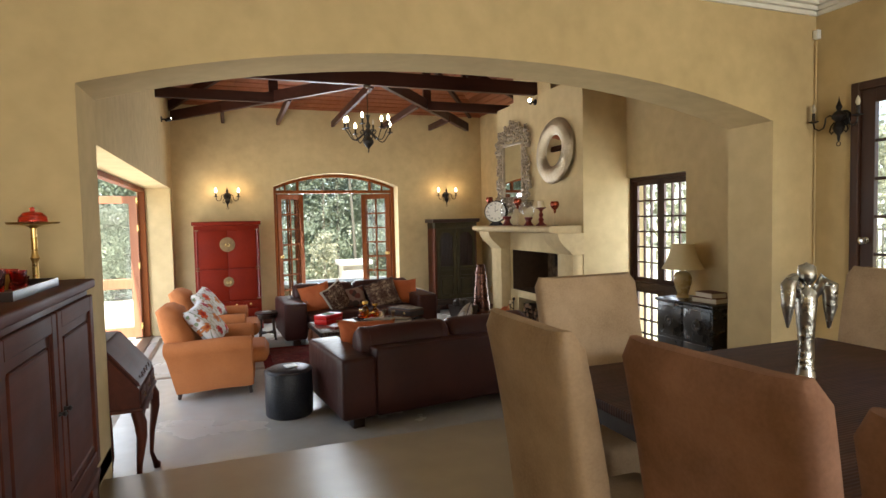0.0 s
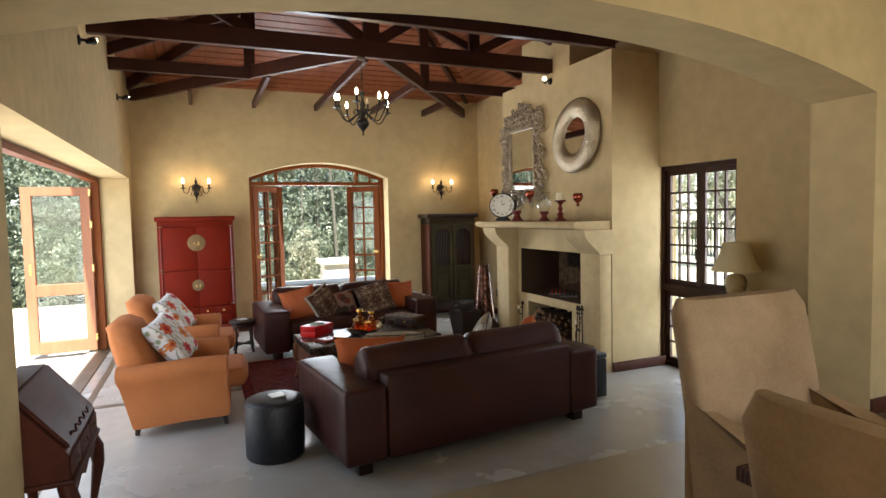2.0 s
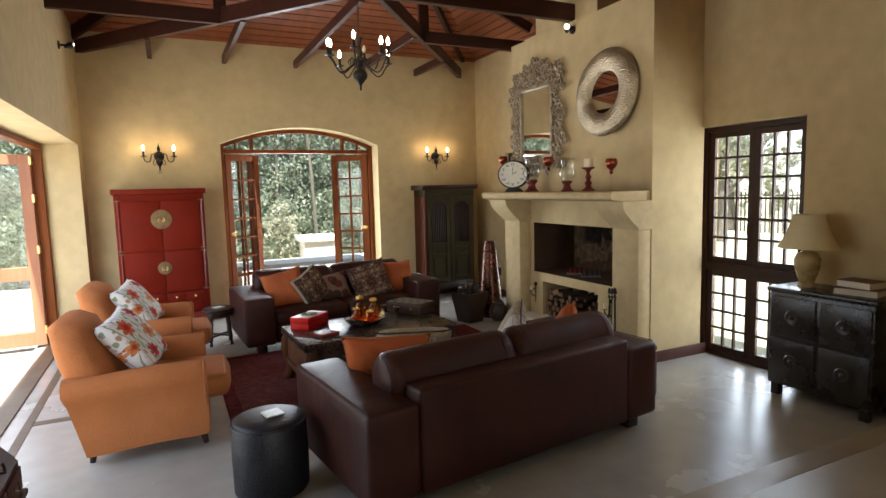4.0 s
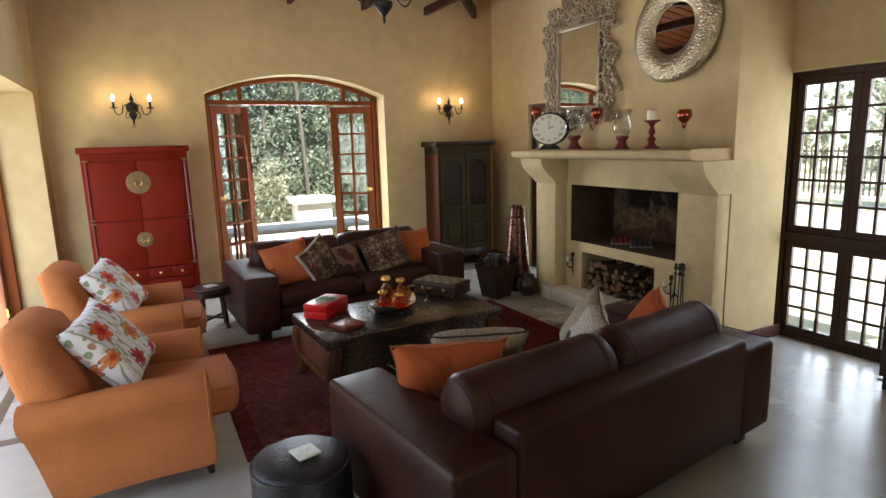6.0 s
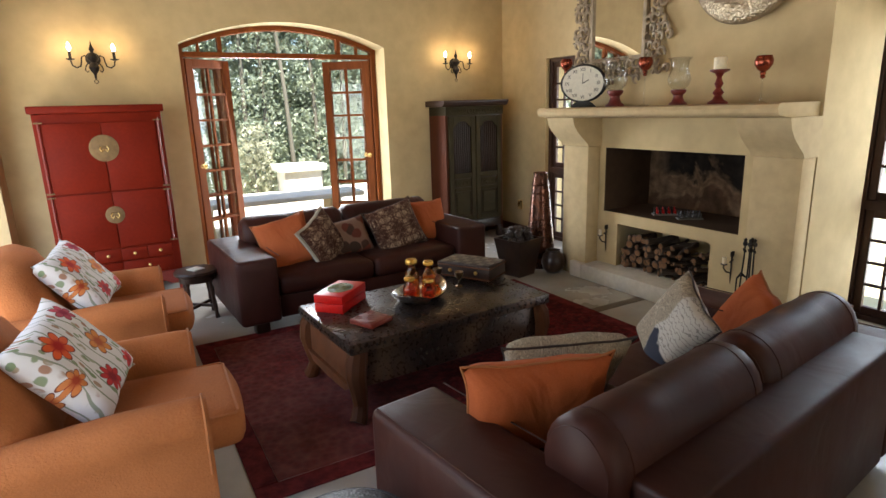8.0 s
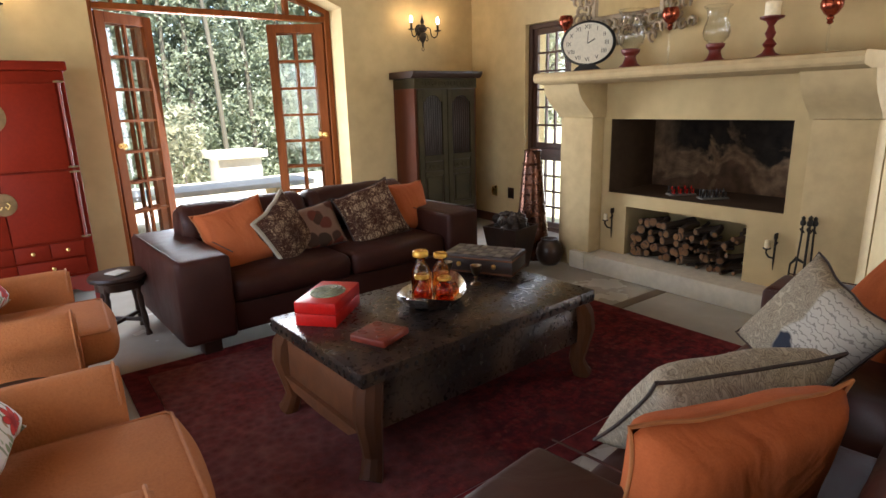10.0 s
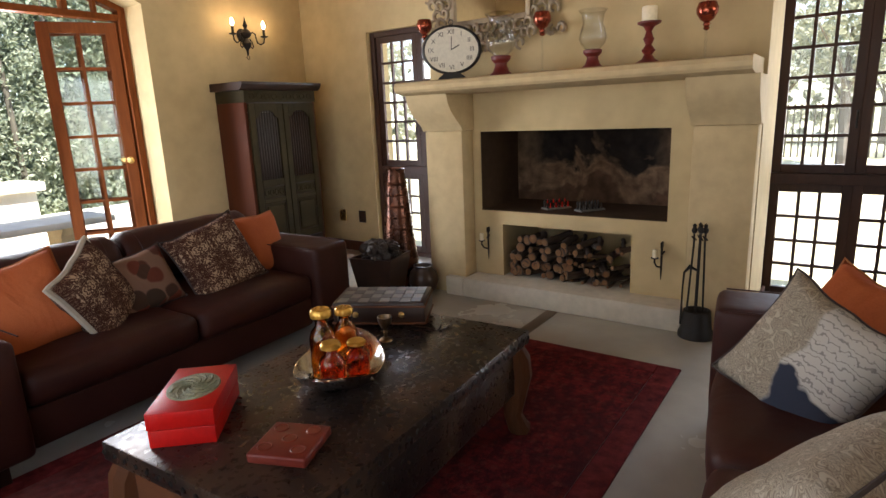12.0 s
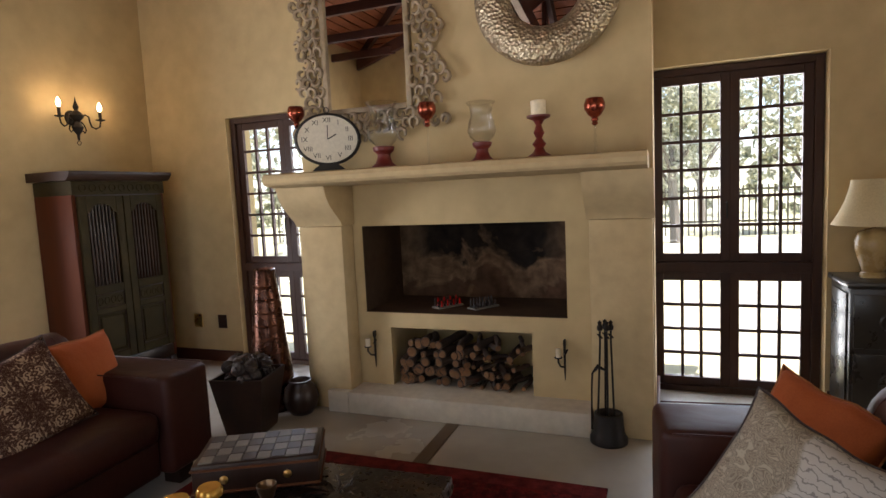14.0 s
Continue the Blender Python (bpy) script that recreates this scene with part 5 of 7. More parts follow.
def pattern_cloth(name, ground, ink, kind, scale):
    """Printed cloth: damask scrolls, big leaves, paisley or bright flowers."""
    m, nt, p, co = start(name)
    warp = tex(nt, "Noise", co, scale=scale * 0.5, detail=2.0)
    add = nt.nodes.new("ShaderNodeVectorMath")
    add.operation = "MULTIPLY_ADD"
    nt.links.new(warp.outputs[1], add.inputs[0])
    add.inputs[1].default_value = (0.9 / scale,) * 3
    nt.links.new(co, add.inputs[2])
    v = stretch(nt, add.outputs[0], 1, 0, 1)
    fine = tex(nt, "Noise", co, scale=220.0, detail=2.0)
    if kind == "damask":
        sep = nt.nodes.new("ShaderNodeSeparateXYZ")
        nt.links.new(co, sep.inputs[0])
        px_ = calc(nt, "PINGPONG", calc(nt, "ADD", sep.outputs[0], 0.01), 0.085)
        pz_ = calc(nt, "PINGPONG", calc(nt, "MULTIPLY_ADD", sep.outputs[0], 0.0, calc(nt, "ADD", sep.outputs[2], 0.03)), 0.115)
        fold_ = nt.nodes.new("ShaderNodeCombineXYZ")
        nt.links.new(px_, fold_.inputs[0])
        nt.links.new(pz_, fold_.inputs[2])
        a = tex(nt, "Noise", fold_.outputs[0], scale=scale * 4.2, detail=1.5, distortion=2.6)
        medal = ramp(nt, calc(nt, "ADD", calc(nt, "MULTIPLY", px_, 9.0), calc(nt, "MULTIPLY", pz_, 5.5)), [(0.35, (0.14,) * 3), (1.0, (0.0,) * 3)])
        f_ = mixc(nt, 1.0, a.outputs[0], medal, "ADD")
        col = mixc(nt, ramp(nt, f_, [(0.46, (0.0,) * 3), (0.485, (1.0,) * 3), (0.60, (1.0,) * 3), (0.615, (0.15,) * 3), (0.635, (1.0,) * 3)]), ground, ink)
    elif kind == "leaves":
        b = tex(nt, "Voronoi", v, scale=scale)
        col = mixc(nt, ramp(nt, b.outputs[0], [(0.42, (1.0,) * 3), (0.5, (0.0,) * 3)]), ground, ramp(nt, b.outputs[1], [(0.2, ink), (0.8, (0.16, 0.035, 0.02))]))
    elif kind == "paisley":
        a = tex(nt, "Noise", v, scale=scale * 1.7, detail=1.6, distortion=1.8)
        lines = ramp(nt, a.outputs[0], [(0.33, (0.0,) * 3), (0.36, (0.9,) * 3), (0.40, (0.1,) * 3), (0.44, (0.8,) * 3), (0.47, (0.0,) * 3), (0.52, (0.9,) * 3), (0.55, (0.1,) * 3), (0.6, (0.85,) * 3), (0.64, (0.0,) * 3)])
        col = mixc(nt, lines, ground, ink)
    else:
        flat = stretch(nt, co, 1, 0, 1)
        sep = nt.nodes.new("ShaderNodeSeparateXYZ")
        nt.links.new(flat, sep.inputs[0])
        sprig = tex(nt, "Voronoi", stretch(nt, add.outputs[0], 1.0, 0, 0.55), scale=scale * 5.0)
        twig = tex(nt, "Wave", v, scale=scale * 0.8, distortion=5.0, detail=1.0, bands_direction="X")
        leafy = tex(nt, "Noise", flat, scale=scale * 1.1, detail=1.0)
        col = mixc(nt, ramp(nt, twig.outputs[0], [(0.94, (0.0,) * 3), (0.97, (0.8,) * 3)]), ground, (0.16, 0.19, 0.1))
        leaf_ = mixc(nt, 1.0, ramp(nt, sprig.outputs[0], [(0.30, (1.0,) * 3), (0.36, (0.0,) * 3)]), ramp(nt, leafy.outputs[0], [(0.41, (0.0,) * 3), (0.44, (1.0,) * 3)]), "MULTIPLY")
        col = mixc(nt, leaf_, col, ramp(nt, sprig.outputs[1], [(0.2, (0.20, 0.25, 0.13)), (0.6, (0.33, 0.34, 0.22)), (0.9, (0.36, 0.16, 0.10))]))
        for fx, fz, fr, n_p, rot, fc, fd in ((-0.10, 0.10, 0.085, 7, 0.3, (0.62, 0.10, 0.025), (0.34, 0.02, 0.015)), (0.09, -0.02, 0.08, 6, 0.9, (0.60, 0.22, 0.045), (0.40, 0.09, 0.02)), (-0.06, -0.13, 0.075, 8, 0.1, (0.46, 0.03, 0.025), (0.22, 0.012, 0.015)), (0.13, 0.15, 0.06, 6, 0.5, (0.42, 0.06, 0.08), (0.25, 0.02, 0.04)), (-0.19, -0.02, 0.055, 7, 1.2, (0.58, 0.2, 0.06), (0.33, 0.05, 0.02)), (0.15, -0.17, 0.06, 7, 0.7, (0.52, 0.04, 0.03), (0.28, 0.02, 0.02))):
            dx = calc(nt, "SUBTRACT", sep.outputs[0], fx)
            dz = calc(nt, "SUBTRACT", sep.outputs[2], fz)
            dist = calc(nt, "SQRT", calc(nt, "ADD", calc(nt, "MULTIPLY", dx, dx), calc(nt, "MULTIPLY", dz, dz)))
            ang = calc(nt, "ARCTAN2", dz, dx)
            wave = calc(nt, "ABSOLUTE", calc(nt, "COSINE", calc(nt, "MULTIPLY_ADD", ang, n_p / 2, rot)))
            rim = calc(nt, "DIVIDE", dist, calc(nt, "MULTIPLY_ADD", wave, fr * 0.35, fr * 0.49))
            petal = mixc(nt, ramp(nt, wave, [(0.12, (1.0,) * 3), (0.35, (0.0,) * 3)]), fc, fd)
            petal = mixc(nt, ramp(nt, calc(nt, "DIVIDE", dist, fr), [(0.2, (1.0,) * 3), (0.42, (0.0,) * 3)]), petal, fd)
            petal = mixc(nt, ramp(nt, rim, [(0.86, (0.0,) * 3), (0.93, (1.0,) * 3)]), petal, (0.16, 0.05, 0.03))
            col = mixc(nt, ramp(nt, rim, [(0.97, (1.0,) * 3), (1.0, (0.0,) * 3)]), col, petal)
    nt.links.new(col, p.inputs["Base Color"])
    p.inputs["Roughness"].default_value, p.inputs["Specular IOR Level"].default_value = 0.85, 0.15
    bump(nt, p, fine.outputs[0], 0.25, 0.002)
    return m


DAMASK = pattern_cloth("brown_damask", (0.40, 0.28, 0.18), (0.055, 0.02, 0.012), "damask", 9.0)
LEAFCLOTH = pattern_cloth("brown_leaf_cloth", (0.20, 0.115, 0.075), (0.05, 0.03, 0.02), "leaves", 10.0)
PAISLEY = pattern_cloth("grey_paisley", (0.43, 0.37, 0.28), (0.15, 0.12, 0.09), "paisley", 17.0)
FLORAL = pattern_cloth("flower_print", (0.64, 0.60, 0.55), (0.5, 0.1, 0.05), "flowers", 7.0)
for cloth in (DAMASK, LEAFCLOTH, PAISLEY, FLORAL):
    crease(cloth, 5.0, 0.6, 0.03, 0.7, 1.0)
CREAM = plain("cream_linen", (0.42, 0.36, 0.27), (0.5, 0.44, 0.34), 0.85, bumps=0.2)


def collage_cloth():
    """The paisley cloth again, overprinted with white script areas and a navy band."""
    m = pattern_cloth("grey_paisley_collage", (0.43, 0.37, 0.28), (0.15, 0.12, 0.09), "paisley", 17.0)
    nt = m.node_tree
    p = nt.nodes["Principled BSDF"]
    base = p.inputs["Base Color"].links[0].from_socket
    co = nt.nodes.new("ShaderNodeTexCoord").outputs["Object"]
    sep = nt.nodes.new("ShaderNodeSeparateXYZ")
    edge = tex(nt, "Noise", co, scale=9.0, detail=2.0)
    wob = nt.nodes.new("ShaderNodeVectorMath")
    wob.operation = "MULTIPLY_ADD"
    nt.links.new(edge.outputs[1], wob.inputs[0])
    wob.inputs[1].default_value = (0.12,) * 3
    nt.links.new(co, wob.inputs[2])
    nt.links.new(wob.outputs[0], sep.inputs[0])
    lines = tex(nt, "Wave", stretch(nt, co, 1, 1, 1), scale=15.0, distortion=7.0, detail=3.0, detail_scale=3.0, bands_direction="Z")
    script = ramp(nt, lines.outputs[0], [(0.85, (0.52, 0.49, 0.44)), (0.95, (0.27, 0.25, 0.23))])
    white = ramp(nt, sep.outputs[0], [(0.075, (1.0,) * 3), (0.09, (0.0,) * 3)])
    navy_x = ramp(nt, sep.outputs[2], [(-0.0, (1.0,) * 3), (0.012, (0.0,) * 3)])
    low = ramp(nt, sep.outputs[2], [(0.0, (0.0,) * 3), (0.01, (1.0,) * 3)])
    c = mixc(nt, white, base, script)
    c = mixc(nt, mixc(nt, 1.0, white, navy_x, "MULTIPLY"), c, (0.035, 0.04, 0.06))
    nt.links.new(c, p.inputs["Base Color"])
    return m


COLLAGE = collage_cloth()


def lean(x, y, z, tilt, turn, spin=0):
    """A cushion's pose: tilted back, turned about the upright, spun in its own plane."""
    return pose(x, y, z, tilt, 0, turn) @ pose(0, 0, 0, 0, spin, 0)


G1, G2, G3 = "cushions on the rear sofa", "cushions on the front sofa", "floral cushions"
cushion("square orange cushion leaning in the sofa corner", lean(2.210, 9.480, 0.580, -28, -10, -14), 0.44, 0.44, 0.17, ORANGE_CUSHION, PIPE_ORANGE, 1, G1)
c = cushion("brown damask cushion with a cream gusset, turned sideways", lean(2.490, 9.424, 0.575, -20, 34, -22), 0.42, 0.40, 0.15, DAMASK, None, 2, G1)
part("gusset", pillow_rim(0.42, 0.40, seed=2, r=0.015), CREAM, c, "cream gusset")
cushion("small brown cushion with a leaf print", lean(2.750, 9.517, 0.550, -24, -4, -10), 0.36, 0.33, 0.13, LEAFCLOTH, PIPING, 3, G1)
cushion("large brown and cream damask cushion on the sofa", lean(3.170, 9.478, 0.585, -24, -3, -14), 0.48, 0.44, 0.15, DAMASK, PIPING, 4, G1)
cushion("square orange cushion against the sofa arm", lean(3.570, 9.618, 0.575, -18, 8, 2), 0.38, 0.40, 0.15, ORANGE_CUSHION, PIPE_ORANGE, 5, G1)
cushion("square orange cushion leaning on the sofa back", lean(2.24, 6.39, 0.585, 12, -21, -1), 0.53, 0.38, 0.17, ORANGE_CUSHION, PIPE_ORANGE, 6, G2)
cushion("grey paisley cushion with dark piping", lean(2.5, 6.57, 0.585, 42, -24, -2), 0.5, 0.44, 0.16, PAISLEY, PIPING, 7, G2)
cushion("grey paisley cushion with white script and navy print, on its corner", lean(3.24, 6.62, 0.555, 25, 68, -24), 0.42, 0.42, 0.14, COLLAGE, PIPING, 8, G2)
cushion("square orange cushion against the far sofa arm", lean(3.61, 6.50, 0.56, 28, 64, -20), 0.37, 0.37, 0.15, ORANGE_CUSHION, PIPE_ORANGE, 9, G2)
cushion("white cushion printed with red and orange flowers, on the front armchair", lean(0.850, 7.530, 0.66, -38, 71, -9), 0.5, 0.47, 0.16, FLORAL, None, 10, G3)
cushion("white cushion printed with red and orange flowers, on the rear armchair", lean(0.830, 8.960, 0.66, -38, 71, -9), 0.5, 0.47, 0.16, FLORAL, None, 11, G3)

# ---- mirrors on the chimney breast ----
MIRROR, nt_, p_, _ = start("mirror_glass")
p_.inputs["Metallic"].default_value, p_.inputs["Roughness"].default_value = 1.0, 0.01
p_.inputs["Base Color"].default_value = (0.82, 0.83, 0.82, 1)
CARVED = plain("silvered_carved_wood", (0.19, 0.14, 0.085), (0.40, 0.31, 0.20), 0.5, 0.25, big=12, fine=70, bumps=0.4)
om = thing("mirror", "rectangular mirror in a pierced carved scrollwork frame", "mirror", pose(4.925, 8.66, 2.33, 0, 0, -90))
bm = B()
box(bm, -0.275, 0.275, -0.005, 0.012, -0.37, 0.36)
part("glass", bm, MIRROR, om)
bm = B()
for a in ((-0.31, -0.275, -0.405, 0.395), (0.275, 0.31, -0.405, 0.395), (-0.275, 0.275, -0.405, -0.37), (-0.275, 0.275, 0.36, 0.395)):
    box(bm, a[0], a[1], -0.025, 0.02, a[2], a[3], 0.006)
part("inner_frame", bm, CARVED, om)
rnd = random.Random(7)


def crest(x):
    return 0.56 + 0.17 * max(0, 1 - abs(x) / 0.3) ** 0.8 + (0.04 if abs(abs(x) - 0.42) < 0.08 else 0)


cells = []
for ix in range(-8, 9):
    for iz in range(-9, 12):
        x, z = ix * 0.066 + (0.033 if iz % 2 else 0) + rnd.uniform(-0.008, 0.008), iz * 0.062 + rnd.uniform(-0.008, 0.008)
        edge = 0.5 + 0.028 * math.sin(z * 21) + 0.015 * math.sin(z * 47)
        if abs(x) > edge or z > crest(x) or z < -0.53 + 0.03 * math.sin(x * 19) - 0.03 * (abs(x) < 0.2):
            continue
        if abs(x) < 0.325 and -0.42 < z < 0.41:
            continue
        cells.append((x, z))
bm = B()
for x, z in cells:
    a0, r = rnd.uniform(0, 6.28), rnd.uniform(0.032, 0.042)
    turn = rnd.choice((-1, 1))
    pts = []
    for k in range(10):
        a = a0 + turn * k * 0.62
        rr = r * (1 - 0.055 * k)
        pts.append((x + rr * math.cos(a) * 0.9, -0.012 - 0.012 * math.sin(k / 9 * math.pi), z + rr * math.sin(a)))
    tube(bm, pts, [0.006 + 0.009 * math.sin(math.pi * (k + 0.7) / 10.4) for k in range(10)], 6)
carv = part("carved_border", bm, CARVED, om, "pierced carved scrollwork border")
HAMMER, nt_, p_, co_ = start("hammered_pewter")
v_ = tex(nt_, "Voronoi", co_, scale=58.0)
nz = tex(nt_, "Noise", co_, scale=5.0, detail=3.0)
nt_.links.new(ramp(nt_, nz.outputs[0], [(0.3, (0.36, 0.29, 0.19)), (0.7, (0.54, 0.45, 0.31))]), p_.inputs["Base Color"])
p_.inputs["Metallic"].default_value, p_.inputs["Roughness"].default_value = 0.85, 0.36
bump(nt_, p_, v_.outputs[0], 0.9, 0.008)
rm = thing("mirror", "round mirror in a wide hammered pewter ring", "mirror", pose(4.915, 7.52, 2.48, 0, -85.5, 0))
bm = B()
prof = [(0.195, 0.012), (0.2, 0.03), (0.23, 0.05), (0.29, 0.064), (0.34, 0.06), (0.385, 0.04), (0.407, 0.012), (0.41, 0.0)]
rings = [[bm.verts.new((r * math.cos(2 * math.pi * k / 72), r * math.sin(2 * math.pi * k / 72), z)) for k in range(72)] for r, z in prof]
for a, b in zip(rings, rings[1:]):
    for k in range(72):
        bm.faces.new((a[k], b[k], b[(k + 1) % 72], a[(k + 1) % 72]))
part("ring", bm, HAMMER, rm, "wide hammered pewter ring", sharp=60)
bm = B()
lathe(bm, [(0.0, 0.004), (0.2, 0.004), (0.2, 0.014), (0.0, 0.014)], 48)
part("glass", bm, MIRROR, rm)

# ---- on the mantel shelf ----
MZ = 1.5565
OXBLOOD = plain("oxblood_wood", (0.10, 0.011, 0.008), (0.17, 0.02, 0.014), 0.38, big=6, fine=60, bumps=0.05)
DIAL = plain("clock_dial", (0.66, 0.62, 0.52), (0.74, 0.7, 0.6), 0.5, bumps=0.02)
INK = plain("black_ink", (0.012, 0.011, 0.01), (0.02, 0.018, 0.016), 0.6, bumps=0)
CLEAR = pane("clear_glass")
MERC = plain("red_mercury_glass", (0.20, 0.03, 0.016), (0.40, 0.10, 0.05), 0.14, 0.75, big=30, fine=80, bumps=0.25)
WAX = plain("cream_wax", (0.72, 0.62, 0.42), (0.8, 0.7, 0.5), 0.5, bumps=0.05)
ck = thing("clock", "oval mantel clock with roman numerals on a black foot", "clock", pose(4.74, 8.86, MZ, 0, 0, -62))
bm = B()
prism(bm, [(-0.11, 0.0), (0.11, 0.0), (0.085, 0.025), (0.05, 0.05), (-0.05, 0.05), (-0.085, 0.025)], 1, -0.03, 0.03)
part("foot", bm, INK, ck)
bm = B()
lathe(bm, [(0.0, -0.028), (0.175, -0.028), (0.188, -0.018), (0.192, 0.0), (0.19, 0.018), (0.178, 0.03), (0.172, 0.02), (0.0, 0.018)], 56, sx=1.06, sy=0.84)
bmesh.ops.transform(bm, matrix=pose(0, 0, 0.2, 90, 0, 0), verts=bm.verts[:])
part("case", bm, INK, ck, "black oval case")
bm = B()
lathe(bm, [(0.0, 0.0185), (0.172, 0.0185), (0.172, 0.0215), (0.0, 0.0215)], 56, sx=1.06, sy=0.84)
bmesh.ops.transform(bm, matrix=pose(0, 0, 0.2, 90, 0, 0), verts=bm.verts[:])
dial = part("dial", bm, DIAL, ck, "cream dial")
for k, num in enumerate(("XII", "I", "II", "III", "IIII", "V", "VI", "VII", "VIII", "IX", "X", "XI")):
    cu = bpy.data.curves.new("numeral", "FONT")
    cu.body, cu.size, cu.align_x, cu.align_y, cu.extrude = num, 0.042, "CENTER", "CENTER", 0.0004
    tmp = bpy.data.objects.new("numeral", cu)
    a = math.pi / 2 - k * math.pi / 6
    me = bpy.data.meshes.new_from_object(tmp)
    me.materials.clear()
    me.materials.append(INK)
    bpy.data.objects.remove(tmp)
    ob = new("numeral", me)
    ob.parent = dial
    ob.matrix_basis = pose(0.14 * math.cos(a), -0.0222, 0.2 + 0.115 * math.sin(a), 90, 0, 0)
for ang, ln, w_ in ((90 - 2, 0.085, 0.005), (90 - 62, 0.062, 0.007)):
    bm = B()
    box(bm, 0.0, ln, -0.0245, -0.023, -w_ / 2, w_ / 2)
    bmesh.ops.transform(bm, matrix=pose(0, 0, 0.2) @ pose(0, 0, 0, 0, -ang, 0), verts=bm.verts[:])
    part("clock_hand", bm, INK, dial)
bm = B()
tube(bm, [(0.016 * math.cos(2 * math.pi * k / 14), 0, 0.378 + 0.016 * math.sin(2 * math.pi * k / 14)) for k in range(15)], 0.003, 6)
lathe(bm, [(0.012, 0.352), (0.008, 0.364), (0.0, 0.366)], 10)
part("ring_top", bm, INK, ck)


def hurricane(x, y, s):
    h = thing("hurricane_lamp", "clear glass hurricane chimney on a turned oxblood foot", "candle holder", pose(x, y, MZ), "hurricane lamps")
    bm = B()
    lathe(bm, [(r * s, z * s) for r, z in ((0.0, 0.0), (0.07, 0.0), (0.068, 0.012), (0.048, 0.028), (0.036, 0.06), (0.036, 0.075), (0.056, 0.095), (0.06, 0.115), (0.045, 0.12), (0.0, 0.12))], 24)
    part("foot", bm, OXBLOOD, h)
    bm = B()
    prof_ = [(0.045, 0.121), (0.075, 0.15), (0.088, 0.19), (0.078, 0.235), (0.062, 0.275), (0.07, 0.33), (0.09, 0.355), (0.088, 0.356), (0.067, 0.33), (0.059, 0.275), (0.075, 0.235), (0.085, 0.19), (0.072, 0.152), (0.043, 0.124)]
    rr = [[bm.verts.new((r * s * math.cos(2 * math.pi * k / 28), r * s * math.sin(2 * math.pi * k / 28), z * s)) for k in range(28)] for r, z in prof_]
    for a, b in zip(rr, rr[1:] + rr[:1]):
        for k in range(28):
            bm.faces.new((a[k], a[(k + 1) % 28], b[(k + 1) % 28], b[k]))
    part("chimney", bm, CLEAR, h, sharp=80)
    return h


hurricane(4.72, 8.47, 1.08)
hurricane(4.72, 7.86, 0.92)
cs = thing("candlestick", "turned oxblood candlestick with a thick cream candle", "candlestick", pose(4.72, 7.54, MZ))
bm = B()
lathe(bm, [(0.0, 0.0), (0.066, 0.0), (0.064, 0.012), (0.035, 0.03), (0.022, 0.055), (0.038, 0.075), (0.03, 0.085), (0.016, 0.105), (0.03, 0.135), (0.022, 0.15), (0.015, 0.175), (0.03, 0.2), (0.062, 0.215), (0.064, 0.225), (0.0, 0.225)], 24)
part("stem", bm, OXBLOOD, cs)
bm = B()
lathe(bm, [(0.0, 0.2255), (0.04, 0.2255), (0.041, 0.3), (0.035, 0.305), (0.0, 0.3)], 20)
part("candle", bm, WAX, cs)
for x, y, h_, in ((4.74, 9.08, 0.42), (4.74, 8.19, 0.36), (4.74, 7.25, 0.29)):
    gl = thing("goblet", "red mirrored glass goblet on a clear twisted stem", "goblet", pose(x, y, MZ), "mantel goblets")
    bm = B()
    lathe(bm, [(0.0, 0.0), (0.04, 0.0), (0.036, 0.004), (0.006, 0.012), (0.006, h_ * 0.3), (0.009, h_ * 0.34), (0.005, h_ * 0.38), (0.006, h_ - 0.13), (0.014, h_ - 0.12)], 16)
    part("stem", bm, CLEAR, gl)
    bm = B()
    lathe(bm, [(0.0, h_ - 0.142), (0.012, h_ - 0.136), (0.018, h_ - 0.128), (0.012, h_ - 0.12), (0.02, h_ - 0.11), (0.014, h_ - 0.1), (0.034, h_ - 0.085), (0.053, h_ - 0.055), (0.055, h_ - 0.03), (0.044, h_), (0.041, h_), (0.05, h_ - 0.03), (0.045, h_ - 0.06), (0.0, h_ - 0.085)], 24)
    part("bowl", bm, MERC, gl, sharp=70)

# ---- fire tools, candle sconces, logs, chess set ----
for y in (8.72, 7.47):
    ws = thing("candle_sconce", "black wrought-iron candle sconce fixed to the fireplace", "sconce", pose(CX - 0.004, y, 0.36), "fireplace sconces")
    bm = B()
    tube(bm, [(-0.012, 0, -0.1), (-0.014, 0, -0.04), (-0.014, 0, 0.08), (-0.012, 0, 0.12)], [0.002, 0.006, 0.007, 0.007], 6)
    bm2 = bar((-0.012, 0, 0.105), (-0.012, 0, 0.145), 0.012, 0.04)
    part("spike", bm, IRON, ws)
    part("finial", bm2, IRON, ws)
    bm = B()
    tube(bm, [(-0.014, 0, -0.02), (-0.04, 0.02, -0.01), (-0.06, 0.03, 0.02), (-0.055, 0.03, 0.045)], 0.006, 6)
    tube(bm, [(-0.014, 0, 0.06), (-0.05, -0.01, 0.07), (-0.03, -0.02, 0.09), (-0.014, -0.01, 0.08)], 0.005, 6)
    part("scroll", bm, IRON, ws)
    bm = B()
    lathe(bm, [(0.0, 0.04), (0.022, 0.044), (0.024, 0.05), (0.0, 0.05)], 14, (-0.055, 0.03, 0))
    part("drip_cup", bm, IRON, ws)
    bm = B()
    lathe(bm, [(0.0, 0.0505), (0.015, 0.0505), (0.015, 0.1), (0.0, 0.104)], 12, (-0.055, 0.03, 0))
    part("candle", bm, WAX, ws)
ft = thing("fire_tools", "black wrought-iron fire tools on a round stand", "fire tools", pose(4.74, 7.21, 0))
bm = B()
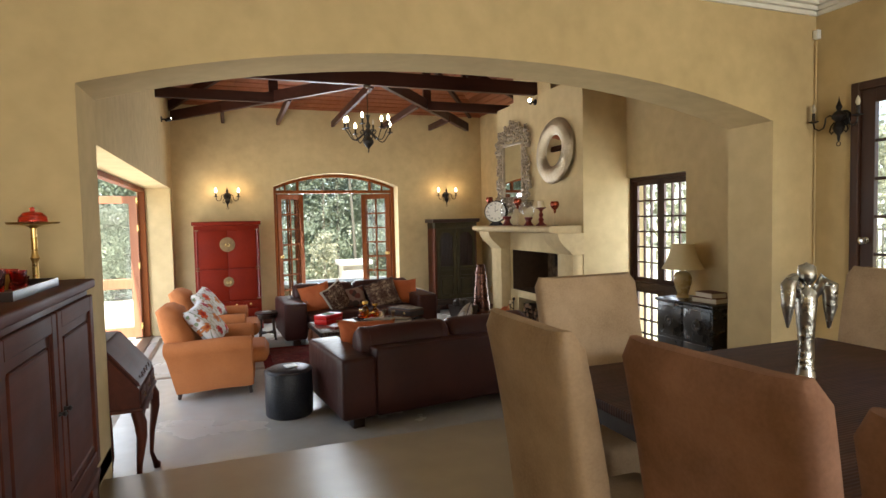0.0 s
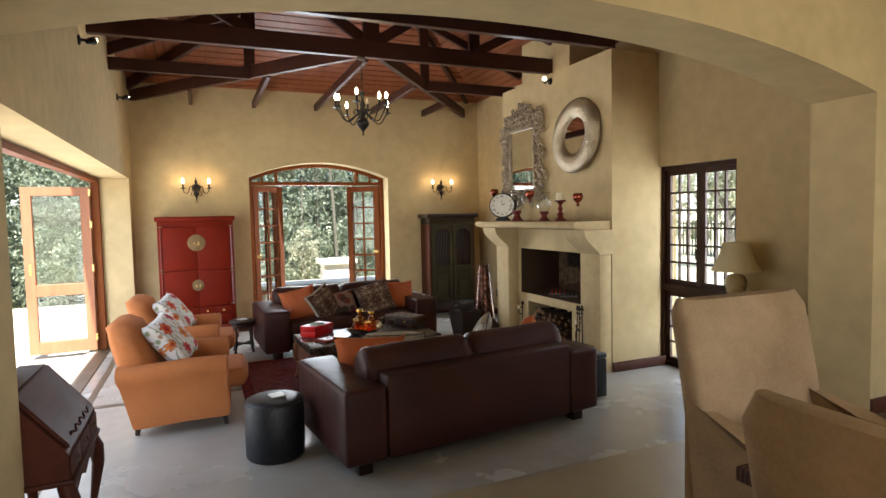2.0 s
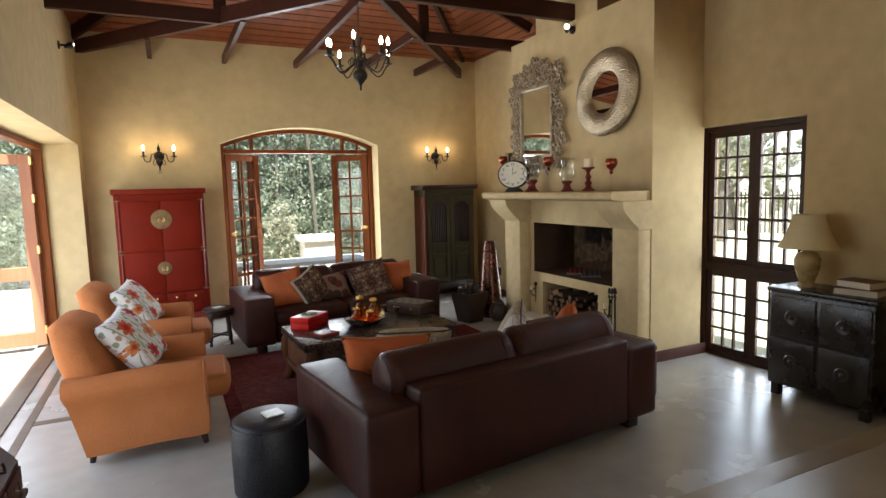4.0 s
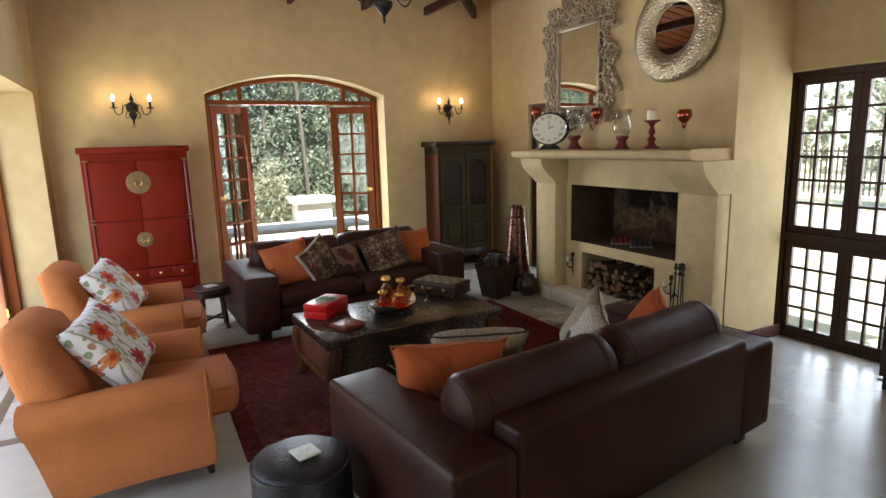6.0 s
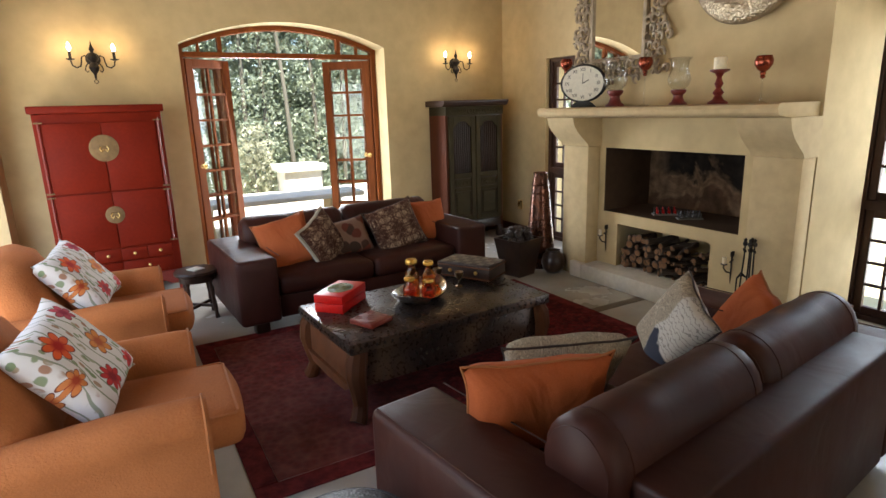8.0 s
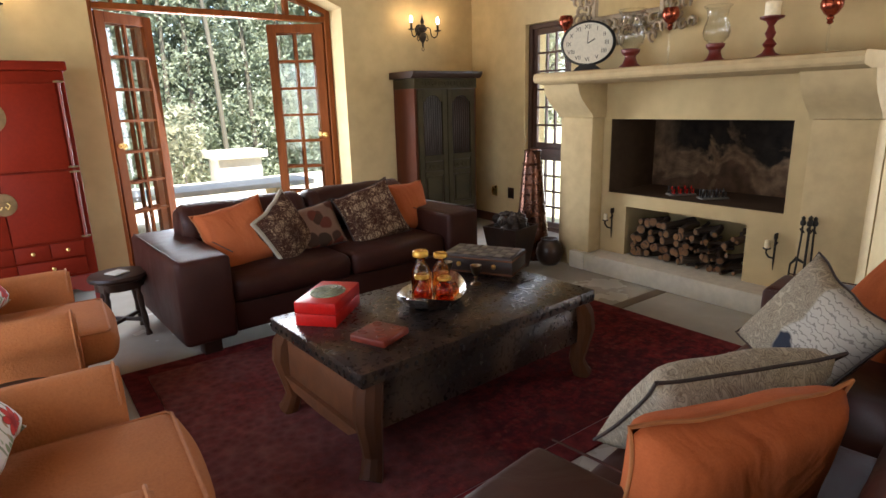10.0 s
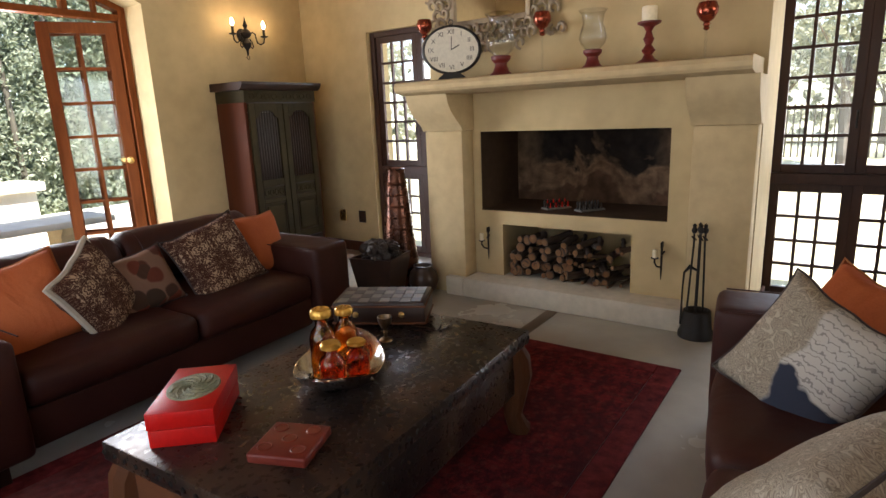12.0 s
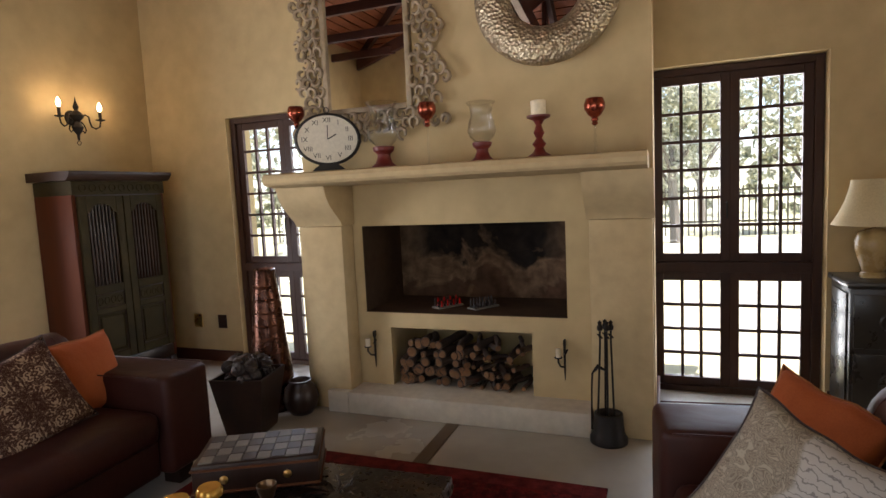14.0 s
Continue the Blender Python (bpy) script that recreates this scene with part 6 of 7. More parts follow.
lathe(bm, [(0.0, 0.0), (0.1, 0.0), (0.1, 0.025), (0.085, 0.05), (0.075, 0.16), (0.06, 0.165), (0.0, 0.03)], 24)
part("stand", bm, IRON, ft)
for k, (dx, dy) in enumerate(((-0.02, 0.035), (-0.02, 0.0), (0.0, -0.02), (0.02, 0.012))):
    bm = B()
    tube(bm, [(dx * 1.6, dy * 1.6, 0.05), (dx, dy, 0.55), (dx, dy, 0.62)], 0.0055, 6)
    lathe(bm, [(0.0, 0.612), (0.014, 0.625), (0.016, 0.64), (0.009, 0.655), (0.012, 0.665), (0.0, 0.678)], 10, (dx, dy, 0))
    tube(bm, [(dx - 0.012, dy, 0.59), (dx, dy + 0.012, 0.6), (dx + 0.012, dy, 0.59), (dx, dy - 0.012, 0.58), (dx - 0.012, dy, 0.59)], 0.004, 5)
    part("tool", bm, IRON, ft)
bm = B()
tube(bm, [(0.0, 0.09, 0.06), (-0.005, 0.085, 0.3), (-0.01, 0.08, 0.38), (-0.01, 0.05, 0.42), (-0.01, 0.01, 0.4)], [0.005, 0.005, 0.006, 0.013, 0.006], 6)
part("tongs", bm, IRON, ft)
BARK = woody("log_bark", (0.025, 0.017, 0.013), (0.11, 0.075, 0.055), 0.85, axis=0, grain=20, bumps=0.9, coat=0.0)
CUT = plain("cut_log_end", (0.10, 0.05, 0.026), (0.24, 0.13, 0.065), 0.8, big=14, fine=60, bumps=0.2, spec=0.1)
rnd = random.Random(3)
for k in range(84):
    y = rnd.uniform(WO[0] + 0.05, WO[1] - 0.05)
    layer = rnd.choice((0, 0, 1, 1, 2, 3, 4))
    r = rnd.uniform(0.02, 0.038) if y > 8.1 else rnd.uniform(0.009, 0.026)
    L = rnd.uniform(0.2, 0.32)
    z = 0.142 + r + layer * 0.06 + rnd.uniform(0, 0.02)
    lg = thing("log", "split firewood log with dark bark and a pale cut end", "log", pose(5.0, y, z, 0, rnd.uniform(-8, 14), rnd.uniform(-28, 28)), "firewood")
    bm = B()
    pts = [(-0.03 + L * q / 5, 0.008 * rnd.uniform(-1, 1), 0.006 * rnd.uniform(-1, 1)) for q in range(6)]
    tube(bm, pts, [r * rnd.uniform(0.88, 1.1) for q in range(6)], 9)
    part("bark", bm, BARK, lg)
    bm = B()
    lathe(bm, [(0.0, 0.0), (r * 0.8, 0.0), (r * 0.8, 0.004), (0.0, 0.004)], 10)
    bmesh.ops.transform(bm, matrix=pose(-0.0335, pts[0][1], pts[0][2], 0, 90, 0), verts=bm.verts[:])
    part("cut_end", bm, CUT, lg, "pale sawn end")
    lg.location.z = max(lg.location.z, 0.142 + r)
for y, mat_a, lab in ((8.28, RED_LACQUER, "red and white"), (8.03, CHESS_D, "black and white")):
    cs_ = thing("chess_set", lab + " small chess pieces on a board in the firebox", "chess set", pose(5.17, y, FO[2] + 0.0045, 0, 0, -35), "chess sets")
    bm = B()
    box(bm, -0.1, 0.1, -0.045, 0.045, 0.0, 0.012, 0.002, 1)
    part("board", bm, CHESS_L, cs_)
    for i in range(8):
        for j in range(2):
            bm = B()
            lathe(bm, [(0.0, 0.012), (0.009, 0.012), (0.008, 0.018), (0.004, 0.03), (0.007, 0.04 + 0.012 * j), (0.0, 0.052 + 0.02 * j)], 8, (-0.086 + 0.0245 * i, -0.02 + 0.04 * j, 0))
            part("piece", bm, mat_a if i % 2 else IRON, cs_)

# ---- copper vase, bin of pine cones, pot ----
COPPER = plain("beaten_copper", (0.018, 0.009, 0.007), (0.13, 0.045, 0.022), 0.24, 0.75, big=9, fine=60, bumps=0.3)
DARKPOT = plain("dark_glazed_pot", (0.02, 0.012, 0.009), (0.06, 0.03, 0.02), 0.28, 0.2, big=6, fine=40, bumps=0.1)
tv = thing("vase", "tall tapering beaten copper floor vase", "vase", pose(4.72, 9.40, 0))
bm = B()
lathe(bm, [(0.0, 0.0), (0.13, 0.0), (0.145, 0.03), (0.135, 0.25), (0.115, 0.5), (0.088, 0.75), (0.068, 0.92), (0.072, 0.945), (0.063, 0.95), (0.058, 0.9), (0.0, 0.88)], 28)
for v in bm.verts:
    if 0.1 < v.co.z < 0.9:
        f = 1 + 0.035 * math.sin(v.co.z * 60)
        v.co.x *= f
        v.co.y *= f
part("body", bm, COPPER, tv, sharp=60)
for k in range(9):
    bm = B()
    z = 0.14 + 0.085 * k
    r = 0.146 - 0.078 * z
    lathe(bm, [(r, z), (r + 0.006, z + 0.012), (r, z + 0.024)], 28)
    part("band", bm, COPPER, tv)
bn = thing("bin", "square dark tapered bin heaped with pine cones", "bin", pose(4.37, 9.3, 0, 0, 0, 12))
bm = B()
pr_ = [(0.11, 0.0), (0.165, 0.36), (0.15, 0.36), (0.1, 0.02)]
for (a, z0), (b, z1) in zip(pr_, pr_[1:] + [(0.0, 0.02)]):
    q0 = [bm.verts.new((sx * a, sy * a, z0)) for sx, sy in ((-1, -1), (1, -1), (1, 1), (-1, 1))]
    q1 = [bm.verts.new((sx * max(b, 0.001), sy * max(b, 0.001), z1)) for sx, sy in ((-1, -1), (1, -1), (1, 1), (-1, 1))]
    for k in range(4):
        bm.faces.new((q0[k], q0[(k + 1) % 4], q1[(k + 1) % 4], q1[k]))
bmesh.ops.remove_doubles(bm, verts=bm.verts[:], dist=0.0005)
part("body", bm, DARKPOT, bn)
CONE = plain("pine_cone", (0.014, 0.009, 0.007), (0.05, 0.032, 0.023), 0.55, bumps=0.3)
bm = B()
lathe(bm, [(0.001, -0.05)] + [(0.034 * math.sin(math.pi * min(1, (q + 1) / 11)) + (0.007 if q % 2 else -0.003), -0.045 + 0.009 * q) for q in range(11)] + [(0.0, 0.06)], 11)
cone = mesh_of("pine_cone", bm, CONE, 20)
for k in range(26):
    ob = new("pine_cone", cone)
    a, r = k * 2.4, 0.135 * math.sqrt((k % 13 + 0.5) / 13)
    ob.matrix_basis = pose(4.37 + r * math.cos(a), 9.3 + r * math.sin(a), 0.37 + (0.06 if k > 12 else 0.0) - 0.1 * r, rnd.uniform(0, 180), rnd.uniform(0, 180), rnd.uniform(0, 180))
    tagged(ob, "brown open pine cone heaped in the bin", "pine cone", "pine cones")
pt = thing("pot", "squat dark glazed pot on the floor beside the hearth", "pot", pose(4.69, 9.16, 0))
bm = B()
lathe(bm, [(0.0, 0.0), (0.07, 0.0), (0.1, 0.04), (0.115, 0.1), (0.1, 0.17), (0.07, 0.2), (0.075, 0.22), (0.065, 0.22), (0.06, 0.195), (0.0, 0.15)], 28)
part("body", bm, DARKPOT, pt, sharp=60)

# ---- wall sconces, spotlights, chandelier ----


def candle_arm(bm, a, r0, z0, r1, z1, r=0.006, drop=0.07):
    pts = []
    for k in range(13):
        u = k / 12
        rr = r0 + (r1 - r0) * u
        pts.append((rr * math.cos(a), rr * math.sin(a), z0 + (z1 - z0) * u ** 2 - drop * math.sin(math.pi * min(1, u * 1.15)) + 0.03 * math.sin(2 * math.pi * u)))
    tube(bm, pts, r, 7)


def candle(parent, x, y, z, lit=True):
    bm = B()
    lathe(bm, [(0.0, 0.0), (0.012, 0.0), (0.034, 0.008), (0.036, 0.013), (0.01, 0.012), (0.01, 0.02), (0.0, 0.02)], 16, (x, y, z))
    cup = part("drip_pan", bm, IRON, parent)
    bm = B()
    lathe(bm, [(0.0, 0.012), (0.012, 0.012), (0.012, 0.075), (0.0, 0.076)], 12, (x, y, z))
    part("candle_tube", bm, IRON, cup)
    bm = B()
    lathe(bm, [(0.0, 0.077), (0.009, 0.08), (0.0165, 0.1), (0.014, 0.12), (0.006, 0.14), (0.0, 0.15)], 14, (x, y, z))
    part("bulb", bm, BULB if lit else CREAM, cup, "candle-shaped bulb")


def wall_sconce(label, at, lit=True):
    s = thing("wall_sconce", label, "wall lamp", at, "wall sconces")
    bm = B()
    lathe(bm, [(0.0, -0.15), (0.008, -0.14), (0.012, -0.1), (0.03, -0.075), (0.042, -0.045), (0.03, -0.015), (0.02, 0.0), (0.045, 0.025), (0.05, 0.045), (0.03, 0.07), (0.012, 0.085), (0.022, 0.11), (0.014, 0.13), (0.007, 0.15), (0.0, 0.19)], 18, (0, -0.055, 0))
    part("stem", bm, IRON, s)
    bm = B()
    lathe(bm, [(0.0, 0.0), (0.06, 0.0), (0.055, 0.012), (0.02, 0.02), (0.012, 0.055), (0.0, 0.055)], 20)
    bmesh.ops.transform(bm, matrix=pose(0, 0, 0.03, 90, 0, 0), verts=bm.verts[:])
    part("back_plate", bm, IRON, s)
    bm = B()
    tube(bm, [(0.016 * math.cos(2 * math.pi * k / 12), -0.055, -0.165 + 0.016 * math.sin(2 * math.pi * k / 12)) for k in range(13)], 0.003, 5)
    part("ring", bm, IRON, s)
    for k in (-1, 1):
        bm = B()
        tube(bm, [(k * x, -0.055 - abs(x) * 0.25, z) for x, z in ((0.03, 0.03), (0.06, 0.055), (0.085, 0.04), (0.09, 0.0), (0.1, -0.035), (0.13, -0.05), (0.16, -0.03), (0.168, 0.01))], 0.006, 7)
        tube(bm, [(k * x, -0.055, z) for x, z in ((0.035, 0.0), (0.06, -0.03), (0.07, -0.065), (0.055, -0.085), (0.042, -0.07))], 0.005, 6)
        part("arm", bm, IRON, s)
        candle(s, k * 0.168, -0.097, 0.012, lit)
    return s


wall_sconce("black iron two-candle wall sconce, lit, above the red cabinet", pose(1.084, FY - 0.001, 2.075))
wall_sconce("black iron two-candle wall sconce, lit, above the armoire", pose(4.84, FY - 0.001, 2.075))
s1 = wall_sconce("black iron two-candle wall sconce in the dining room", pose(DX1 - 0.001, 4.33, 2.33, 0, 0, -90), False)
WARM = (1.0, 0.66, 0.32)
for x, y, z in ((0.916, FY - 0.14, 2.205), (1.252, FY - 0.14, 2.205), (4.672, FY - 0.14, 2.205), (5.008, FY - 0.14, 2.205)):
    lamp("sconce_light", "POINT", pose(x, y, z), 0.36, WARM, radius=0.025)
ch = thing("chandelier", "black iron eight-arm chandelier with candle bulbs", "chandelier", pose(2.70, 8.1, 2.475))
bm = B()
lathe(bm, [(0.0, 0.0), (0.008, 0.01), (0.01, 0.05), (0.03, 0.075), (0.06, 0.11), (0.064, 0.14), (0.045, 0.18), (0.022, 0.2), (0.035, 0.225), (0.05, 0.245), (0.035, 0.27), (0.02, 0.29), (0.032, 0.32), (0.02, 0.345), (0.012, 0.38), (0.02, 0.42), (0.028, 0.45), (0.0, 0.46)], 22)
part("stem", bm, IRON, ch)
for k in range(8):
    a = 0.3 + k * math.pi / 4
    R, z1 = (0.31, 0.255) if k % 2 == 0 else (0.25, 0.30)
    bm = B()
    candle_arm(bm, a, 0.04, 0.235, R, z1, 0.0065, 0.1)
    tube(bm, [(r * math.cos(a), r * math.sin(a), z) for r, z in ((0.045, 0.25), (0.08, 0.275), (0.1, 0.25), (0.09, 0.225), (0.075, 0.235))], 0.005, 6)
    part("arm", bm, IRON, ch)
    candle(ch, R * math.cos(a), R * math.sin(a), z1, k != 1)
bm = B()
for k in range(13):
    z = 0.47 + 0.026 * k
    tube(bm, [(0.008 * math.cos(q) * (k % 2), 0.008 * math.cos(q) * (1 - k % 2), z + 0.016 * math.sin(q)) for q in [2 * math.pi * i / 8 for i in range(9)]], 0.0025, 5)
part("chain", bm, IRON, ch)
bm = B()
lathe(bm, [(0.0, 0.775), (0.03, 0.775), (0.045, 0.79), (0.045, 0.802), (0.0, 0.802)], 16)
part("ceiling_rose", bm, IRON, ch)
lamp("chandelier_light", "POINT", pose(2.70, 8.1, 3.05), 1.2, WARM, radius=0.2)
for x, y, z, rz in ((LX, 7.68, 3.1, 0), (LX, 10.0, 3.1, 0), (CX, 8.05, 3.18, 180)):
    sp = thing("spotlight", "small black wall spotlight, switched on", "spotlight", pose(x, y, z, 0, 0, rz), "wall spotlights")
    bm = B()
    lathe(bm, [(0.0, 0.0), (0.04, 0.0), (0.04, 0.012), (0.012, 0.02), (0.01, 0.06), (0.0, 0.06)], 14)
    bmesh.ops.transform(bm, matrix=pose(0, 0, 0, 0, 90, 0), verts=bm.verts[:])
    part("bracket", bm, IRON, sp)
    bm = B()
    tube(bm, [(0.06, -0.02, -0.015), (0.085, 0.01, 0.0), (0.105, 0.035, 0.012)], [0.018, 0.028, 0.032], 12)
    part("head", bm, IRON, sp)
    bm = B()
    lathe(bm, [(0.0, -0.005), (0.026, -0.005), (0.022, 0.012), (0.0, 0.018)], 12)
    bmesh.ops.transform(bm, matrix=look((0.106, 0.036, 0.013), (0.02, -0.07, -0.04)), verts=bm.verts[:])
    part("bulb", bm, BULB, sp)
for y in (10.35, 10.62):
    so = thing("wall_socket", "small dark wall socket plate above the skirting", "socket", pose(RX - 0.001, y + 0.2, 0.36), "wall sockets")
    bm = B()
    box(bm, -0.01, 0.0, -0.045, 0.045, -0.06, 0.06, 0.003)
    part("plate", bm, DARKWOOD if y < 10.5 else BRASS, so)

# ---- bureau beside the arch ----
MAHOG = woody("dark_mahogany", (0.028, 0.0075, 0.0045), (0.10, 0.025, 0.012), 0.5, axis=1, grain=12, coat=0.0, spec=0.14)
bu = thing("bureau", "dark mahogany slant-front bureau on cabriole legs", "bureau", pose(0.27, 5.30, 0) @ Matrix.Diagonal((0.76, 0.95, 0.97, 1)))
bm = B()
prism(bm, [(0.0, 0.62), (0.40, 0.62), (0.40, 0.73), (0.14, 0.99), (0.0, 0.99)], 1, -0.33, 0.33)
part("case", bm, MAHOG, bu)
bm = B()
n_ = Vector((0.26, 0, 0.26)).normalized()
q = [Vector((0.392, y, 0.738)) + n_ * 0.001 for y in (-0.3, 0.3)] + [Vector((0.148, y, 0.982)) + n_ * 0.001 for y in (0.3, -0.3)]
lo, hi = [bm.verts.new(p) for p in q], [bm.verts.new(p + n_ * 0.018) for p in q]
bm.faces.new(lo[::-1]), bm.faces.new(hi)
for k in range(4):
    bm.faces.new((lo[k], lo[(k + 1) % 4], hi[(k + 1) % 4], hi[k]))
bmesh.ops.bevel(bm, geom=bm.edges[:], offset=0.006, segments=2, affect="EDGES")
flap = part("writing_flap", bm, MAHOG, bu, "polished slanting flap")
bm = B()
pts = [Vector((0.375, -0.2 + 0.02 * k, 0.755)) + n_ * 0.021 + Vector((-0.01, 0, 0.01)) * math.sin(k * 1.3) for k in range(21)]
tube(bm, pts, 0.004, 5)
part("carved_line", bm, MAHOG, flap)
bm = B()
box(bm, -0.0, 0.425, -0.345, 0.345, 0.595, 0.62, 0.008)
part("moulding", bm, MAHOG, bu)
for y0, y1 in ((-0.32, -0.12), (-0.11, 0.11), (0.12, 0.32)):
    bm = B()
    box(bm, 0.40, 0.412, y0, y1, 0.63, 0.715, 0.004)
    d = part("drawer", bm, MAHOG, bu)
    bm = B()
    tube(bm, [(0.415, (y0 + y1) / 2 - 0.03, 0.68), (0.43, (y0 + y1) / 2, 0.66), (0.415, (y0 + y1) / 2 + 0.03, 0.68)], 0.004, 6)
    part("drawer_pull", bm, OLDBRASS, d)
bm = B()
pts = [(-0.33, 0.594), (-0.33, 0.52), (-0.26, 0.545), (-0.2, 0.52), (-0.1, 0.55), (0.0, 0.515), (0.1, 0.55), (0.2, 0.52), (0.26, 0.545), (0.33, 0.52), (0.33, 0.594)]
prism(bm, pts, 0, 0.385, 0.405)
part("apron", bm, MAHOG, bu)
for x, s in ((0.05, -1), (0.37, 1)):
    for y in (-0.3, 0.3):
        bm = B()
        k = 1 if y > 0 else -1
        tube(bm, [(x, y, 0.594), (x + s * 0.03, y + k * 0.025, 0.52), (x + s * 0.035, y + k * 0.03, 0.44), (x + s * 0.005, y + k * 0.005, 0.26), (x - s * 0.005, y, 0.12), (x + s * 0.015, y + k * 0.012, 0.05), (x + s * 0.03, y + k * 0.025, 0.02), (x + s * 0.03, y + k * 0.025, 0.0)], [0.042, 0.045, 0.038, 0.022, 0.016, 0.02, 0.032, 0.028], 12)
        part("leg", bm, MAHOG, bu)

# ---- sideboard in the dining room ----
sbd = thing("sideboard", "dark panelled wooden sideboard against the arch wall", "sideboard", pose(0.03, 4.5, STEP) @ Matrix.Diagonal((1, 1, 1.02, 1)))
SX, SD = 0.44, 1.9                     # front face, length towards the south
bm = B()
box(bm, -0.2, SX - 0.03, -SD, -0.01, 0.16, 1.03, 0.004)
part("body", bm, MAHOG, sbd)
bm = B()
box(bm, -0.22, SX + 0.005, -SD - 0.02, 0.0, 1.032, 1.075, 0.01, 3)
part("top", bm, MAHOG, sbd)
bm = B()
box(bm, -0.2, SX - 0.01, -SD, -0.005, 0.12, 0.158, 0.012, 2)
part("base_moulding", bm, MAHOG, sbd)
for k in range(3):
    y1 = -0.02 - k * 0.625
    y0 = y1 - 0.61
    bm = B()
    for a in ((y0, y0 + 0.06, 0.19, 1.0), (y1 - 0.06, y1, 0.19, 1.0), (y0 + 0.06, y1 - 0.06, 0.19, 0.26), (y0 + 0.06, y1 - 0.06, 0.93, 1.0)):
        box(bm, SX - 0.03, SX - 0.006, a[0], a[1], a[2], a[3], 0.004, 1)
    d = part("door", bm, MAHOG, sbd)
    bm = B()
    box(bm, SX - 0.028, SX - 0.018, y0 + 0.06, y1 - 0.06, 0.26, 0.93)
    box(bm, SX - 0.022, SX - 0.012, y0 + 0.095, y1 - 0.095, 0.30, 0.89, 0.012, 1)
    part("panel", bm, MAHOG, d)
    bm = B()
    lathe(bm, [(0.0, 0.0), (0.01, 0.0), (0.006, 0.012), (0.012, 0.022), (0.0, 0.03)], 12)
    bmesh.ops.transform(bm, matrix=pose(SX - 0.006, y0 + 0.03 if k % 2 == 0 else y1 - 0.03, 0.62, 0, 90, 0), verts=bm.verts[:])
    part("knob", bm, IRON, d)
for y in (-0.08, -SD + 0.08):
    bm = B()
    prism(bm, [(y - 0.08, 0.118), (y + 0.08, 0.118), (y + 0.07, 0.07), (y + 0.05, 0.04), (y + 0.065, 0.0), (y - 0.065, 0.0), (y - 0.05, 0.04), (y - 0.07, 0.07)], 0, SX - 0.09, SX - 0.02)
    part("bracket_foot", bm, MAHOG, sbd)
    bm = B()
    box(bm, -0.18, -0.1, y - 0.05, y + 0.05, 0.0, 0.118, 0.004)
    part("bracket_foot", bm, MAHOG, sbd)
SZ = STEP + 1.097
try_ = thing("tray", "dark rectangular tray of red and gold glasses", "tray", pose(0.26, 3.9, SZ))
bm = B()
box(bm, -0.14, 0.14, -0.28, 0.28, 0.0, 0.008)
for a in ((-0.14, -0.13, -0.28, 0.28), (0.13, 0.14, -0.28, 0.28), (-0.13, 0.13, -0.28, -0.27), (-0.13, 0.13, 0.27, 0.28)):
    box(bm, *a, 0.008, 0.035)
part("tray_body", bm, DARKWOOD, try_)
rnd = random.Random(5)
RUBY = glass("ruby_glass", (0.8, 0.08, 0.05), 0.03)
for k in range(9):
    x, y = 0.26 + rnd.uniform(-0.09, 0.09), 3.68 + 0.052 * k
    gb = thing("glass", "small red and gold drinking glass on the tray", "glass", pose(x, y, SZ + 0.0085), "glasses on the tray")
    bm = B()
    h = rnd.uniform(0.05, 0.1)
    lathe(bm, [(0.0, 0.0), (0.02, 0.0), (0.026, h * 0.5), (0.03, h), (0.027, h), (0.022, h * 0.5), (0.0, 0.006)], 16)
    part("bowl", bm, RUBY if k % 3 else AMBERTOP, gb, sharp=60)
cst = thing("cake_stand", "small brass pedestal stand with a red glass dome", "cake stand", pose(0.3, 4.25, SZ))
bm = B()
lathe(bm, [(0.0, 0.0), (0.06, 0.0), (0.055, 0.008), (0.014, 0.02), (0.011, 0.1), (0.018, 0.12), (0.011, 0.14), (0.012, 0.25), (0.03, 0.262), (0.095, 0.268), (0.1, 0.276), (0.0, 0.276)], 24)
part("pedestal", bm, BRASS, cst)
bm = B()
lathe(bm, [(0.055, 0.277), (0.052, 0.3), (0.035, 0.318), (0.008, 0.325), (0.01, 0.338), (0.0, 0.345)], 20)
part("dome", bm, RUBY, cst, "red glass dome")
dec = thing("decanter", "clear and red glass decanter on the sideboard", "decanter", pose(0.2, 3.45, SZ))
bm = B()
lathe(bm, [(0.0, 0.0), (0.07, 0.0), (0.078, 0.03), (0.07, 0.09), (0.03, 0.14), (0.022, 0.2), (0.034, 0.22), (0.03, 0.22), (0.018, 0.2), (0.026, 0.14), (0.064, 0.09), (0.07, 0.03), (0.0, 0.008)], 24)
part("flask", bm, CLEAR, dec, sharp=60)
bm = B()
lathe(bm, [(0.0, 0.205), (0.015, 0.21), (0.024, 0.24), (0.0, 0.27)], 14)
part("stopper", bm, RUBY, dec)

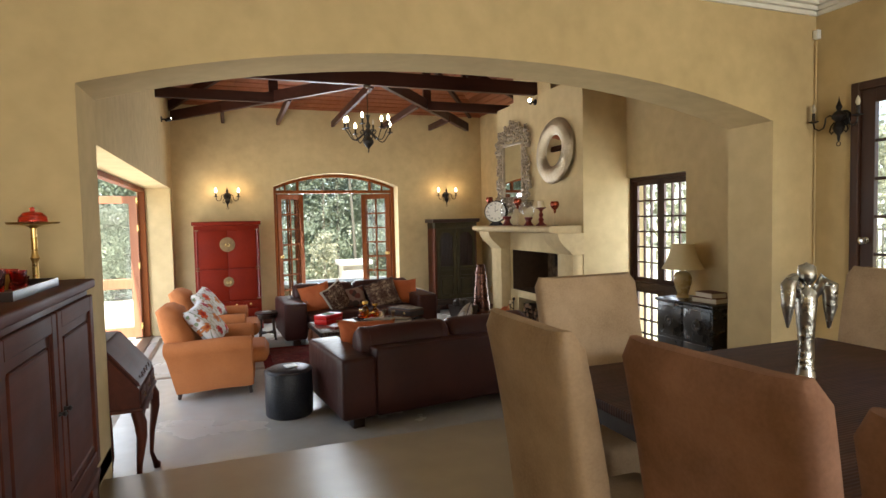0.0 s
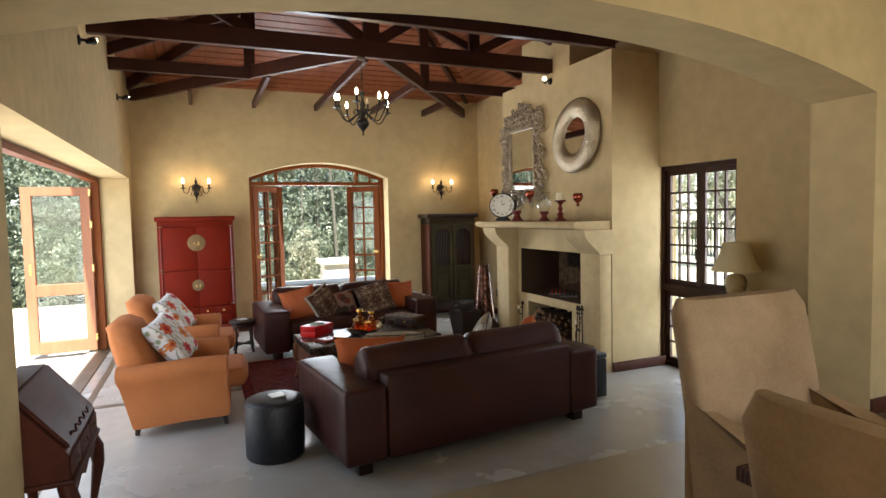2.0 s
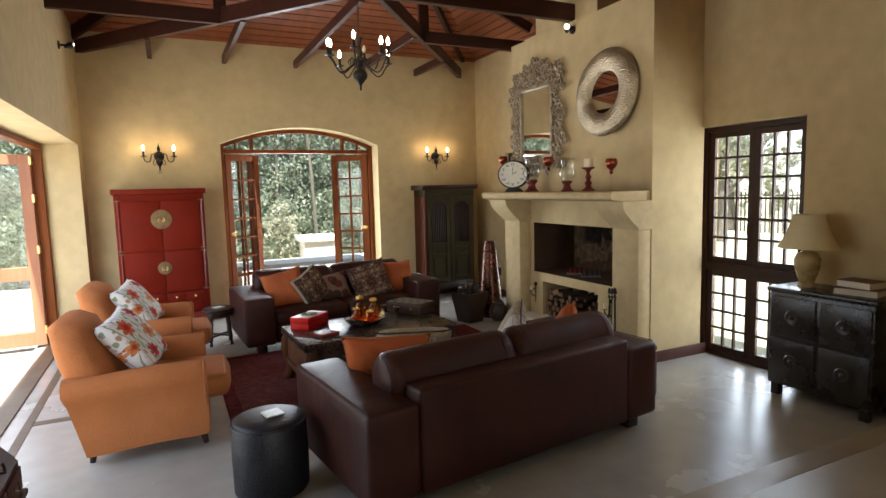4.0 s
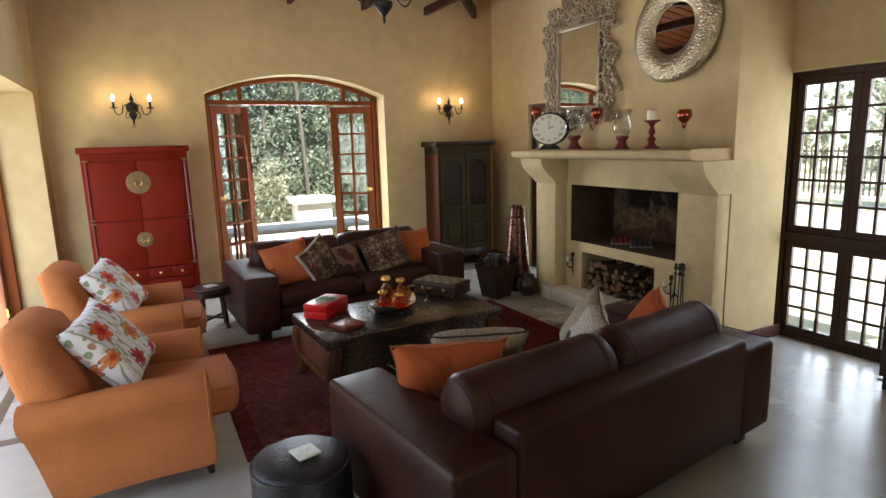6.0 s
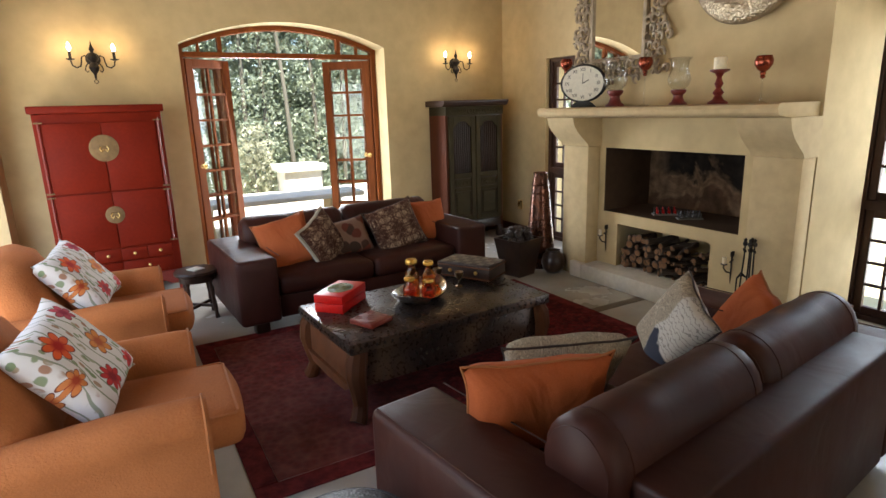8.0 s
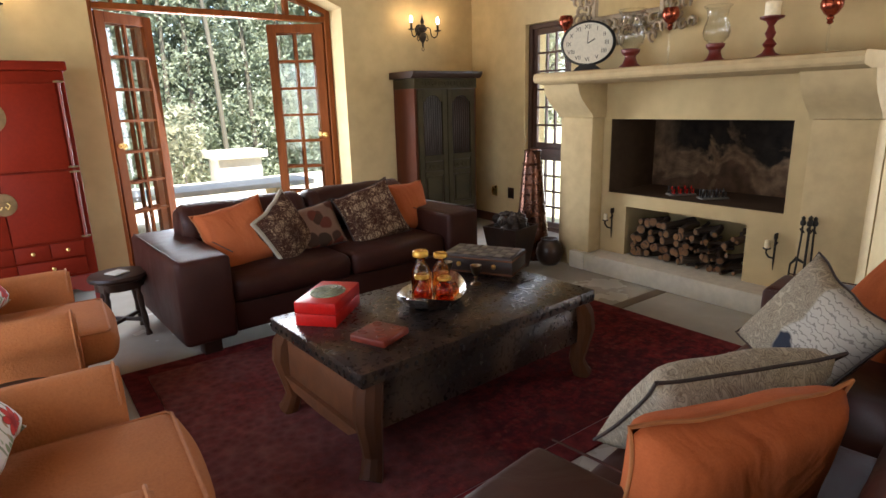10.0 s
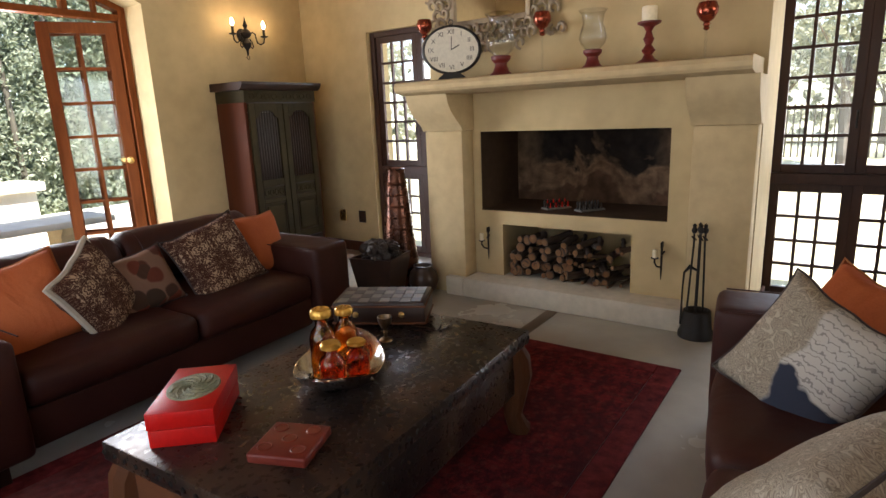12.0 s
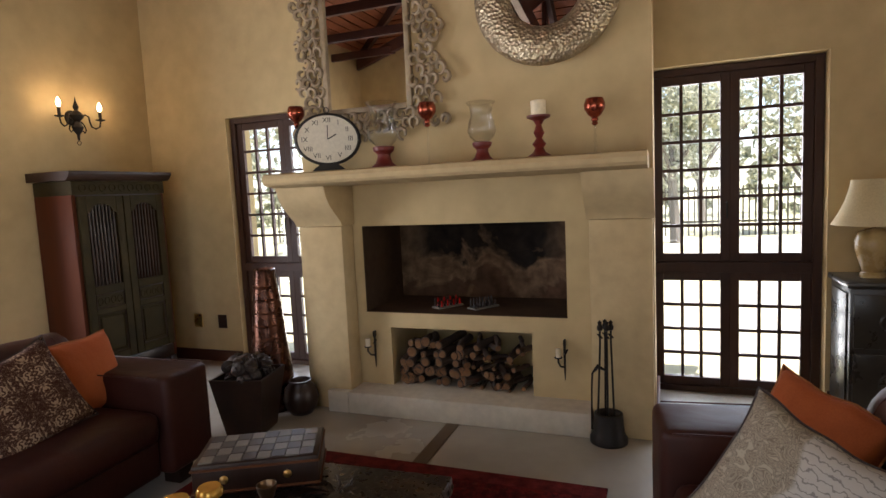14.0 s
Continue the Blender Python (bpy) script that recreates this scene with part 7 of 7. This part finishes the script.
# ---- dining table and chairs ----
m, nt, p, co = start("dark_slatted_table")
wv = tex(nt, "Wave", co, scale=26.0, distortion=0.4, detail=1.0, bands_direction="Y")
nz = tex(nt, "Noise", stretch(nt, co, 6, 40, 6), scale=1.0, detail=4.0)
c = ramp(nt, nz.outputs[0], [(0.3, (0.038, 0.016, 0.010)), (0.7, (0.075, 0.032, 0.02))])
nt.links.new(c, p.inputs["Base Color"])
p.inputs["Roughness"].default_value, p.inputs["Specular IOR Level"].default_value = 0.6, 0.15
bump(nt, p, wv.outputs[0], 0.35, 0.004)
SLAT = m
dt = thing("dining_table", "large dark brown dining table with a ribbed top", "dining table", pose(2.95, 2.035, STEP) @ Matrix.Diagonal((0.94, 1, 1, 1)))
bm = B()
box(bm, -0.79, 0.79, -1.16, 1.16, 0.72, 0.755, 0.006)
part("tabletop", bm, SLAT, dt)
bm = B()
box(bm, -0.71, 0.71, -1.08, 1.08, 0.63, 0.719)
part("apron", bm, DARKWOOD, dt)
for x in (-0.67, 0.67):
    for y in (-1.04, 1.04):
        bm = B()
        box(bm, x - 0.045, x + 0.045, y - 0.045, y + 0.045, 0.0, 0.629, 0.006)
        part("leg", bm, DARKWOOD, dt)


def dining_chair(label, at, mat, w=0.25, arms=False):
    """High-backed chair clad in suede down to the floor; front to local +x, back slightly scrolled."""
    c = thing("dining_chair", label, "dining chair", at, "dining chairs")
    bm = B()
    n, rows_ = 18, []
    for i in range(n + 1):
        u = i / n
        z = 0.30 + 0.755 * u
        x = -0.16 - 0.11 * u ** 1.6
        th = 0.058 - 0.014 * u
        if i == n:
            th *= 0.45
        half = w - 0.012 * (1 - u) - (0.02 if i == n else 0)
        ring = []
        for a in range(24):
            g = 2 * math.pi * a / 24
            cx_, sy_ = math.cos(g), math.sin(g)
            ring.append(bm.verts.new((x + th * math.copysign(abs(cx_) ** 0.5, cx_), half * math.copysign(abs(sy_) ** 0.3, sy_), z + (0.012 * (1 - (sy_) ** 2) if i == n else 0.0) + 0.02 * u * sy_ * sy_)))
        rows_.append(ring)
    for a, b in zip(rows_, rows_[1:]):
        for k in range(24):
            bm.faces.new((a[k], a[(k + 1) % 24], b[(k + 1) % 24], b[k]))
    bm.faces.new(rows_[0][::-1]), bm.faces.new(rows_[-1])
    part("backrest", bm, mat, c, sharp=50)
    bm = B()
    soft_box(bm, -0.18, 0.27, -w + 0.01, w - 0.01, 0.30, 0.48, 0.03, 0.012)
    part("seat", bm, mat, c, sharp=50)
    for k in (-1, 1) if arms else ():
        bm = B()
        prism(bm, [(-0.2, 0.30), (0.07, 0.30), (0.08, 0.66), (0.06, 0.71), (0.0, 0.735), (-0.2, 0.765)], 1, min(k * w, k * (w - 0.075)), max(k * w, k * (w - 0.075)))
        bmesh.ops.bevel(bm, geom=[e for e in bm.edges if len(e.link_faces) == 2 and e.calc_face_angle(0.0) > 1.0], offset=0.022, segments=3, affect="EDGES")
        part("arm", bm, mat, c, sharp=50)
    for x in (-0.16, 0.23):
        for y in (-w + 0.05, w - 0.05):
            bm = B()
            box(bm, x - 0.022, x + 0.022, y - 0.022, y + 0.022, 0.0, 0.302, 0.003, 1)
            part("leg", bm, DARKWOOD, c)
    return c


dining_chair("high-backed beige suede dining chair beside the ribbed table", pose(2.12, 2.65, STEP), SUEDE, 0.225)
dining_chair("high-backed brown suede dining chair at the table side", pose(2.24, 2.16, STEP, 0, 0, 4), SUEDE_DARK, 0.225)
dining_chair("high-backed brown suede dining chair tucked under the table", pose(2.2, 1.6, STEP), SUEDE_DARK, 0.225)
dining_chair("high-backed beige suede carver chair with low arms at the table head", pose(2.655, 3.3, STEP, 0, 0, -91), SUEDE, 0.262, True)
dining_chair("high-backed tan suede dining chair across the table", pose(3.74, 3.0, STEP, 0, 0, 180), SUEDE, 0.26)
dining_chair("high-backed tan suede dining chair across the table", pose(3.78, 2.1, STEP, 0, 0, 180), SUEDE, 0.26)
ALU = plain("cast_aluminium", (0.28, 0.27, 0.25), (0.55, 0.54, 0.5), 0.25, 1.0, big=14, fine=60, bumps=0.6, dist=0.006)
stt = thing("statue", "slender cast silver angel figure on the dining table", "statue", pose(2.84, 2.6, STEP + 0.7555, 0, 0, 60))
bm = B()
lathe(bm, [(0.0, 0.0), (0.045, 0.0), (0.05, 0.01), (0.035, 0.03), (0.026, 0.09), (0.022, 0.17), (0.028, 0.24), (0.034, 0.3), (0.03, 0.335), (0.014, 0.35), (0.012, 0.36), (0.024, 0.375), (0.028, 0.395), (0.022, 0.418), (0.0, 0.43)], 16)
for v in bm.verts:
    v.co += Vector((noise.noise(v.co * 30), noise.noise(v.co * 30 + Vector((5, 0, 0))), 0)) * 0.006
for s in (-1, 1):
    pts = [(0.0, s * 0.02, 0.32), (-0.015, s * 0.05, 0.38), (-0.02, s * 0.06, 0.36), (-0.02, s * 0.062, 0.29), (-0.015, s * 0.06, 0.22)]
    tube(bm, pts, [0.014, 0.022, 0.024, 0.02, 0.004], 8)
part("figure", bm, ALU, stt, sharp=60)
cab = thing("cable_conduit", "thin surface cable with a small white box", "cable", pose(DX1 - 0.02, AY0 - 0.019, 0))
bm = B()
tube(bm, [(0, 0, STEP + 0.11), (0, 0, 3.03)], 0.006, 6)
part("cable", bm, PLASTER, cab)
bm = B()
box(bm, -0.03, 0.012, -0.03, 0.012, 3.0, 3.07, 0.004)
part("junction_box", bm, CEILING_WHITE, cab)

# ---- chest with a lamp by the window ----
CHESTM = plain("black_carved_lacquer", (0.010, 0.008, 0.006), (0.035, 0.027, 0.018), 0.22, big=5, fine=40, bumps=0.25, rough2=0.35)
cd = thing("chest", "black carved chest of drawers beside the window", "chest", pose(5.29, 5.64, 0))
bm = B()
box(bm, -0.12, 0.25, -0.36, 0.36, 0.09, 0.79, 0.006)
part("body", bm, CHESTM, cd)
bm = B()
box(bm, -0.138, 0.262, -0.378, 0.378, 0.792, 0.825, 0.008)
part("top", bm, CHESTM, cd)
for y in (-0.18, 0.18):
    for z0, z1 in ((0.13, 0.44), (0.47, 0.76)):
        bm = B()
        box(bm, -0.132, -0.12, y - 0.165, y + 0.165, z0, z1, 0.004)
        d = part("drawer", bm, CHESTM, cd)
        bm = B()
        lathe(bm, [(0.05, 0.0), (0.055, 0.005), (0.045, 0.01), (0.02, 0.006), (0.012, 0.014), (0.0, 0.018)], 20)
        bmesh.ops.transform(bm, matrix=pose(-0.132, y, (z0 + z1) / 2, 0, -90, 0), verts=bm.verts[:])
        part("rosette", bm, CHESTM, d)
for z0, z1 in ((0.13, 0.76),):
    bm = B()
    box(bm, -0.08, 0.2, 0.36, 0.37, z0, z1, 0.006)
    part("side_panel", bm, CHESTM, cd)
for x in (-0.08, 0.21):
    for y in (-0.31, 0.31):
        bm = B()
        box(bm, x - 0.03, x + 0.03, y - 0.03, y + 0.03, 0.0, 0.088, 0.005)
        part("foot", bm, CHESTM, cd)
SHADE = plain("cream_lamp_shade", (0.52, 0.42, 0.24), (0.6, 0.5, 0.3), 0.8, big=3, fine=120, bumps=0.1)
CERAMIC = plain("painted_ceramic", (0.30, 0.2, 0.08), (0.42, 0.3, 0.13), 0.25, big=9, fine=50, bumps=0.05)
tl = thing("table_lamp", "painted ceramic table lamp with a cream shade, off", "table lamp", pose(5.36, 5.85, 0.8255))
bm = B()
lathe(bm, [(0.0, 0.0), (0.06, 0.0), (0.06, 0.02), (0.05, 0.03), (0.058, 0.06), (0.085, 0.15), (0.088, 0.2), (0.07, 0.245), (0.045, 0.26), (0.03, 0.265), (0.012, 0.27), (0.01, 0.33), (0.0, 0.33)], 28)
part("base", bm, CERAMIC, tl, sharp=50)
bm = B()
prof_ = [(0.2, 0.29), (0.165, 0.35), (0.135, 0.42), (0.115, 0.49), (0.108, 0.535), (0.104, 0.535), (0.11, 0.49), (0.13, 0.42), (0.16, 0.35), (0.195, 0.29)]
rr = [[bm.verts.new((r * math.cos(2 * math.pi * k / 36), r * math.sin(2 * math.pi * k / 36), z)) for k in range(36)] for r, z in prof_]
for a, b in zip(rr, rr[1:] + rr[:1]):
    for k in range(36):
        bm.faces.new((a[k], a[(k + 1) % 36], b[(k + 1) % 36], b[k]))
part("shade", bm, SHADE, tl, sharp=60)
BOOK = plain("brown_book_cloth", (0.12, 0.05, 0.03), (0.2, 0.09, 0.05), 0.7, bumps=0.1)
PAGES = plain("book_pages", (0.5, 0.44, 0.33), (0.6, 0.54, 0.42), 0.8, fine=200, bumps=0.2)
for z, s, r in ((0.8255, 1.0, 8), (0.8755, 0.85, -6)):
    bk = thing("book", "thick brown clothbound book lying on the chest", "book", pose(5.33, 5.46, z, 0, 0, r), "stacked books")
    bm = B()
    for a in ((-0.1, 0.1, -0.135, 0.135, 0.0, 0.004), (-0.1, 0.1, -0.135, 0.135, 0.045, 0.049), (0.096, 0.1, -0.135, 0.135, 0.004, 0.045)):
        box(bm, *(q * (s if i < 4 else 1) for i, q in enumerate(a)))
    part("cover", bm, BOOK, bk)
    bm = B()
    box(bm, -0.094 * s, 0.095 * s, -0.128 * s, 0.128 * s, 0.004, 0.045)
    part("pages", bm, PAGES, bk)

cable = thing("cable", "thin black cable looped on the floor by the window", "cable", pose(5.3, 6.03, 0.004))
bm = B()
tube(bm, [(0.05 * math.cos(q * 0.5) + 0.012 * q, 0.045 * math.sin(q * 0.5), 0.0) for q in range(19)], 0.0035, 6)
part("lead", bm, IRON, cable)

# ---- outdoors ----
LAWN = plain("dry_lawn", (0.36, 0.34, 0.2), (0.52, 0.49, 0.31), 0.9, big=0.5, fine=6, bumps=0.4, spec=0.1)
PAVE = plain("pale_paving", (0.44, 0.40, 0.32), (0.58, 0.54, 0.45), 0.7, big=0.8, fine=9, bumps=0.2)
WHITEWALL = plain("cream_outdoor_plaster", (0.66, 0.62, 0.52), (0.76, 0.72, 0.62), 0.8, big=1.2, fine=12, bumps=0.2)
LEAF = plain("garden_leaves", (0.035, 0.06, 0.018), (0.12, 0.16, 0.05), 0.45, big=1.2, fine=8, bumps=0.0)
LEAF_GREY = plain("dry_leaves", (0.10, 0.11, 0.06), (0.24, 0.23, 0.14), 0.6, big=1.2, fine=8, bumps=0.0)
TRUNK = woody("pale_bark", (0.06, 0.055, 0.04), (0.14, 0.125, 0.09), 0.8, axis=2, grain=9, bumps=0.5, coat=0)
GREY_TRUNK = woody("grey_bark", (0.10, 0.085, 0.065), (0.2, 0.17, 0.14), 0.8, axis=2, grain=9, bumps=0.5, coat=0)
bm = B()
for a in ((-400, LX - 0.55, -400, 400), (RX + 0.3, 400, -400, 400), (LX - 0.55, RX + 0.3, FY + 0.4, 400), (LX - 0.55, RX + 0.3, -400, -4.3)):
    v = [bm.verts.new((x, y, -0.12)) for x, y in ((a[0], a[2]), (a[1], a[2]), (a[1], a[3]), (a[0], a[3]))]
    bm.faces.new(v)
struct("ground", bm, LAWN, "sunlit dry lawn reaching into the distance")
bm = B()
box(bm, -5.5, LX - 0.45, 3.0, 16.0, -0.2, -0.03)
box(bm, LX - 0.45, RX + 1.0, FY + 0.4, 15.2, -0.2, -0.03)
struct("pavement", bm, PAVE, "pale paved terrace in full sun")


def leaves(name, label, boxes, count, size, mat, seed, thin=1.0):
    """A mass of small folded leaves scattered in clumps through some boxes."""
    r = np.random.RandomState(seed)
    vol = np.array([(b[1] - b[0]) * (b[3] - b[2]) * (b[5] - b[4]) for b in boxes])
    which = r.choice(len(boxes), count, p=vol / vol.sum())
    bx = np.array(boxes, float)[which]
    clump = r.rand(count // 24 + 1, 3)[np.repeat(np.arange(count // 24 + 1), 24)[:count]]
    pos = np.clip(clump + r.normal(0, 0.045, (count, 3)) / np.maximum(0.3, (bx[:, 1::2] - bx[:, 0::2])) * 2.0, 0, 1)
    pos = bx[:, 0::2] + pos * (bx[:, 1::2] - bx[:, 0::2])
    d = r.normal(size=(count, 3))
    d /= np.linalg.norm(d, axis=1)[:, None]
    e = np.cross(d, r.normal(size=(count, 3)))
    e /= np.linalg.norm(e, axis=1)[:, None]
    f = np.cross(d, e)
    s = size * (0.6 + 0.8 * r.rand(count))[:, None]
    a, b = pos - d * s, pos + d * s
    m1, m2 = pos + e * s * 0.45 + f * s * 0.12, pos - e * s * 0.45 + f * s * 0.12
    co_ = np.stack([a, m1, b, m2], 1).reshape(-1, 3)
    idx = np.arange(count * 4).reshape(-1, 4)
    me = bpy.data.meshes.new(name)
    me.from_pydata(co_.tolist(), [], np.concatenate([idx[:, [0, 1, 2]], idx[:, [0, 2, 3]]]).tolist())
    me.materials.append(mat)
    return me


def tone(m, dark, light):
    """Leaf tones that change from leaf to leaf."""
    nt = m.node_tree
    geo = nt.nodes.new("ShaderNodeNewGeometry")
    c = ramp(nt, geo.outputs["Random Per Island"], [(0.0, dark), (1.0, light)])
    p = nt.nodes["Principled BSDF"]
    nt.links.new(c, p.inputs["Base Color"])
    p.inputs["Specular IOR Level"].default_value = 0.4
    through_ = nt.nodes.new("ShaderNodeBsdfTranslucent")
    nt.links.new(c, through_.inputs[0])
    both = nt.nodes.new("ShaderNodeMixShader")
    both.inputs[0].default_value = 0.5
    nt.links.new(p.outputs[0], both.inputs[1])
    nt.links.new(through_.outputs[0], both.inputs[2])
    nt.links.new(both.outputs[0], nt.nodes["Material Output"].inputs[0])


tone(LEAF, (0.21, 0.25, 0.17), (0.34, 0.37, 0.26))
tone(LEAF_GREY, (0.22, 0.23, 0.15), (0.42, 0.41, 0.29))
ob = new("hedge", leaves("hedge", "", [(-2.5, 6.5, 16.0, 18.0, -0.1, 6.8)], 220000, 0.042, LEAF, 4))
tagged(ob, "dense green leafy garden thicket behind the terrace", "hedge", "", "stuff")
ob = new("hedge", leaves("hedge", "", [(-8.0, -2.5, 15.2, 18.0, -0.1, 6.5), (6.5, 12.0, 16.0, 18.5, -0.1, 6.0), (-9.0, 13.0, 18.6, 20.6, -0.1, 8.0)], 90000, 0.12, LEAF, 5))
tagged(ob, "deep green undergrowth filling the garden beyond the thicket", "hedge", "", "stuff")
hb = [(-9.5, -7.0, 2.0, 15.5, -0.1, 5.5)]
ob = new("hedge", leaves("hedge", "", hb, 60000, 0.085, LEAF, 9))
tagged(ob, "dense green shrubs beyond the patio", "hedge", "", "stuff")
for x, y, lean in ((2.2, 16.1, 0.1), (4.15, 16.0, -0.25), (5.2, 16.2, 0.2), (0.2, 16.0, 0.3), (3.35, 16.3, 0.1), (4.7, 16.2, -0.1), (3.75, 16.4, 0.05), (1.3, 16.2, -0.1), (-0.9, 16.1, 0.15)):
    tr = thing("tree", "slender pale-barked tree rising through the thicket", "tree", pose(x, y, -0.12), "thicket trees")
    bm = B()
    tube(bm, [(0, 0, 0), (lean * 0.3, 0, 2.0), (lean * 0.8, 0.1, 4.2), (lean * 1.5, 0.2, 7.0)], [0.045, 0.038, 0.03, 0.015], 9)
    part("trunk", bm, TRUNK, tr)
    me = leaves("crown", "", [(lean - 1.0, lean + 1.0, -0.6, 1.0, 3.6, 7.2)], 900, 0.08, LEAF, int(x * 10) + 40)
    cr = new("crown", me)
    cr.parent = tr
# low terrace wall with a pier, a planter and a curled iron chair
bm = B()
box(bm, -0.6, 6.6, 14.3, 14.55, -0.05, 0.34, 0.01)
struct("terrace_wall", bm, WHITEWALL, "low cream terrace wall in full sun")
pier = thing("terrace_pier", "square cream masonry pier with a flat cap", "pier", pose(3.75, 14.42, -0.05))
bm = B()
box(bm, -0.3, 0.3, -0.26, 0.26, 0.0, 0.72, 0.01)
part("shaft", bm, WHITEWALL, pier)
bm = B()
box(bm, -0.38, 0.38, -0.33, 0.33, 0.722, 0.82, 0.012)
part("cap", bm, WHITEWALL, pier)
tb = thing("garden_table", "long pale stone garden table on the terrace", "garden table", pose(3.0, 13.3, -0.03))
bm = B()
box(bm, -1.3, 1.3, -0.35, 0.35, 0.40, 0.47, 0.012)
part("tabletop", bm, PAVE, tb)
for x in (-0.9, 0.9):
    bm = B()
    prism(bm, [(-0.25, 0.0), (0.25, 0.0), (0.16, 0.12), (0.16, 0.3), (0.25, 0.399), (-0.25, 0.399), (-0.16, 0.3), (-0.16, 0.12)], 0, x - 0.08, x + 0.08)
    part("pedestal", bm, STONE, tb)
sh = thing("shrub", "small pale green shrub beside the terrace pier", "shrub", pose(3.15, 14.9, -0.12))
me = leaves("foliage", "", [(-0.28, 0.28, -0.28, 0.28, 0.2, 1.25), (-0.16, 0.16, -0.16, 0.16, 1.2, 1.5)], 900, 0.05, LEAF_GREY, 21)
fo = new("foliage", me)
fo.parent = sh
bm = B()
tube(bm, [(0, 0, 0), (0.02, 0, 0.4), (0, 0.02, 1.0)], [0.03, 0.02, 0.008], 7)
part("stem", bm, GREY_TRUNK, sh)
WHITEIRON = plain("white_painted_iron", (0.7, 0.7, 0.68), (0.8, 0.8, 0.78), 0.4, bumps=0.1)


def garden_chair(at):
    c = thing("garden_chair", "white painted wrought-iron garden chair on the patio", "garden chair", at, "garden chairs")
    bm = B()
    lathe(bm, [(0.0, 0.44), (0.2, 0.44), (0.21, 0.45), (0.2, 0.46), (0.0, 0.46)], 20)
    part("seat", bm, WHITEIRON, c)
    bm = B()
    tube(bm, [(-0.18, -0.19, 0.45), (-0.2, -0.21, 0.75), (-0.22, -0.12, 0.93), (-0.22, 0.0, 0.97), (-0.22, 0.12, 0.93), (-0.2, 0.21, 0.75), (-0.18, 0.19, 0.45)], 0.012, 7)
    part("back_hoop", bm, WHITEIRON, c)
    for y in (-0.1, 0.0, 0.1):
        bm = B()
        tube(bm, [(-0.19, y, 0.45), (-0.21, y * 1.2, 0.95 - abs(y) * 0.3)], 0.007, 6)
        part("back_bar", bm, WHITEIRON, c)
    for x in (-0.15, 0.15):
        for y in (-0.15, 0.15):
            bm = B()
            tube(bm, [(x, y, 0.45), (x * 1.3, y * 1.3, 0.0)], 0.011, 7)
            part("leg", bm, WHITEIRON, c)
    return c


g1 = garden_chair(pose(-3.6, 12.6, -0.03, 0, 0, 40))
copy_thing(g1, pose(-3.0, 13.5, -0.03, 0, 0, 200))
copy_thing(g1, pose(1.9, 13.9, -0.03, 0, 0, -60))
# garden to the right: scattered trees, a paling fence
for k, (x, y, h, r) in enumerate(((17.0, 6.6, 4.2, 1.7), (19.5, 3.2, 4.6, 1.9), (16.5, 10.5, 4.0, 1.6), (22.0, 8.4, 5.0, 2.0), (21.0, 13.0, 4.6, 1.9), (15.5, 14.6, 4.4, 1.8), (24.0, 5.6, 5.0, 2.2), (19.0, 17.0, 5.0, 2.2), (13.5, 18.0, 4.5, 2.0))):
    tr = thing("tree", "garden tree with a loose grey-green crown on the lawn", "tree", pose(x, y, -0.12), "garden trees")
    bm = B()
    tube(bm, [(0, 0, 0), (0.08, 0.05, 0.8), (0.0, 0.1, 1.6), (0.1, 0.1, h * 0.7)], [0.16, 0.12, 0.1, 0.03], 8)
    tr_ = part("trunk", bm, GREY_TRUNK, tr)
    for q in range(5):
        a = q * 1.3 + k
        bm = B()
        tube(bm, [(0.02, 0.08, 1.2 + 0.15 * q), (0.5 * math.cos(a), 0.5 * math.sin(a), 1.8 + 0.2 * q), (r * 0.8 * math.cos(a), r * 0.8 * math.sin(a), 2.4 + 0.3 * q)], [0.06, 0.04, 0.012], 6)
        part("limb", bm, GREY_TRUNK, tr)
    bxs = []
    for q in range(9):
        a = q * 0.8 + k
        cx_, cy_, cz_ = r * 0.6 * math.cos(a) * (q % 3) / 2, r * 0.6 * math.sin(a) * (q % 3) / 2, h * (0.5 + 0.055 * q)
        bxs.append((cx_ - 0.75, cx_ + 0.75, cy_ - 0.75, cy_ + 0.75, cz_ - 0.5, cz_ + 0.5))
    cr = new("crown", leaves("crown", "", bxs, 2600, 0.09, LEAF_GREY, 30 + k))
    cr.parent = tr
fence = thing("fence", "dark upright paling fence across the lawn", "fence", pose(19.0, 0, -0.12))
for z in (0.35, 1.2):
    bm = B()
    box(bm, -0.03, 0.03, -2.0, 20.0, z, z + 0.06)
    part("rail", bm, TRUNK, fence)
pk = mesh_of("paling", one_box(-0.02, 0.02, -0.02, 0.02, 0.0, 1.35), TRUNK)
for k in range(147):
    ob = new("paling", pk)
    ob.parent = fence
    ob.location = (-0.05, -2.0 + 0.15 * k, 0)
far = leaves("thicket", "", [(27.0, 31.0, -12.0, 34.0, -0.1, 5.5), (6.0, 27.0, 26.0, 30.0, -0.1, 6.0)], 22000, 0.2, LEAF_GREY, 77)
tagged(new("thicket", far), "distant grey-green bush at the edge of the lawn", "thicket", "", "stuff")
post = thing("patio_post", "square plastered patio post in the sun", "post", pose(-2.6, 11.6, -0.03))
bm = B()
box(bm, -0.14, 0.14, -0.14, 0.14, 0.0, 2.6, 0.01)
part("shaft", bm, WHITEWALL, post)
